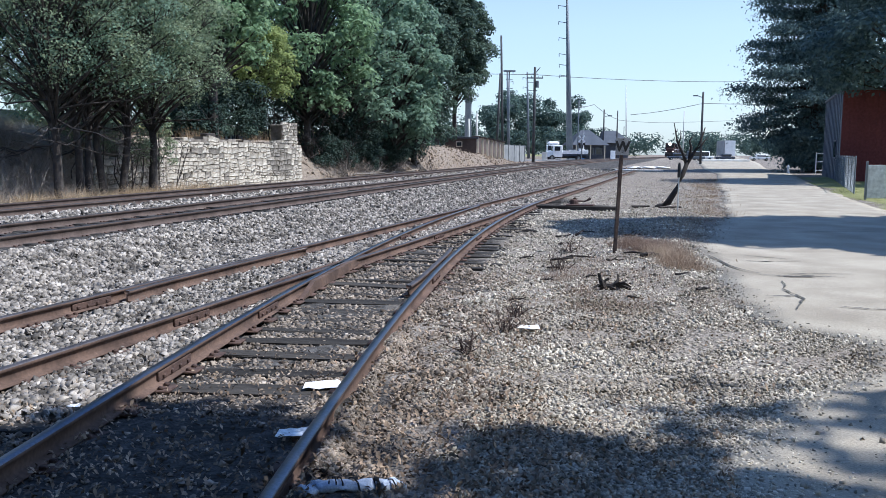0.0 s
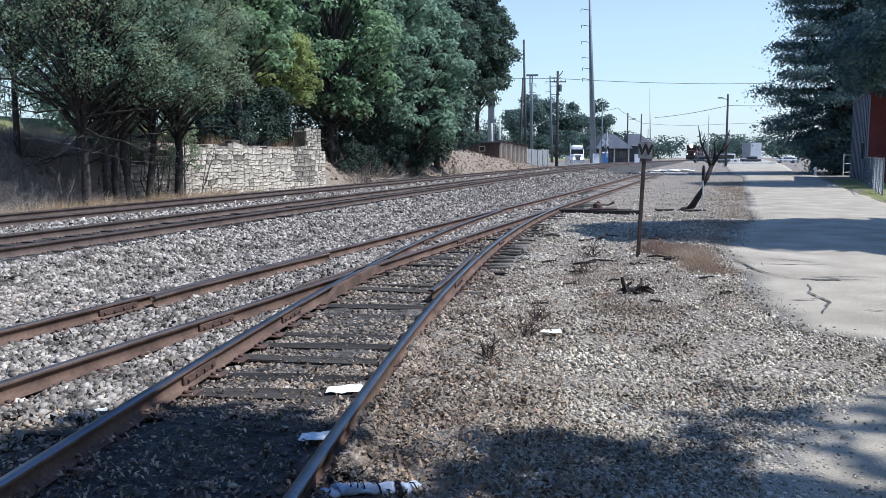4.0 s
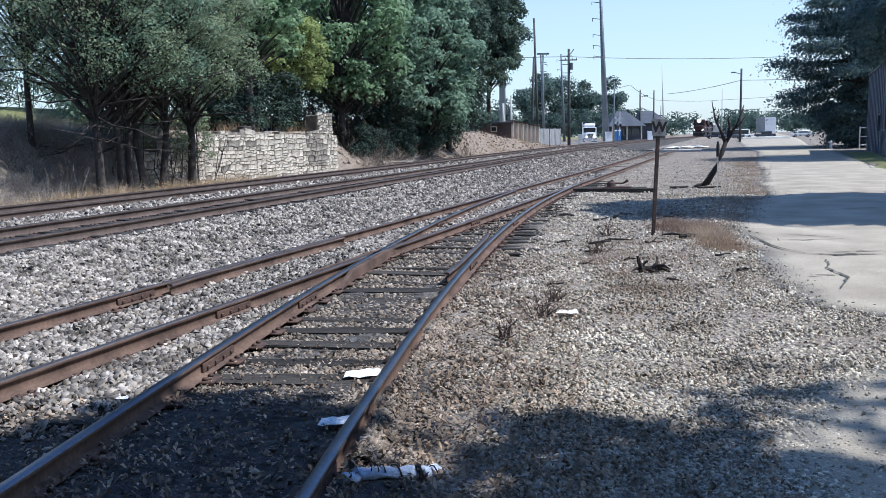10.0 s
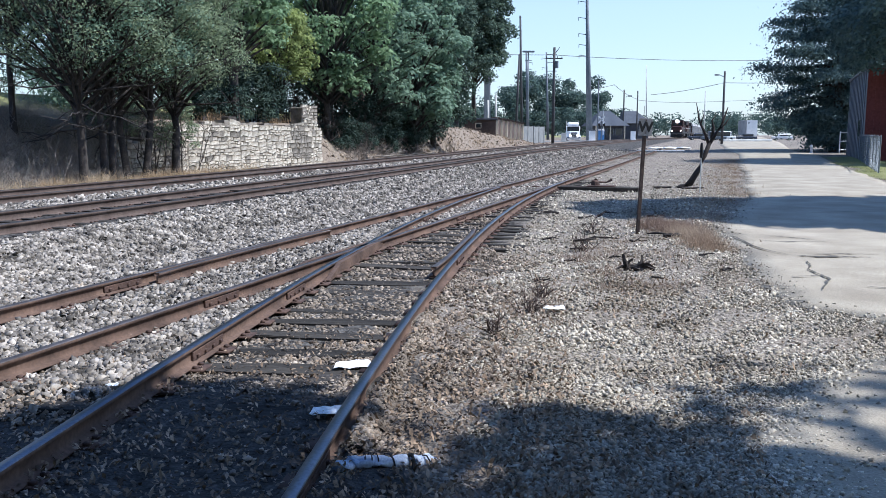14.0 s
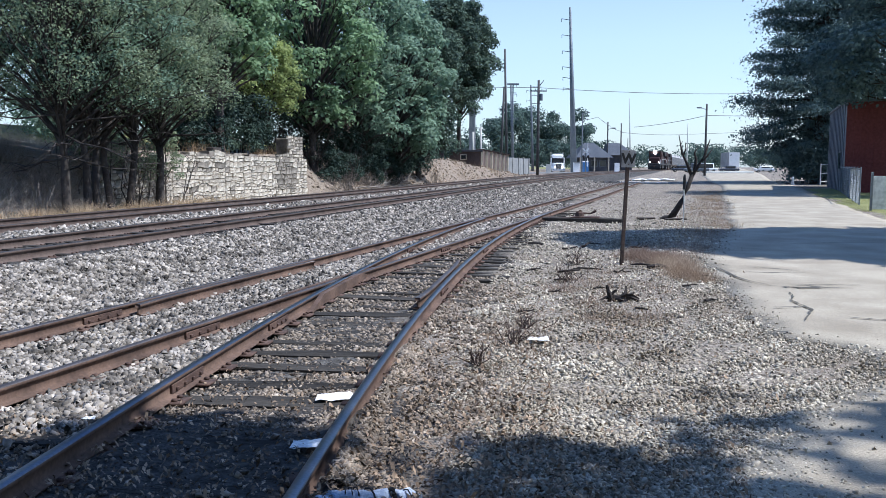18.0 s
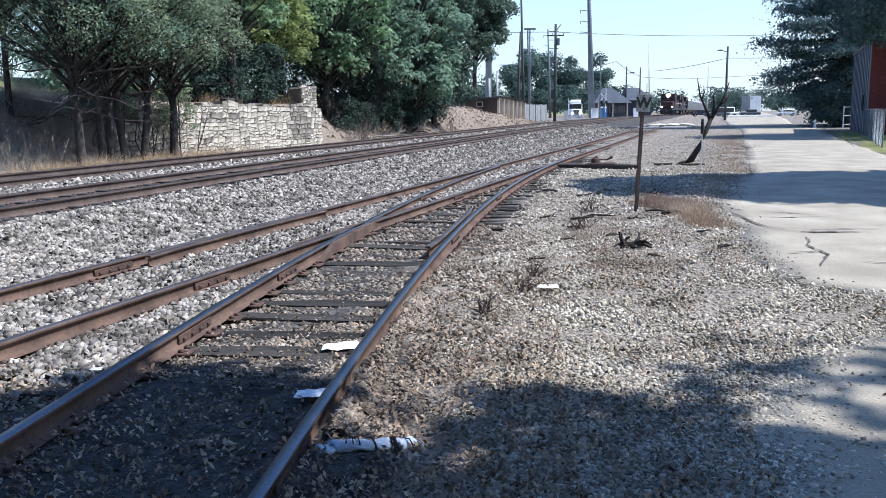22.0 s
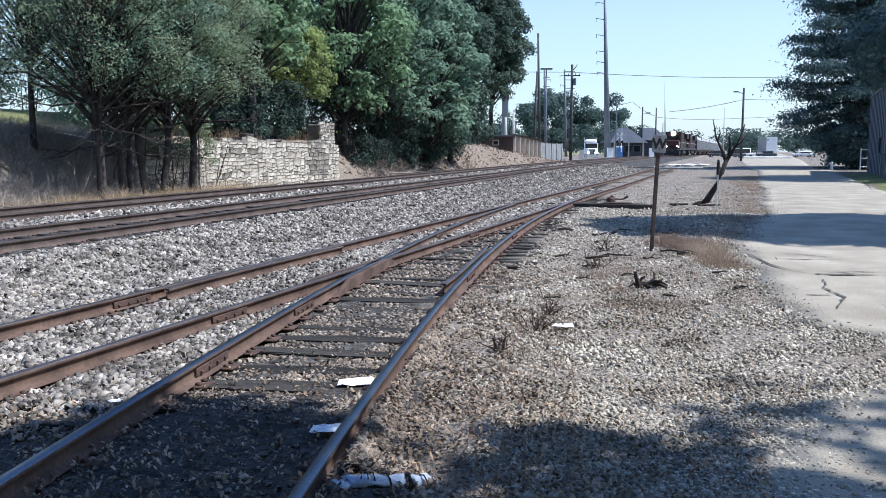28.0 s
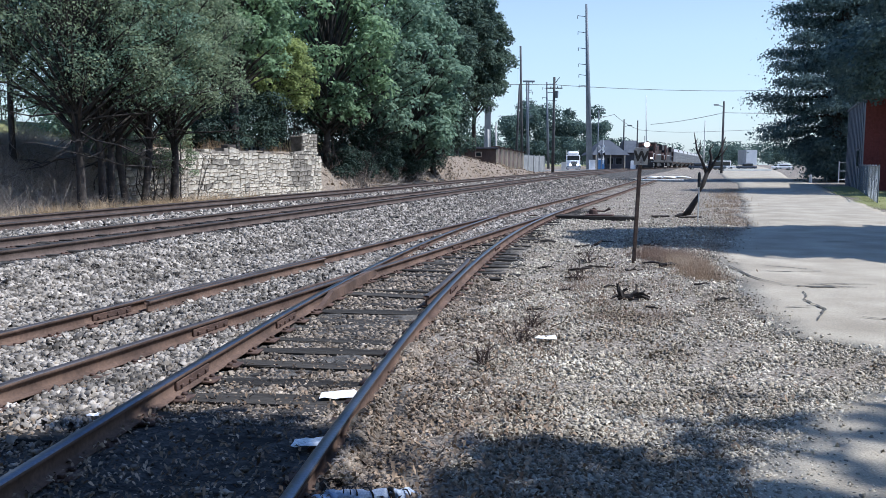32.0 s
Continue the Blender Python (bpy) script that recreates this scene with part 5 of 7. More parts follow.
def fallen_stick(x, y, z, length, material, label):
    """A crooked stick with one or two stubs of side twigs."""
    th = thing("fallen_stick", x, y, z, label, "stick", rz=_r.uniform(-35, 35))
    bm = bmesh.new()
    q = 0.012 + 0.022 * length
    pts = [Vector((length * (k / 4 - 0.5), _r.gauss(0, 0.06) * length, _r.uniform(-0.02, 0.09) * length)) for k in range(5)]
    add_tube(bm, pts, [q, q * 0.95, q * 0.8, q * 0.65, q * 0.3], 6)
    for k in (1, 2, 3):
        e = pts[k] + Vector((_r.uniform(0.1, 0.25), _r.uniform(-0.2, 0.2), _r.uniform(0.0, 0.25))) * length
        add_tube(bm, [pts[k], e], [q * 0.45, q * 0.15], 5)
    part("wood", bm, material, th)


def debris():
    def chunk(name, x, y, parts, label, seed):
        th = thing(name, x, y, land1(x, y), label, "debris")
        rnd = random.Random(seed)
        for (a, b, r0, r1) in parts:
            bm = tube([a, (Vector(a) + Vector(b)) / 2 + Vector((0, rnd.uniform(-0.04, 0.04), rnd.uniform(-0.02, 0.03))), b], [r0, (r0 + r1) / 2 * 1.1, r1], 7)
            for v in bm.verts:
                v.co += Vector((rnd.uniform(-1, 1), rnd.uniform(-1, 1), rnd.uniform(-1, 1))) * r0 * 0.45
            part("charred_piece", bm, CHAR, th)
    chunk("charred_stump", 2.5, 11.3, [((-0.14, 0, 0.0), (-0.19, 0.03, 0.2), 0.045, 0.014), ((-0.16, 0.02, 0.05), (-0.07, 0.0, 0.15), 0.03, 0.012), ((-0.1, 0, 0.03), (0.06, -0.05, 0.09), 0.05, 0.04), ((0.03, 0.0, 0.07), (0.07, 0.04, 0.19), 0.035, 0.012),
                                       ((0.04, -0.04, 0.06), (0.2, -0.12, 0.03), 0.04, 0.02), ((0.06, -0.03, 0.08), (0.18, 0.02, 0.12), 0.025, 0.008), ((-0.05, -0.05, 0.02), (0.03, -0.22, 0.03), 0.03, 0.012), ((-0.12, -0.03, 0.02), (-0.3, -0.1, 0.03), 0.025, 0.01)], "jagged charred stump with broken roots lying in the gravel", 1)
    chunk("fallen_log", 3.75, 14.2, [((-0.17, 0, 0.03), (0.17, -0.05, 0.03), 0.035, 0.028), ((0.2, 0.1, 0.06), (0.55, -0.05, 0.04), 0.02, 0.012), ((-0.4, 0.3, 0.04), (-0.1, 0.1, 0.06), 0.016, 0.01)], "dark fallen log and branches beside the sign", 2)
    chunk("fallen_branch", 2.35, 14.3, [((-0.3, -0.1, 0.04), (0.1, 0.05, 0.06), 0.018, 0.013), ((-0.05, 0.1, 0.05), (0.25, 0.15, 0.08), 0.016, 0.01)], "dark fallen branch on the gravel", 3)
    chunk("fallen_branch", 3.0, 18.5, [((-0.25, -0.1, 0.03), (0.1, 0.05, 0.06), 0.022, 0.014), ((0.2, 0.1, 0.05), (0.4, 0.15, 0.16), 0.025, 0.015)], "dark fallen branch on the gravel", 4)
    chunk("fallen_branch", 2.3, 19.3, [((-0.2, 0, 0.03), (0.15, 0.0, 0.03), 0.035, 0.025)], "dark rotten wood lying on the gravel", 6)


debris()
_r = random.Random(41)
for _x, _y, _l in ((3.65, 19.5, 0.3), (1.7, 14.5, 0.3), (2.75, 14.7, 0.4), (2.1, 20.6, 0.35), (3.66, 11.1, 0.28), (4.17, 13.2, 0.22), (3.7, 12.2, 0.25), (1.1, 10.2, 0.2), (2.6, 10.5, 0.18), (2.4, 12.3, 0.2), (1.7, 12.0, 0.18), (2.0, 13.3, 0.26), (3.1, 14.0, 0.3), (4.4, 18.2, 0.4)):
    fallen_stick(_x, _y, land1(_x, _y) + 0.03, _l, CHAR, "short dark broken stick lying in the gravel")
for _k in range(9):
    _y = _r.uniform(52, 68)
    _x = float(main_x(_y)) - _r.uniform(7.6, 8.8)
    fallen_stick(_x, _y, land1(_x, _y) + 0.25, _r.uniform(1.2, 2.6), BRUSH, "pale bare fallen limb on the shaded bank")


def sheet_of_paper(x, y, w, d, rz, seed, label):
    rnd = random.Random(seed)
    bm = bmesh.new()
    bmesh.ops.create_grid(bm, x_segments=8, y_segments=8, size=0.5)
    for v in bm.verts:
        px, py = v.co.x, v.co.y
        v.co = Vector((px * w * (1 - 0.25 * py), py * d * (1 + 0.3 * px), 0.006 + 0.012 * noise.noise(Vector((px * 4 + seed, py * 4, 0))) + 0.012 * max(0, px) ** 2))
    bmesh.ops.solidify(bm, geom=bm.faces[:], thickness=0.0015)
    th = thing("paper_sheet", x, y, land1(x, y) + 0.042, label, "paper", group="litter of paper", rz=rz)
    part("sheet", bm, PAPER, th)


sheet_of_paper(-0.76, 6.3, 0.29, 0.2, 14, 1, "white paper sheet lying against the rail")
sheet_of_paper(-0.79, 5.12, 0.2, 0.15, 8, 2, "white paper scrap lying against the rail")
sheet_of_paper(1.03, 8.35, 0.2, 0.17, -10, 3, "crumpled white paper scrap on the gravel")
sheet_of_paper(-2.4, 5.75, 0.09, 0.07, -10, 4, "small white paper scrap between rails")


def jeans():
    th = thing("old_jeans", -0.34, 4.2, land1(-0.34, 4.2) + 0.03, "crumpled faded blue jeans lying beside the rail", "trousers", rz=15)
    th.matrix_basis = pose(-0.34, 4.2, land1(-0.34, 4.2) + 0.03, 0, 8, 15)
    rnd = random.Random(4)

    def leg(pts, r):
        bm = bmesh.new()
        n = len(pts)
        ps = [Vector(p) for p in pts]
        fine = []
        for i in range(n - 1):
            for k in range(5):
                fine.append(ps[i].lerp(ps[i + 1], k / 5))
        fine.append(ps[-1])
        add_tube(bm, fine, [r * (1 + 0.07 * math.sin(i * 1.3) + rnd.uniform(-0.06, 0.06)) for i in range(len(fine))], 12)
        for v in bm.verts:
            v.co.z = max(-0.02, v.co.z * 0.48 + 0.022 * noise.noise(v.co * 21))
        return bm
    part("trouser_leg", leg([(-0.27, -0.1, 0.02), (-0.2, -0.02, 0.04), (-0.06, -0.01, 0.05), (0.1, 0.02, 0.045)], 0.05), DENIM, th, smooth=True)
    part("waist", leg([(0.14, 0.02, 0.04), (0.2, 0.03, 0.05), (0.27, 0.04, 0.04)], 0.055), DENIM, th, smooth=True)
    for u, w, lean in ((0.12, 0.012, 0.005), (-0.07, 0.004, 0.012), (-0.1, 0.004, 0.006), (-0.13, 0.004, -0.006), (0.0, 0.005, 0.03), (0.2, 0.004, 0.02)):
        part("belt_strap", tube([(u - lean, 0.065, 0.01), (u - lean * 0.5, 0.035, 0.052), (u, 0.0, 0.064), (u + lean * 0.5, -0.035, 0.05), (u + lean, -0.055, 0.008)], [w] * 5, 6), RUBBER, th)


jeans()


def road_cracks():
    """Open cracks in the asphalt, lying a little sunken."""
    rnd = random.Random(9)
    lines = [[(5.02, 12.5), (5.35, 12.35), (5.7, 12.43), (6.1, 12.25)], [(5.15, 12.47), (5.45, 12.33), (5.85, 12.35)], [(5.05, 11.9), (4.75, 11.2), (4.7, 10.5), (4.3, 9.7)], [(5.6, 14.9), (5.9, 14.7), (6.2, 14.4)], [(5.2, 14.2), (5.6, 14.1), (6.3, 14.2)],
             [(5.0, 12.5), (4.8, 13.4), (4.85, 14.6)], [(3.7, 9.95), (4.0, 9.85)], [(3.6, 9.0), (3.85, 9.02)], [(4.3, 10.6), (4.7, 10.65)], [(5.4, 12.6), (5.9, 12.7), (6.4, 12.6)], [(4.9, 9.9), (5.2, 9.7), (5.5, 9.75)], [(6.2, 11.2), (6.8, 10.8), (7.3, 10.9)],
             [(8.2, 19.5), (9.6, 19.9), (11, 19.8)], [(9.4, 27.5), (10.8, 27.9), (12.6, 27.8)], [(10, 31), (11.3, 31.4)], [(12, 36), (13, 36.2)]]
    for n, ln in enumerate(lines):
        bm = bmesh.new()
        pts = []
        for (x0, y0), (x1, y1) in zip(ln, ln[1:]):
            for k in range(6):
                t = k / 6
                pts.append((x0 + (x1 - x0) * t + rnd.gauss(0, 0.02), y0 + (y1 - y0) * t + rnd.gauss(0, 0.012)))
        pts.append(ln[-1])
        prev = None
        for i, (x, y) in enumerate(pts):
            w = 0.006 + (0.06 if n < 2 else 0.024) * rnd.random() * math.sin(math.pi * (i + 0.5) / len(pts))
            p, q = pts[max(i - 1, 0)], pts[min(i + 1, len(pts) - 1)]
            side = Vector((p[1] - q[1], q[0] - p[0])).normalized() * w
            z = land1(x, y) + 0.041
            a, b = bm.verts.new((x - side.x, y - side.y, z)), bm.verts.new((x + side.x, y + side.y, z))
            if prev:
                bm.faces.new((prev[0], a, b, prev[1]))
            prev = (a, b)
        part("crack", bm, CRACK, ROAD)


road_cracks()


# ---- small things beside the line ----
def dead_tree():
    x, y = 8.05, 29.3
    th = thing("dead_tree", x, y, land1(x, y) - 0.05, "small leaning dead tree with forked bare dark branches", "tree")
    bm = bmesh.new()
    add_tube(bm, [(-0.35, 0, 0.03), (-0.12, 0, 0.08), (0.15, 0, 0.2), (0.42, 0, 0.65), (0.62, 0, 1.15), (0.78, 0, 1.62)], [0.05, 0.11, 0.12, 0.09, 0.08, 0.072], 9)
    add_tube(bm, [(0.75, 0, 1.55), (0.6, 0.05, 1.95), (0.42, 0.1, 2.35), (0.3, 0.1, 2.95)], [0.065, 0.045, 0.034, 0.012], 7)
    add_tube(bm, [(0.76, 0, 1.55), (0.98, -0.05, 1.95), (1.18, -0.05, 2.3), (1.32, -0.08, 2.8)], [0.068, 0.055, 0.044, 0.015], 7)
    add_tube(bm, [(0.84, 0, 1.75), (0.92, 0.1, 2.1), (0.86, 0.12, 2.35), (0.98, 0.1, 2.55)], [0.06, 0.05, 0.03, 0.012], 6)
    add_tube(bm, [(1.05, -0.05, 2.05), (1.25, 0.0, 2.2), (1.45, 0.0, 2.5)], [0.05, 0.03, 0.01], 6)
    add_tube(bm, [(0.47, 0.08, 2.25), (0.55, 0.1, 2.5), (0.52, 0.1, 2.7)], [0.03, 0.02, 0.008], 5)
    add_tube(bm, [(0.36, 0.1, 2.6), (0.44, 0.12, 2.75)], [0.02, 0.006], 5)
    part("trunk", bm, CHAR, th, smooth=True)
    th = thing("fallen_bark", 7.6, 29.0, land1(7.6, 29.0), "dark fallen bark pieces under the dead tree", "debris")
    for k, (a, b) in enumerate((((-0.7, 0, 0.03), (-0.1, 0.05, 0.05)), ((0.2, -0.2, 0.03), (0.9, -0.3, 0.05)))):
        part("bark_piece", tube([a, b], [0.05, 0.03], 6), BARK, th)


dead_tree()


def marker_post():
    x, y = 7.8, 26.7
    th = thing("marker_post", x, y, land1(x, y) - 0.05, "thin white marker post with a black top", "post")
    part("post", tube([(0, 0, 0), (0, 0, 1.15)], [0.02, 0.02], 8), CONCRETE_POLE, th)
    part("cap", tube([(0, 0, 1.15), (0, 0, 1.5), (0, 0, 1.62)], [0.05, 0.05, 0.03], 8), BLACK, th)


marker_post()


def white_bags():
    th = thing("white_sand_bags", 24.2, 95, land1(24.2, 95), "heap of white bags at the end of the siding", "bags")
    rnd = random.Random(3)
    for k in range(9):
        x = -2.0 + k * 0.5
        bm = bmesh.new()
        bmesh.ops.create_icosphere(bm, subdivisions=2, radius=1)
        for v in bm.verts:
            v.co = Vector((v.co.x * 0.55, v.co.y * 0.5, v.co.z * 0.12)) * (1 + 0.2 * noise.noise(v.co * 2 + Vector((k, 0, 0))))
        ob = part("bag", bm, PAPER, th, smooth=True)
        ob.matrix_basis = pose(x, rnd.uniform(-1.2, 1.2), 0.1 + 0.05 * (k % 2), 0, 0, rnd.uniform(-30, 30))
    th = thing("wooden_plank", 19.5, 80, land1(19.5, 80) + 0.05, "pale weathered plank lying across the siding", "plank", rz=-12)
    part("plank", box(-2.2, 2.2, -0.15, 0.15, 0.1, 0.2, 0.02), PAPER, th)


white_bags()


# ---- poles and wires ----
def pole(name, x, y, top, r0, r1, material, label, lean=0.0, arms=(), arm_side=-1, base=None, arm_len=1.6):
    z = land1(x, y) - 0.2 if base is None else base
    th = thing(name, x, y, z, label, "pole")
    part("shaft", tube([(0, 0, 0), (lean * 0.5, 0, (top - z) / 2), (lean, 0, top - z)], [r0, (r0 + r1) / 2, r1], 10), material, th, smooth=True)
    for a in arms:
        k = (a - z) / (top - z)
        part("arm", tube([(lean * k, 0, a - z), (lean * k + arm_side * arm_len, 0, a - z + (0.25 if arm_side else 0))], [0.07, 0.05], 6), material, th)
        part("insulator", tube([(lean * k + arm_side * arm_len, 0, a - z + 0.25), (lean * k + arm_side * arm_len, 0, a - z - 0.35)], [0.06, 0.06], 6), STEEL_GREY, th)
    return th


def crossarm(th, z, w, lean=0.0):
    part("crossarm", box(lean - w / 2, lean + w / 2, -0.08, 0.08, z, z + 0.14, 0.01), POLE_WOOD, th)
    for s in (-0.46, -0.2, 0.2, 0.46):
        part("insulator", tube([(lean + s * w, 0, z + 0.14), (lean + s * w, 0, z + 0.38)], [0.06, 0.04], 6), STEEL_GREY, th)


pole("utility_pole", 10.7, 130, 19.4, 0.22, 0.15, POLE_WOOD, "tall bare wooden utility pole", lean=-0.5)
pole("utility_pole", 9.5, 128, 13.6, 0.22, 0.15, POLE_WOOD, "dark leaning wooden utility pole", lean=0.5)
pole("transmission_pole", 17.9, 200, 20.9, 0.42, 0.2, STEEL_GREY, "grey steel power pole with side arms", lean=-0.7, arms=(20.6, 18.2, 15.8, 12.8), arm_side=1, arm_len=1.3)
_p = pole("lamp_pole", 16.8, 190, 19.8, 0.2, 0.14, STEEL_GREY, "grey pole with a flat floodlight bar")
part("light_bar", box(-1.3, 1.3, -0.3, 0.3, 19.4, 19.75, 0.03), STEEL_GREY, _p)
for _z in (17.6, 15.7, 13.8, 11.9):
    part("crossarm", box(-0.75, 0.75, -0.08, 0.08, _z, _z + 0.14, 0.01), STEEL_GREY, _p)
_p = pole("transmission_pole", 25.9, 230, 23.5, 0.4, 0.2, STEEL_GREY, "grey steel power pole with short arms", lean=-0.8, arms=(21.8, 19.3, 16.8), arm_side=-1, arm_len=1.2)
for _z in (22.6, 20.4, 18.2, 16.0):
    part("crossarm", box(-0.8, 2.0, -0.08, 0.08, _z, _z + 0.16, 0.01), STEEL_GREY, _p)
_p = pole("utility_pole", 13.6, 115, 13.3, 0.22, 0.16, POLE_WOOD, "wooden utility pole with a crossarm and transformer")
crossarm(_p, 11.6, 2.2)
part("bracket", tube([(0, 0, 12.2), (0.7, 0, 13.1)], [0.06, 0.05], 6), POLE_WOOD, _p)
part("transformer", tube([(0.32, -0.1, 10.4), (0.32, -0.1, 11.3)], [0.24, 0.24], 12), STEEL_GREY, _p)
pole("transmission_pole", 26.6, 165, 32.0, 0.66, 0.2, STEEL_GREY, "very tall tapered grey steel transmission pole", lean=-1.3, arms=(29.6, 26.6, 23.6, 20.6, 18.6, 16.6), arm_side=-1, arm_len=1.7)
_p = pole("transmission_pole", 6.6, 160, 42.0, 0.7, 0.3, STEEL_GREY, "tall steel transmission pole behind the dark tree", arms=(32.6,), arm_side=-1, arm_len=2.6)
_p = pole("street_lamp", 26.9, 158, 11.7, 0.15, 0.1, STEEL_GREY, "slim grey street lamp pole")
part("lamp_arm", tube([(0, 0, 11.2), (0.9, 0, 11.5)], [0.06, 0.05], 6), STEEL_GREY, _p)
part("lamp_head", box(0.7, 1.3, -0.15, 0.15, 11.4, 11.6, 0.04), STEEL_GREY, _p)
_p = pole("street_lamp", 40.0, 200, 12.2, 0.2, 0.15, POLE_WOOD, "dark street lamp pole before the depot")
part("lamp_arm", tube([(0, 0, 10.2), (1.0, 0, 10.6)], [0.06, 0.05], 6), STEEL_GREY, _p)
part("lamp_head", box(0.9, 1.8, -0.2, 0.2, 10.4, 10.7, 0.05), STEEL_GREY, _p)
pole("utility_pole", 46.4, 215, 12.7, 0.2, 0.15, POLE_WOOD, "thin wooden utility pole behind the depot")
_p = pole("radio_mast", 59.2, 260, 22.5, 0.28, 0.08, CONCRETE_POLE, "thin pale radio mast beyond the depot", lean=-0.8)
part("antenna", tube([(-1.0, 0, 7), (-1.0, 0, 10)], [0.1, 0.1], 6), STEEL_GREY, _p)
pole("utility_pole", 73.5, 250, 14.5, 0.18, 0.12, CONCRETE_POLE, "thin pale utility pole")
_p = pole("street_lamp", 41.0, 130, 11.3, 0.19, 0.14, POLE_WOOD, "wooden pole with a small street lamp arm")
part("lamp_arm", tube([(0, 0, 10.2), (-0.9, 0, 10.5)], [0.05, 0.05], 6), STEEL_GREY, _p)
part("lamp_head", box(-1.5, -0.8, -0.15, 0.15, 10.4, 10.6, 0.04), STEEL_GREY, _p)
pole("concrete_post", 4.23, 100, 5.8, 0.15, 0.13, CONCRETE_POLE, "pale concrete post on the bank")
pole("concrete_post", 5.35, 104, 6.6, 0.15, 0.13, CONCRETE_POLE, "pale concrete post on the bank")


def wire(pts, label, r=0.035):
    """A cable hung in shallow sags between points."""
    out = []
    for (a, b) in zip(pts, pts[1:]):
        a, b = Vector(a), Vector(b)
        for k in range(12):
            t = k / 12
            p = a.lerp(b, t)
            p.z -= 4 * t * (1 - t) * (b - a).length * 0.008
            out.append(p)
    out.append(Vector(pts[-1]))
    ob = part("overhead_cable", tube(out, [r] * len(out), 5), WIRE)
    tagged(ob, label, "cable")


wire([(-60, 105, 14), (13.6, 115, 12.3), (47, 130, 12.9), (120, 165, 13.5)], "thin dark overhead cable between poles")
wire([(26.5, 158, 10.3), (32, 170, 11.6), (46.4, 215, 10.6)], "thin dark overhead cable near the depot", 0.045)
wire([(37, 160, 9.2), (41.0, 130, 9.6), (80, 140, 10.9)], "dark overhead cable to the street lamp", 0.04)
wire([(46.4, 215, 10.4), (73.5, 250, 11.3), (140, 260, 16)], "thin dark overhead cable beyond the depot", 0.045)


# ---- buildings and walls in the distance ----
def depot():
    th = thing("depot_building", 36, 192, land1(36, 192), "low dark depot with a grey hipped roof", "building")
    bm = bmesh.new()
    add_box(bm, -3.6, 2.4, 0, 14, 0, 3.5)
    part("wall", bm, DEPOT_WALL, th)
    bm = bmesh.new()
    vs = [bm.verts.new(p) for p in ((-4.8, -1.2, 3.3), (3.6, -1.2, 3.3), (3.6, 15.2, 3.3), (-4.8, 15.2, 3.3), (-1.6, 7, 6.8), (0.6, 7, 6.8))]
    for f in ((0, 1, 5, 4), (1, 2, 5), (2, 3, 4, 5), (3, 0, 4), (3, 2, 1, 0)):
        bm.faces.new([vs[i] for i in f])
    part("roof", bm, ROOF_GREY, th)
    for x in (-2.4, -0.5, 1.4):
        w = part("window", box(x - 0.8, x + 0.8, -0.08, 0.02, 1.2, 2.7, 0.02), STEEL_GREY, th)
        part("pane", box(x - 0.68, x + 0.68, -0.11, -0.08, 1.32, 2.58), GLASS_DARK, w)
    for x in (-3.8, -0.6, 2.6):
        part("porch_post", box(x - 0.12, x + 0.12, -1.0, -0.76, 0, 3.3), CREAM, th)
    th = thing("depot_building", 47, 217, land1(47, 217), "dark-roofed wing behind the depot", "building")
    part("wall", box(-2.8, 2.8, 0, 10, 0, 4.4), DEPOT_WALL, th)
    bm = bmesh.new()
    vs = [bm.verts.new(p) for p in ((-3.6, -1, 4.2), (3.6, -1, 4.2), (3.6, 11, 4.2), (-3.6, 11, 4.2), (-2.9, 5, 7.4), (0.6, 5, 7.4))]
    for f in ((0, 1, 5, 4), (1, 2, 5), (2, 3, 4, 5), (3, 0, 4), (3, 2, 1, 0)):
        bm.faces.new([vs[i] for i in f])
    part("roof", bm, ROOF_GREY, th)


depot()


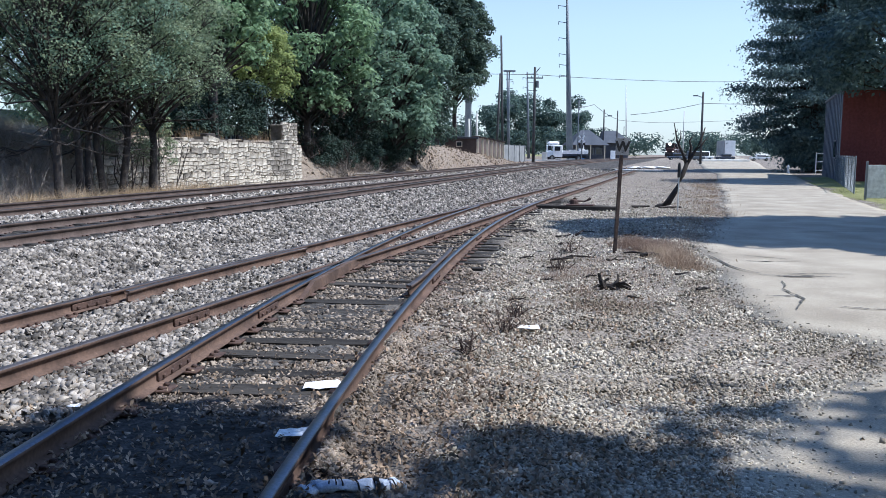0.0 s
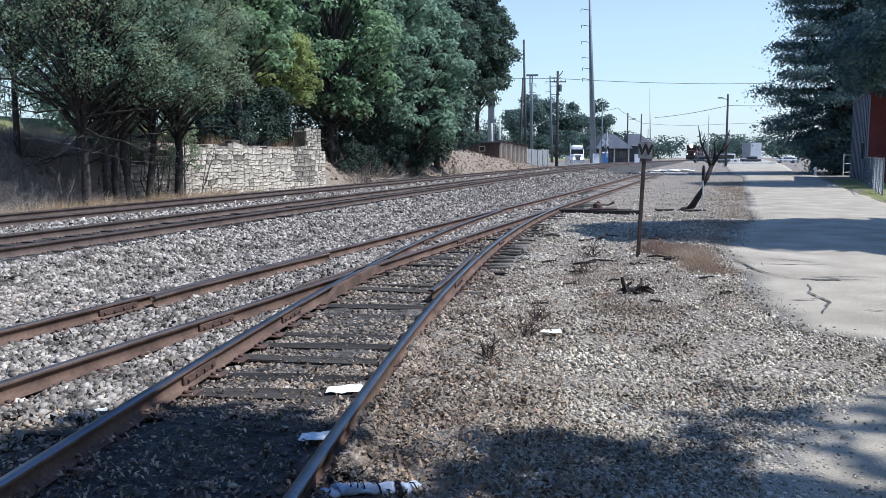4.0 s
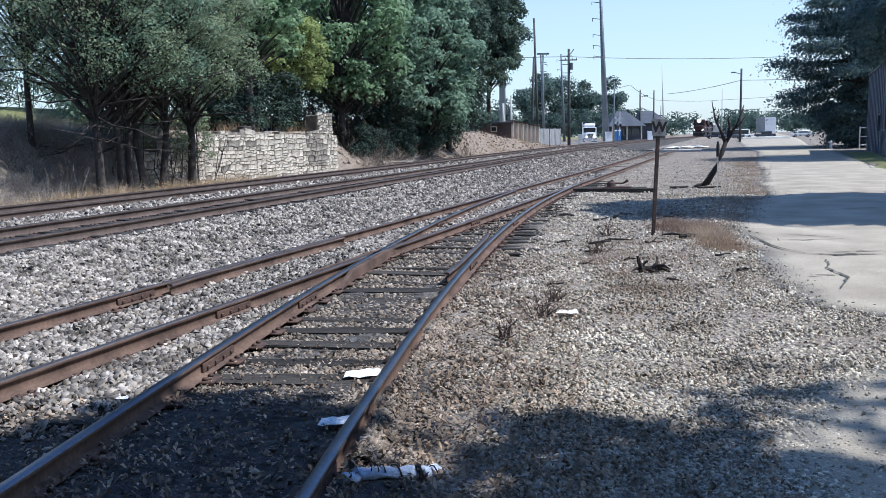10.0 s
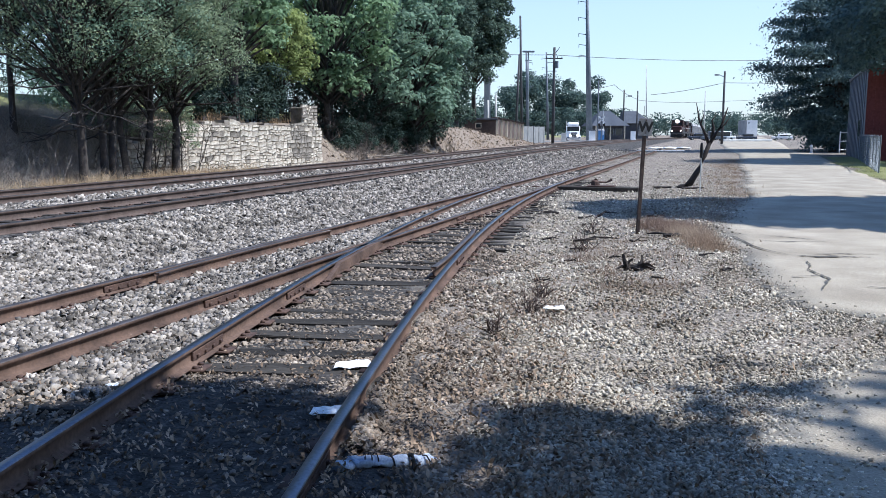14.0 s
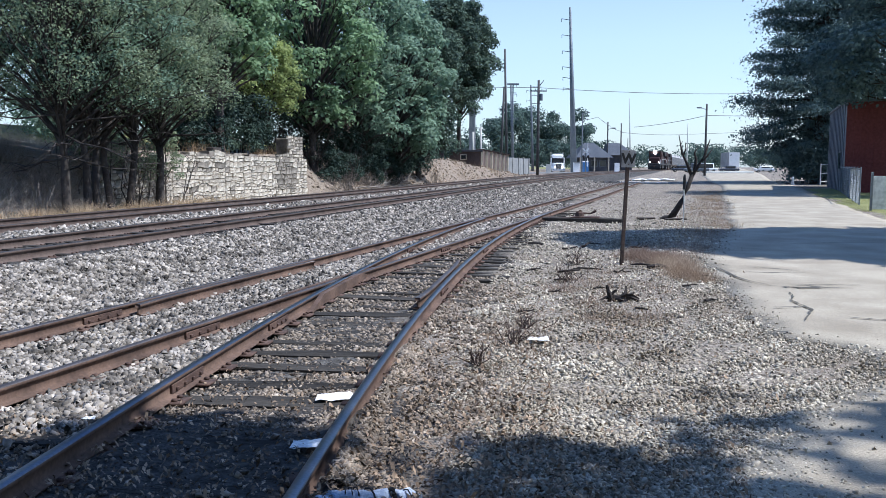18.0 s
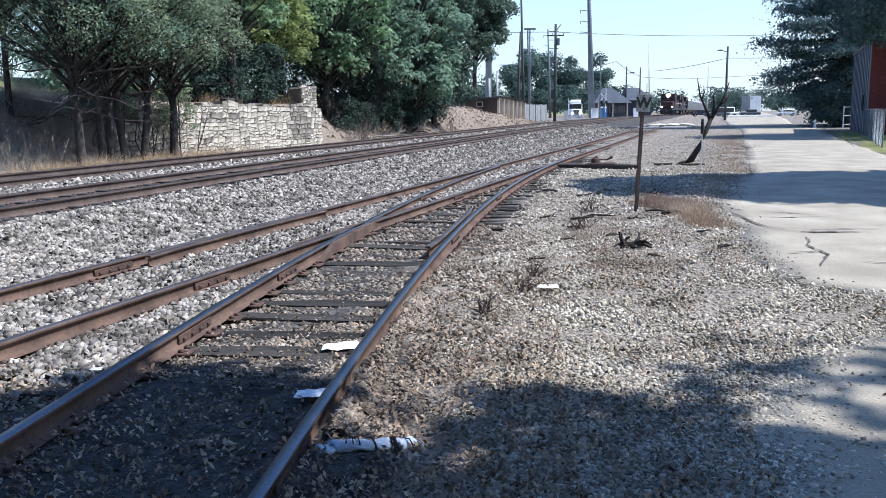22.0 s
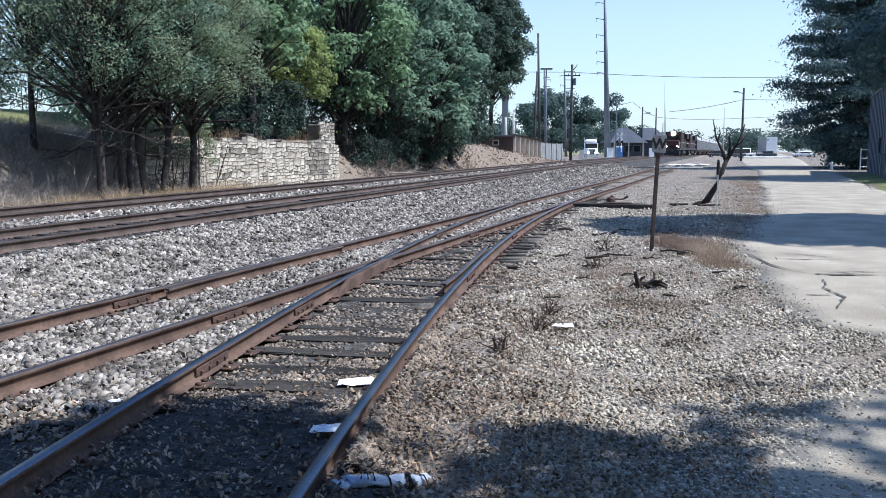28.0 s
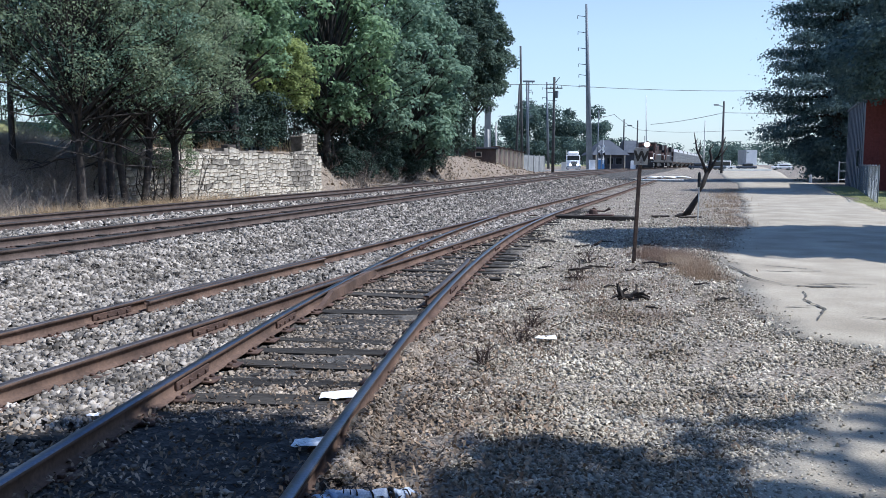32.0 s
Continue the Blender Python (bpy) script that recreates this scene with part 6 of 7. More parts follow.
def bank_walls():
    # low brick building on the bank, then a row of tan columns, then a block wall
    th = thing("brick_wall", 0, 0, 0, "low dark brick wall with a flat coping on the bank", "wall")
    part("wall", box(1.4, 4.9, 95, 97.5, 1.4, 3.4, 0.02), SHADE_BRICK, th)
    part("coping", box(1.2, 5.1, 94.8, 97.7, 3.4, 3.62, 0.03), DEPOT_WALL, th)
    w = part("window", box(2.6, 3.3, 94.96, 95.02, 2.5, 3.1, 0.01), CREAM, th)
    part("pane", box(2.68, 3.22, 94.93, 94.96, 2.58, 3.02), GLASS_DARK, w)
    th = thing("column_fence", 0, 0, 0, "row of tan columns with dark panels on the bank", "fence")
    n = 7
    for i in range(n):
        t = i / (n - 1)
        x, y = 5.0 + 4.6 * t, 98 + 20 * t
        top = 3.65 - 0.35 * t
        part("column", box(x - 0.3, x + 0.3, y - 0.32, y + 0.32, 0.3, top, 0.03), CREAM, th)
        part("cap", box(x - 0.5, x + 0.5, y - 0.52, y + 0.52, top, top + 0.14, 0.02), SHADE_BRICK, th)
        if i < n - 1:
            x2, y2 = 5.0 + 4.6 * (i + 1) / (n - 1), 98 + 20 * (i + 1) / (n - 1)
            bm = box(0, 1, -0.06, 0.06, 0.3, top - 0.1)
            ob = part("panel", bm, SHADE_BRICK, th)
            ob.matrix_basis = Matrix.LocRotScale((x, y, 0), Euler((0, 0, math.atan2(y2 - y, x2 - x))), (math.hypot(x2 - x, y2 - y), 1, 1))
    th = thing("block_wall", 0, 0, 0, "plain grey concrete block wall", "wall")
    ob = part("wall", box(0, 16.2, -0.15, 0.15, -0.2, 2.55, 0.02), GREY_BLOCK, th)
    th.matrix_basis = pose(9.7, 120, 0.45, 0, 0, math.degrees(math.atan2(15, 4.65)))
    for k in range(5):
        part("pier", box(k * 4 - 0.2, k * 4 + 0.2, -0.25, 0.25, -0.2, 2.65, 0.02), GREY_BLOCK, th)


bank_walls()


def street():
    bm = bmesh.new()
    pts = [(-40, 138), (33, 150), (34, 176), (-40, 158)]
    vs = [bm.verts.new((x, y, land1(x, y) + 0.05)) for x, y in pts] + [bm.verts.new((x, y, land1(x, y) - 0.2)) for x, y in pts]
    bm.faces.new(vs[:4])
    for i in range(4):
        bm.faces.new((vs[i], vs[i + 4], vs[(i + 1) % 4 + 4], vs[(i + 1) % 4]))
    ob = part("side_street", bm, PALE_STREET)
    tagged(ob, "pale concrete street leading to the level crossing", "street", kind="structure")
    # crossing equipment
    th = thing("crossing_cabinet", 24.6, 150, land1(24.6, 150), "pale metal crossing equipment cabinet", "cabinet")
    part("body", box(-0.5, 0.5, -0.4, 0.4, 0, 1.9, 0.03), WHITE_PAINT, th)
    part("roof", box(-0.6, 0.6, -0.5, 0.5, 1.9, 2.0, 0.02), STEEL_GREY, th)
    th = thing("crossing_signal", 25.5, 146, land1(25.5, 146), "grey level crossing signal mast with round lamps", "signal")
    part("mast", tube([(0, 0, 0), (0, 0, 4.4)], [0.09, 0.08], 8), STEEL_GREY, th)
    for s in (-1, 1):
        part("lamp_hood", tube([(0.4 * s, -0.15, 2.9), (0.4 * s, 0.1, 2.9)], [0.22, 0.22], 12), BLACK, th)
        part("cross_board", box(-0.75, 0.75, -0.14, -0.12, -0.1, 0.1), WHITE_PAINT, th).matrix_basis = pose(0, 0, 3.8, 0, 45 * s, 0)
    part("gate_arm", tube([(0.3, 0, 1.2), (0.35, 0, 5.6)], [0.08, 0.04], 6), WHITE_PAINT, th)
    th = thing("crossing_cabinet", 19.4, 148, land1(19.4, 148), "low pale equipment box near the crossing", "cabinet")
    part("body", box(-0.4, 0.4, -0.3, 0.3, 0, 1.5, 0.03), CONCRETE_POLE, th)
    th = thing("portable_toilet", 29.6, 170, land1(29.6, 170), "bright blue portable toilet", "toilet")
    part("body", box(-0.6, 0.6, -0.6, 0.6, 0, 2.1, 0.04), BRIGHT_BLUE, th)
    part("roof", box(-0.64, 0.64, -0.64, 0.64, 2.1, 2.3, 0.08), WHITE_PAINT, th)
    th = thing("white_cabinet", 32.2, 152, land1(32.2, 152), "small white cabinet beside the track", "cabinet")
    part("body", box(-0.4, 0.4, -0.3, 0.3, 0, 1.6, 0.03), WHITE_PAINT, th)


street()


def red_building():
    """Metal building beside the road: red front, blue-grey side."""
    d = Vector((34.7 - 29.0, 75 - 60, 0))
    L = d.length
    a = math.degrees(math.atan2(d.y, d.x))
    th = thing("metal_building", 29.0, 60, 0, "metal building with dark red front and blue-grey side", "building", rz=a)
    g = land1(22, 46)
    part("side_wall", box(0.15, L, -0.15, 0.15, -0.2, 6.4, 0.02), BLUE_GREY, th, "blue-grey metal cladding")
    for k in range(1, 12):
        part("rib", box(k * L / 12 - 0.05, k * L / 12 + 0.05, 0.15, 0.2, 0, 6.4), BLUE_GREY, th)
    w = part("window", box(3.0, 4.6, 0.1, 0.22, 1.6, 3.0, 0.03), STEEL_GREY, th)
    part("pane", box(3.12, 4.48, 0.22, 0.25, 1.72, 2.88), GLASS_DARK, w)
    part("back_wall", box(L - 0.2, L, -14, -0.15, -0.2, 6.4), BLUE_GREY, th)
    part("roof", box(-0.3, L + 0.2, -14.2, 0.25, 6.4, 6.58, 0.03), STEEL_GREY, th)
    # front, facing the railway
    fr = part("front_wall", box(0, 0.15, -4.6, 0.15, -0.2, 6.39, 0.02), RED_PAINT, th, "dark red painted metal front")
    for k in range(11):
        part("groove", box(-0.03, 0.0, -4.6 + k * 0.42, -4.56 + k * 0.42, 0, 6.35), RED_PAINT, th)
    part("corner_post", box(-0.1, 0.2, -5.0, -4.6, -0.2, 6.39, 0.03), CREAM, th)
    part("front_wall", box(0, 0.15, -14, -5.0, -0.2, 6.39, 0.02), RED_PAINT, th)
    for k, z0 in ((0, 0.9), (1, 3.3)):
        for j in range(3):
            y0 = -6.6 - j * 2.8
            w = part("window", box(-0.08, 0.05, y0 - 0.6, y0 + 0.6, z0, z0 + 1.5, 0.03), CREAM, th)
            part("pane", box(-0.1, -0.08, y0 - 0.5, y0 + 0.5, z0 + 0.1, z0 + 1.4), GLASS_DARK, w)


red_building()


def white_shed():
    """Ribbed white metal building on the bank, its gable end to the railway."""
    x, y = -34.8, 60.0
    g = land1(x, y)
    th = thing("metal_shed", x, y, g, "white ribbed metal shed with a dark roof edge", "building", rz=31)
    h, pitch = 6.8 - g, 0.5
    bm = bmesh.new()
    sec = [(0, -0.3), (0, h), (-9, h + 9 * pitch), (-18, h), (-18, -0.3)]
    f0 = [bm.verts.new((u, 0, w)) for u, w in sec]
    f1 = [bm.verts.new((u, 16, w)) for u, w in sec]
    bm.faces.new(f0[::-1])
    bm.faces.new(f1)
    for i in range(5):
        bm.faces.new((f0[i], f0[(i + 1) % 5], f1[(i + 1) % 5], f1[i]))
    part("wall", bm, WHITE_METAL, th)
    for k in range(58):
        u = -0.15 - k * 0.31
        top = h + pitch * (9 - abs(u + 9))
        part("rib", box(u - 0.05, u + 0.05, -0.07, 0.002, 0, top - 0.05), WHITE_METAL, th)
    for s in (-1, 1):
        bm = bmesh.new()
        a = [(-9, h + 9 * pitch + 0.04), (-9 + s * 9.5, h - 0.2 + 0.04), (-9 + s * 9.5, h + 0.02), (-9, h + 9 * pitch + 0.26)]
        q0 = [bm.verts.new((u, -0.4, w)) for u, w in a]
        q1 = [bm.verts.new((u, 16.4, w)) for u, w in a]
        bm.faces.new(q0 if s > 0 else q0[::-1])
        bm.faces.new(q1[::-1] if s > 0 else q1)
        for i in range(4):
            bm.faces.new((q0[i], q1[i], q1[(i + 1) % 4], q0[(i + 1) % 4]))
        bmesh.ops.recalc_face_normals(bm, faces=bm.faces[:])
        part("roof_slope", bm, STEEL_GREY, th)


white_shed()


def fences():
    def chain(name, x0, y0, x1, y1, h, label):
        L = math.hypot(x1 - x0, y1 - y0)
        th = thing(name, x0, y0, 0, label, "fence", rz=math.degrees(math.atan2(y1 - y0, x1 - x0)))
        n = max(2, round(L / 3.0))
        g0, g1 = land1(x0, y0), land1(x1, y1)
        for i in range(n + 1):
            u = L * i / n
            g = g0 + (g1 - g0) * i / n
            part("post", tube([(u, 0, g - 0.2), (u, 0, g + h + 0.08)], [0.035, 0.035], 8), CHAIN, th)
        part("top_rail", tube([(0, 0, g0 + h), (L, 0, g1 + h)], [0.025, 0.025], 6), CHAIN, th)
        V, F, k = [], [], 0
        step, w = 0.11, 0.005
        for sgn in (1, -1):
            for i in range(int(-h / step), int(L / step)):
                a, b = i * step, i * step + h
                z0, z1 = 0.03, h
                if a < 0:
                    z0 = 0.03 - a
                    a = 0
                if b > L:
                    z1 = h - (b - L)
                    b = L
                if sgn < 0:
                    z0, z1 = h - z0, h - z1
                for o in ((0, w), ):
                    V += [(a, 0, z0 + g0 - w), (a, 0, z0 + g0 + w), (b, 0, z1 + g0 + w), (b, 0, z1 + g0 - w), (a, w, z0 + g0), (b, w, z1 + g0)]
                    F += [(k, k + 1, k + 2, k + 3), (k, k + 4, k + 5, k + 3), (k + 1, k + 4, k + 5, k + 2)]
                    k += 6
        mesh_part("wire_mesh", np_mesh("wire_mesh", V, F, [CHAIN]), th)
    chain("chain_link_fence", 20.4, 40.8, 33.0, 70, 1.75, "grey chain-link fence along the grass verge")
    th = thing("panel_fence", 18.3, 35.6, land1(18.3, 35.6), "pale grey sheet panel fence", "fence", rz=-8)
    for k in range(4):
        part("panel", box(k * 2.4 + 0.05, k * 2.4 + 2.35, -0.02, 0.02, 0.05, 1.45, 0.008), WHITE_METAL, th)
        part("post", box(k * 2.4 - 0.04, k * 2.4 + 0.04, -0.05, 0.05, -0.2, 1.6, 0.008), CHAIN, th)
    th = thing("utility_cabinet", 37.7, 85, land1(37.7, 85), "pale grey utility cabinet under the tree", "cabinet")
    part("body", box(-0.35, 0.35, -0.3, 0.3, 0, 1.25, 0.03), CONCRETE_POLE, th)
    part("lid", box(-0.38, 0.38, -0.33, 0.33, 1.25, 1.32, 0.02), STEEL_GREY, th)
    th = thing("metal_gate", 36.2, 80, land1(36.2, 80), "pale metal gate frame by the fence", "gate", rz=20)
    for u in (0, 1.3):
        part("post", tube([(u, 0, -0.1), (u, 0, 2.0)], [0.05, 0.05], 8), WHITE_PAINT, th)
    for z in (0.3, 1.1, 1.9):
        part("rail", tube([(0, 0, z), (1.3, 0, z)], [0.035, 0.035], 6), WHITE_PAINT, th)
    th = thing("fire_hydrant", 33.6, 80, land1(33.6, 80), "small white fire hydrant at the roadside", "hydrant")
    part("barrel", tube([(0, 0, 0), (0, 0, 0.08), (0, 0, 0.09), (0, 0, 0.6)], [0.17, 0.17, 0.12, 0.11], 10), WHITE_PAINT, th)
    part("bonnet", tube([(0, 0, 0.6), (0, 0, 0.66), (0, 0, 0.8)], [0.15, 0.13, 0.03], 10), WHITE_PAINT, th)


fences()


# ---- vehicles ----
def wheel_part(parent, x, y, z, r, w, name="wheel"):
    bm = tube([(x - w / 2, y, z), (x + w / 2, y, z)], [r, r], 16)
    t = part(name, bm, RUBBER, parent)
    part("rim", tube([(x - w / 2 - 0.02, y, z), (x + w / 2 + 0.02, y, z)], [r * 0.55, r * 0.55], 12), CHROME, t)
    return t


def semi_truck():
    """Local y runs forward."""
    th = thing("semi_truck", 22.1, 156, land1(22.1, 156) + 0.05, "white semi truck waiting at the crossing", "truck", rz=176)
    bm = box(-0.82, 0.82, 0.6, 2.6, 0.75, 1.95, 0.16)
    part("hood", bm, WHITE_PAINT, th)
    bm = bmesh.new()
    add_box(bm, -1.22, 1.22, -1.4, 0.6, 0.8, 2.9, 0.1)
    part("cab", bm, WHITE_PAINT, th)
    bm = box(-1.05, 1.05, -1.6, 0.2, 2.9, 3.6, 0.3)
    part("roof_fairing", bm, WHITE_PAINT, th)
    part("windshield", box(-1.08, 1.08, 0.6, 0.66, 1.95, 2.82, 0.02), GLASS_DARK, th)
    part("grille", box(-0.55, 0.55, 2.6, 2.66, 0.85, 1.75, 0.02), CHROME, th)
    for k in range(5):
        part("grille_bar", box(-0.5, 0.5, 2.66, 2.69, 0.95 + 0.16 * k, 1.02 + 0.16 * k), BLACK, th)
    part("bumper", box(-1.22, 1.22, 2.45, 2.75, 0.4, 0.8, 0.05), CHROME, th)
    for s in (-1, 1):
        part("headlight", box(0.62 * s - 0.2, 0.62 * s + 0.2, 2.55, 2.68, 1.0, 1.35, 0.03), LAMP_ON, th)
        part("fender", box(s * 1.0 - 0.22, s * 1.0 + 0.22, 1.0, 2.3, 0.9, 1.25, 0.08), WHITE_PAINT, th)
        part("mirror", box(1.42 * s - 0.1, 1.42 * s + 0.1, 0.7, 0.8, 2.0, 2.8, 0.03), BLACK, th)
        part("exhaust_stack", tube([(1.1 * s, -1.7, 0.8), (1.1 * s, -1.7, 3.9)], [0.08, 0.08], 8), CHROME, th)
        wheel_part(th, 1.02 * s, 1.65, 0.52, 0.52, 0.3)
        wheel_part(th, 0.95 * s, -2.6, 0.52, 0.52, 0.5)
        wheel_part(th, 0.95 * s, -3.9, 0.52, 0.52, 0.5)
    part("chassis", box(-0.45, 0.45, -4.6, 0.6, 0.6, 0.95), BLACK, th)


def work_truck():
    th = thing("work_truck", 0, 0, 0, "white cab work truck with a dark blue flat body", "truck")
    part("hood", box(-1.0, 1.0, 2.6, 3.6, 0.6, 1.6, 0.12), WHITE_PAINT, th)
    part("cab", box(-1.15, 1.15, 0.9, 2.6, 0.6, 2.7, 0.12), WHITE_PAINT, th)
    for s in (-1, 1):
        part("side_window", box(1.15 * s - 0.02, 1.15 * s + 0.02, 1.3, 2.3, 1.7, 2.45), GLASS_DARK, th)
        wheel_part(th, 1.0 * s, 2.7, 0.48, 0.48, 0.3)
        wheel_part(th, 1.0 * s, -1.9, 0.48, 0.48, 0.5)
        part("headlight", box(0.7 * s - 0.15, 0.7 * s + 0.15, 3.58, 3.63, 0.9, 1.15), WHITE_PAINT, th)
        part("side_rail", box(1.12 * s - 0.05, 1.12 * s + 0.05, -3.4, 0.7, 1.15, 1.75, 0.02), WHITE_PAINT, th)
    part("windshield", box(-1.0, 1.0, 2.58, 2.63, 1.65, 2.5), GLASS_DARK, th)
    part("flat_body", box(-1.1, 1.1, -3.5, 0.8, 0.75, 1.15, 0.03), BLUE_PAINT, th)
    part("tail_box", box(-1.1, 1.1, -3.6, -2.4, 1.15, 1.9, 0.04), WHITE_PAINT, th)
    part("chassis", box(-0.45, 0.45, -3.4, 3.4, 0.45, 0.75), BLACK, th)
    return th


def parked_vehicles():
    def car(name, x, y, rz, paint, label, h=1.5, l=4.6, cat="car"):
        th = thing(name, x, y, land1(x, y) + 0.04, label, cat, rz=rz)
        part("body", box(-0.9, 0.9, -l / 2, l / 2, 0.35, 0.95, 0.12), paint, th)
        part("cabin", box(-0.8, 0.8, -l * 0.32, l * 0.2, 0.95, h, 0.16), paint, th)
        part("window_band", box(-0.82, 0.82, -l * 0.28, l * 0.16, 1.02, h - 0.14, 0.05), GLASS_DARK, th)
        for s in (-1, 1):
            for q in (-1, 1):
                wheel_part(th, 0.82 * s, q * l * 0.31, 0.33, 0.33, 0.22)
    car("parked_car", 78.6, 204, 80, WHITE_PAINT, "white parked car at the roadside", 1.5)
    car("parked_van", 66.5, 210, 85, WHITE_PAINT, "white parked van near the trailer", 2.2, 5.6, "van")
    car("parked_car", 70.5, 205, 85, BLUE_PAINT, "dark blue parked car near the trailer", 1.6)
    car("parked_car", 62.0, 216, 85, BLUE_PAINT, "dark parked car near the trailer", 1.7)
    car("parked_van", 58.0, 190, 85, STEEL_GREY, "grey parked van beyond the siding", 2.1, 5.4, "van")
    th = thing("box_trailer", 75.6, 221, land1(75.6, 221), "grey box trailer with a bright white end", "trailer", rz=86)
    part("box", box(-6, 2.1, -1.3, 1.3, 1.2, 5.0, 0.04), HOPPER_GREY, th)
    part("end_panel", box(-6.06, -6.0, -1.3, 1.3, 1.2, 5.0, 0.01), WHITE_PAINT, th)
    for u in (-4.6, -3.4):
        for s in (-1, 1):
            wheel_part(th, 0, 0, 0, 0.5, 0.3).matrix_basis = pose(u, 1.0 * s, 0.5, 0, 0, 90)
    th = thing("concrete_barrier", 60, 175, land1(60, 175), "long pale low concrete barrier", "barrier", rz=14)
    part("barrier", box(-5, 6, -0.25, 0.25, 0, 0.45, 0.06), CONCRETE_POLE, th)


semi_truck()
parked_vehicles()
WORK_TRUCK = work_truck()


def bogie(th, y, r=0.5):
    part("bogie_frame", box(-1.15, 1.15, y - 1.5, y + 1.5, 0.45, 0.95, 0.06), BLACK, th)
    for q in (-1.0, 1.0):
        ax = part("wheelset", tube([(-0.82, y + q, r), (-0.7, y + q, r)], [r, r], 14), STEEL_DARK, th)
        part("wheelset", tube([(0.7, y + q, r), (0.82, y + q, r)], [r, r], 14), STEEL_DARK, th)


def locomotive(lit, label):
    """Local y runs forward; the front coupler is at y = 0."""
    th = thing("locomotive", 0, 0, 0, label, "locomotive", group="train")
    part("frame", box(-1.5, 1.5, -21.5, -0.4, 1.15, 1.6, 0.04), LOCO_BLACK, th)
    part("plow", box(-1.45, 1.45, -0.5, -0.25, 0.2, 1.2, 0.06), LOCO_BLACK, th)
    part("coupler", box(-0.15, 0.15, -0.4, 0.15, 0.75, 1.05, 0.04), STEEL_DARK, th)
    part("nose", box(-1.25, 1.25, -2.6, -0.9, 1.6, 3.05, 0.22), LOCO_ORANGE, th, "dirty orange-red nose")
    bm = bmesh.new()
    add_box(bm, -1.5, 1.5, -5.2, -2.6, 1.6, 4.5, 0.14)
    part("cab", bm, LOCO_ORANGE, th)
    part("cab_roof", box(-1.5, 1.5, -5.3, -2.5, 4.42, 4.68, 0.1), LOCO_BLACK, th)
    for s in (-1, 1):
        part("windshield", box(s * 0.68 - 0.5, s * 0.68 + 0.5, -2.6, -2.56, 3.3, 4.0, 0.02), GLASS_DARK, th)
        part("side_window", box(s * 1.5 - 0.02, s * 1.5 + 0.02, -4.7, -3.1, 3.2, 3.95), GLASS_DARK, th)
        part("ditch_light", tube([(s * 1.05, -0.38, 1.85), (s * 1.05, -0.3, 1.85)], [0.16, 0.16], 12), DITCH_LIGHT if lit else CHROME, th)
        part("handrail", tube([(s * 1.42, -0.6, 1.6), (s * 1.42, -0.6, 2.6), (s * 1.42, -2.4, 2.7)], [0.03, 0.03, 0.03], 6), WHITE_PAINT, th)
        part("walkway_rail", tube([(s * 1.45, -5.4, 2.6), (s * 1.45, -21, 2.6)], [0.03, 0.03], 6), WHITE_PAINT, th)
        for k in range(4):
            part("step", box(s * 1.3 - 0.22, s * 1.3 + 0.22, -0.75, -0.4, 0.3 + 0.3 * k, 0.36 + 0.3 * k), WHITE_PAINT, th)
        part("radiator_wing", box(s * 1.2 - 0.35, s * 1.2 + 0.35, -20, -15.5, 3.5, 4.5, 0.05), LOCO_BLACK, th)
    # real headlight, its glowing disc drawn oversized to include the glare around it
    part("headlight", tube([(0, -2.62, 4.3), (0, -2.4, 4.3)], [0.42, 0.42], 14), HEADLIGHT if lit else CHROME, th)
    part("hood", box(-0.95, 0.95, -20.8, -5.2, 1.6, 4.25, 0.08), LOCO_ORANGE, th)
    part("hood_stripe", box(-0.97, 0.97, -20.8, -5.3, 1.6, 2.6, 0.02), LOCO_BLACK, th)
    for k in range(4):
        part("roof_fan", tube([(0, -8 - 3.2 * k, 4.2), (0, -8 - 3.2 * k, 4.45)], [0.6, 0.55], 12), LOCO_BLACK, th)
    part("horn", box(-0.2, 0.2, -3.6, -3.2, 4.68, 4.9, 0.03), STEEL_DARK, th)
    part("fuel_tank", box(-1.35, 1.35, -13.5, -8.5, 0.4, 1.2, 0.12), LOCO_BLACK, th)
    bogie(th, -4.4)
    bogie(th, -17.5)
    return th


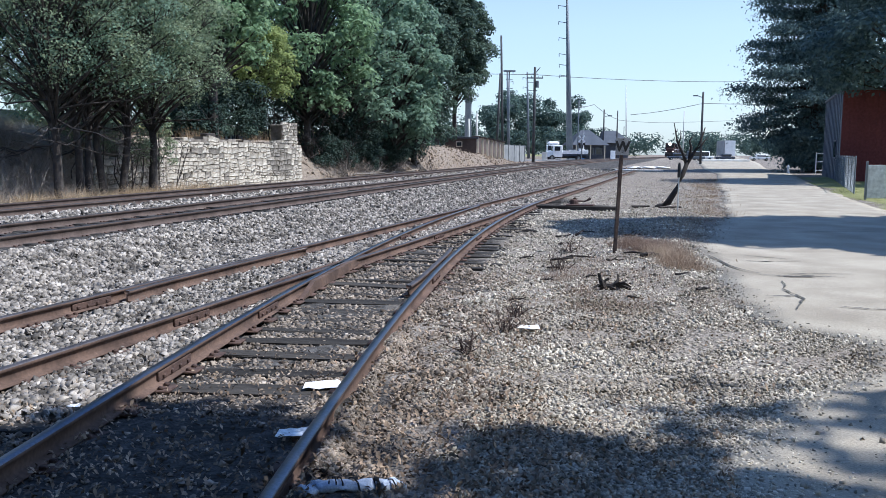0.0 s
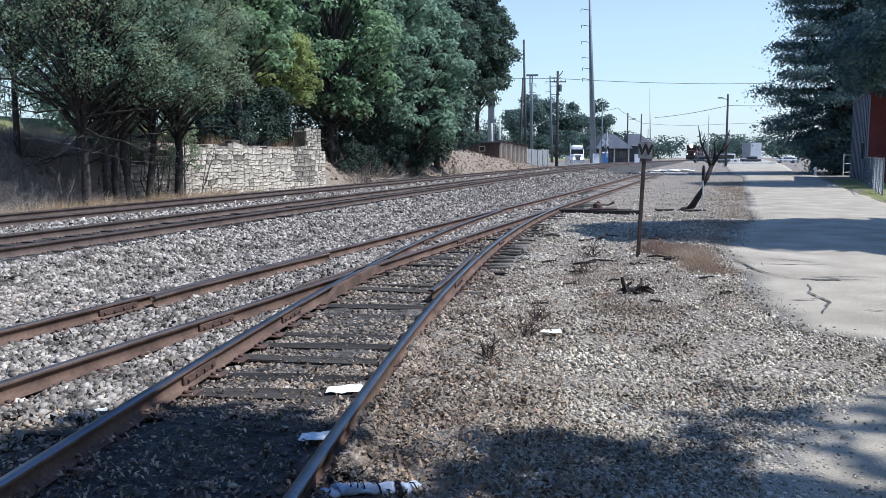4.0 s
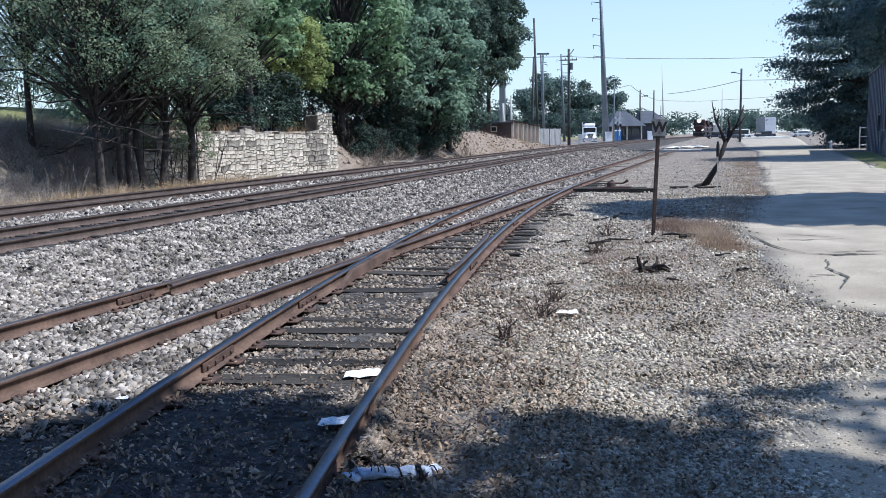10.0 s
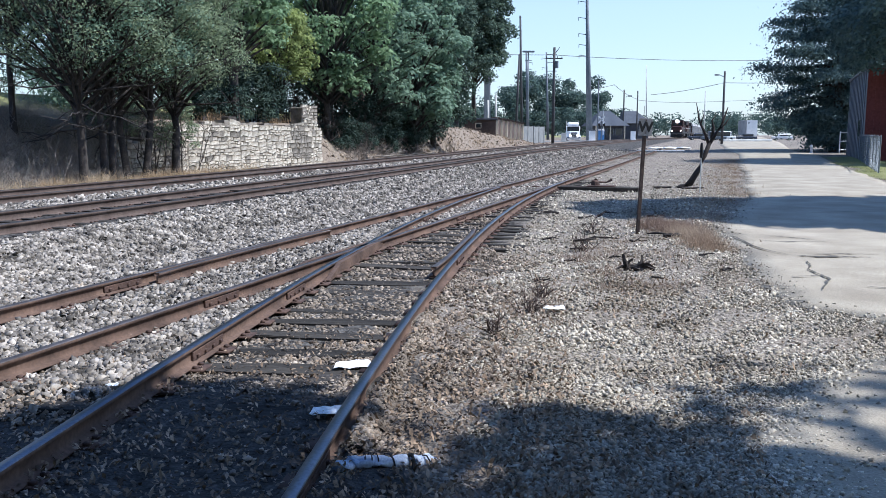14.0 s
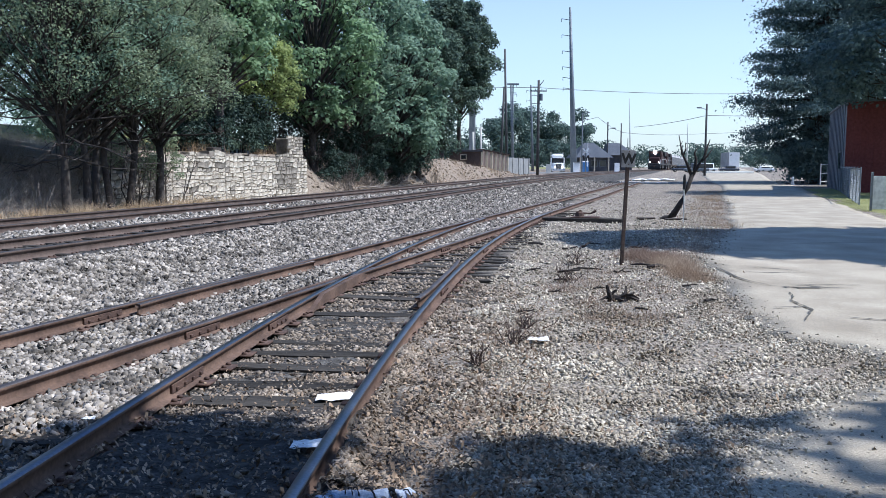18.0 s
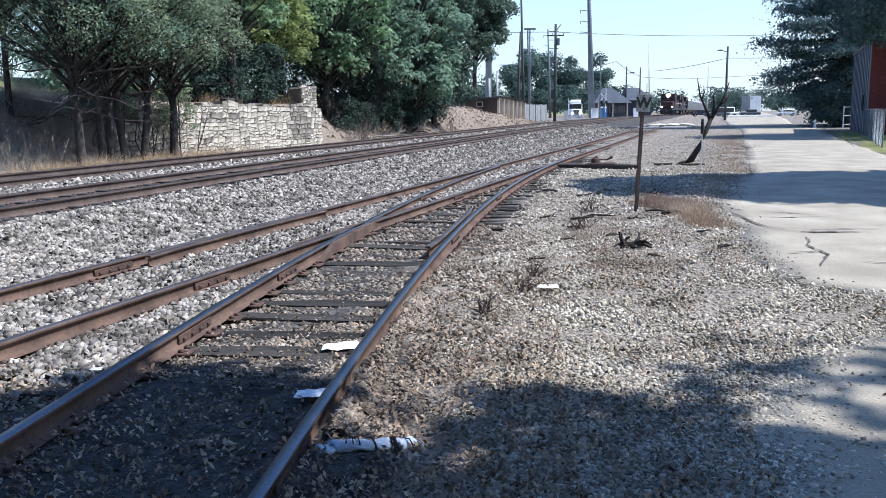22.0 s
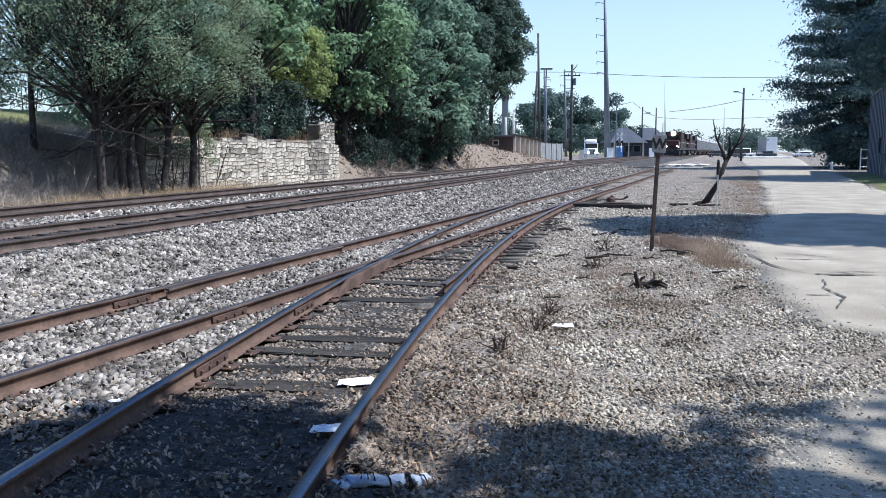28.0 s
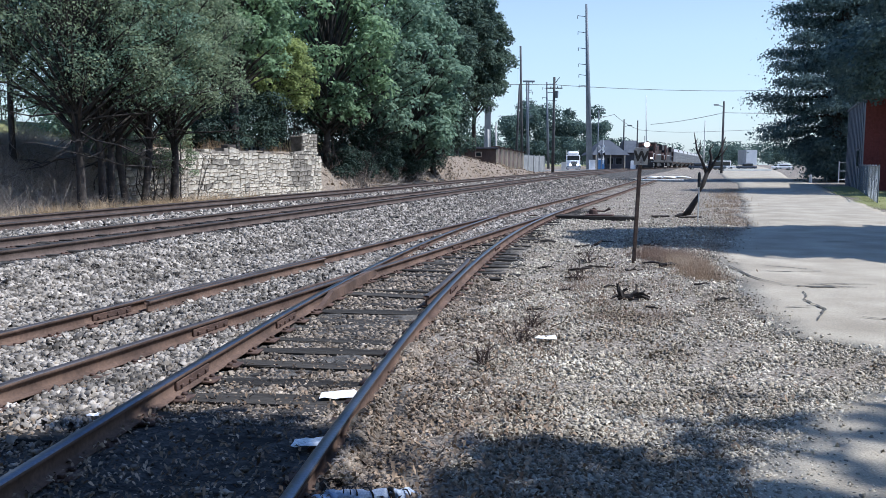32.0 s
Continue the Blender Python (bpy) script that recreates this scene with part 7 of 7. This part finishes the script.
def hopper_car():
    th = thing("hopper_car", 0, 0, 0, "dusty light grey covered hopper car", "freight car", group="train")
    bm = bmesh.new()
    sec = [(-1.55, 1.3), (1.55, 1.3), (1.6, 3.6), (1.25, 4.35), (-1.25, 4.35), (-1.6, 3.6)]
    r0 = [bm.verts.new((x, -1.3, z)) for x, z in sec]
    r1 = [bm.verts.new((x, -16.0, z)) for x, z in sec]
    bm.faces.new(r0)
    bm.faces.new(r1[::-1])
    for k in range(6):
        bm.faces.new((r0[k], r1[k], r1[(k + 1) % 6], r0[(k + 1) % 6]))
    part("body", bm, HOPPER_GREY, th)
    for k in range(11):
        y = -1.6 - k * 1.4
        for s in (-1, 1):
            part("rib", box(s * 1.62 - 0.07, s * 1.62 + 0.07, y - 0.09, y + 0.09, 1.3, 3.6), HOPPER_GREY, th)
    part("roof_walk", box(-0.35, 0.35, -16, -1.3, 4.42, 4.5), STEEL_GREY, th)
    for k in range(3):
        bm = bmesh.new()
        a, b = -3.2 - k * 4.3, -6.4 - k * 4.3
        t = [bm.verts.new(p) for p in ((-1.4, a, 1.3), (1.4, a, 1.3), (1.4, b, 1.3), (-1.4, b, 1.3), (-0.4, (a + b) / 2 + 0.4, 0.4), (0.4, (a + b) / 2 + 0.4, 0.4), (0.4, (a + b) / 2 - 0.4, 0.4), (-0.4, (a + b) / 2 - 0.4, 0.4))]
        for f in ((0, 1, 5, 4), (1, 2, 6, 5), (2, 3, 7, 6), (3, 0, 4, 7), (4, 5, 6, 7)):
            bm.faces.new([t[i] for i in f])
        part("discharge_chute", bm, HOPPER_GREY, th)
    part("sill", box(-1.3, 1.3, -17.2, -0.1, 1.0, 1.3, 0.03), STEEL_DARK, th)
    part("end_ladder", box(-1.5, -1.1, -0.75, -0.65, 1.3, 4.2), STEEL_DARK, th)
    bogie(th, -2.2, 0.45)
    bogie(th, -15.2, 0.45)
    return th


TRAIN = [locomotive(True, "orange and black diesel locomotive with bright headlights"), locomotive(False, "second orange and black diesel locomotive")]
TRAIN[1].location = (0, 0, 0)
_h = hopper_car()
TRAIN.append(_h)
for _k in range(9):
    TRAIN.append(copy_thing(_h, pose(0, 0, 0)))
LENGTHS = [21.9, 21.9] + [17.3] * 10


# ---- distant woods ----
def woods(name, rows, leaf, size, seed, label):
    """Far tree crowns: rows of x, y, radius, height, leaves."""
    rng = np.random.default_rng(seed)
    Vs, Fs, k = [], [], 0
    for x, y, r, h, n in rows:
        n = int(n * 1.1)
        z = float(rise(y))
        m = 9
        c = np.stack([rng.normal(0, 0.42, m) * r, rng.normal(0, 0.4, m) * r, rng.uniform(0.3, 0.92, m) * h], -1)
        w = rng.uniform(0.3, 0.5, m) * r
        p = rng.integers(0, m, n)
        d = rng.normal(0, 1, (n, 3))
        d /= np.linalg.norm(d, axis=1)[:, None]
        P = c[p] + d * (w[p] * np.clip(rng.normal(0.8, 0.2, n), 0.2, 1.15))[:, None] * [1, 1, 0.8]
        P[:, 2] = np.maximum(P[:, 2], 0.05 * h * rng.uniform(0, 1, n))
        P[:, 2] = np.minimum(P[:, 2], h)
        V, F = leaf_quads(P + [x, y, z], d, size, rng)
        Vs.append(V)
        Fs.append(F + k)
        k += len(V)
    ob = new(name, np_mesh(name, np.concatenate(Vs), np.concatenate(Fs), [leaf]))
    tagged(ob, label, "woods", kind="stuff")


_r = random.Random(15)
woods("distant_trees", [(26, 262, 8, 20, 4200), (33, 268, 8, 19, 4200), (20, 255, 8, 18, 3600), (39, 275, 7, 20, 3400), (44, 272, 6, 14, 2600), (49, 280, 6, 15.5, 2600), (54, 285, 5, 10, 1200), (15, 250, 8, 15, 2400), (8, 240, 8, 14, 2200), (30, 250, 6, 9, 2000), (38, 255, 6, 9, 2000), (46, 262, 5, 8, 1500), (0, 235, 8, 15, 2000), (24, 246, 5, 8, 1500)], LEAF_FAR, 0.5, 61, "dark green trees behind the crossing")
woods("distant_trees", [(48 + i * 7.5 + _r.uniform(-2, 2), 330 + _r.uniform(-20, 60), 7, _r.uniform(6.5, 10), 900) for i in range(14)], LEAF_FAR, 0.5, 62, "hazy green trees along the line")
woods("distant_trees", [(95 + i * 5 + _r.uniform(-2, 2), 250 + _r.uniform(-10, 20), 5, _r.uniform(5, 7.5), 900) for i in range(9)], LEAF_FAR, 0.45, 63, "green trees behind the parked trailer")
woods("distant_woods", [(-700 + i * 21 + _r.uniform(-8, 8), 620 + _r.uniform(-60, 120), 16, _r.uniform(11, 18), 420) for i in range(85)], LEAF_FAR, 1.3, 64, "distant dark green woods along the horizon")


# ---- what moves ----
def on_main(y0, back):
    """The place on the nearer main track a given length behind y0, and the pose there."""
    sl = 0.34
    y = y0
    left = back
    while left > 0:
        step = min(left, 4.0)
        sl = float(main_x(y + 0.5) - main_x(y - 0.5))
        y += step / math.hypot(1, sl)
        left -= step
    sl = float(main_x(y + 4) - main_x(y - 4)) / 8
    return pose(float(main_x(y)), y, float(main_z(y)) + 0.19, 0, 0, 180 - math.degrees(math.atan(sl)))


FRONT = [(0, 279), (4, 262), (8, 245.5), (13, 225), (18, 203.5), (23, 182.5), (27, 167.5), (32, 150.5)]


def motions():
    back = 0.0
    for car, ln in zip(TRAIN, LENGTHS):
        walk(car, [(t, on_main(y, back)) for t, y in FRONT])
        back += ln
    z = land1(22, 150) + 0.06
    walk(WORK_TRUCK, [(t, pose(x, y, z, 0, 0, 90)) for t, x, y in ((0, 23.6, 150), (1, 22.4, 150), (1.5, 21.7, 150), (2, 20.3, 150), (2.5, 18.6, 150), (4.5, 9.5, 150), (8, -8, 150), (12, -28, 150), (32, -30, 150))])


motions()
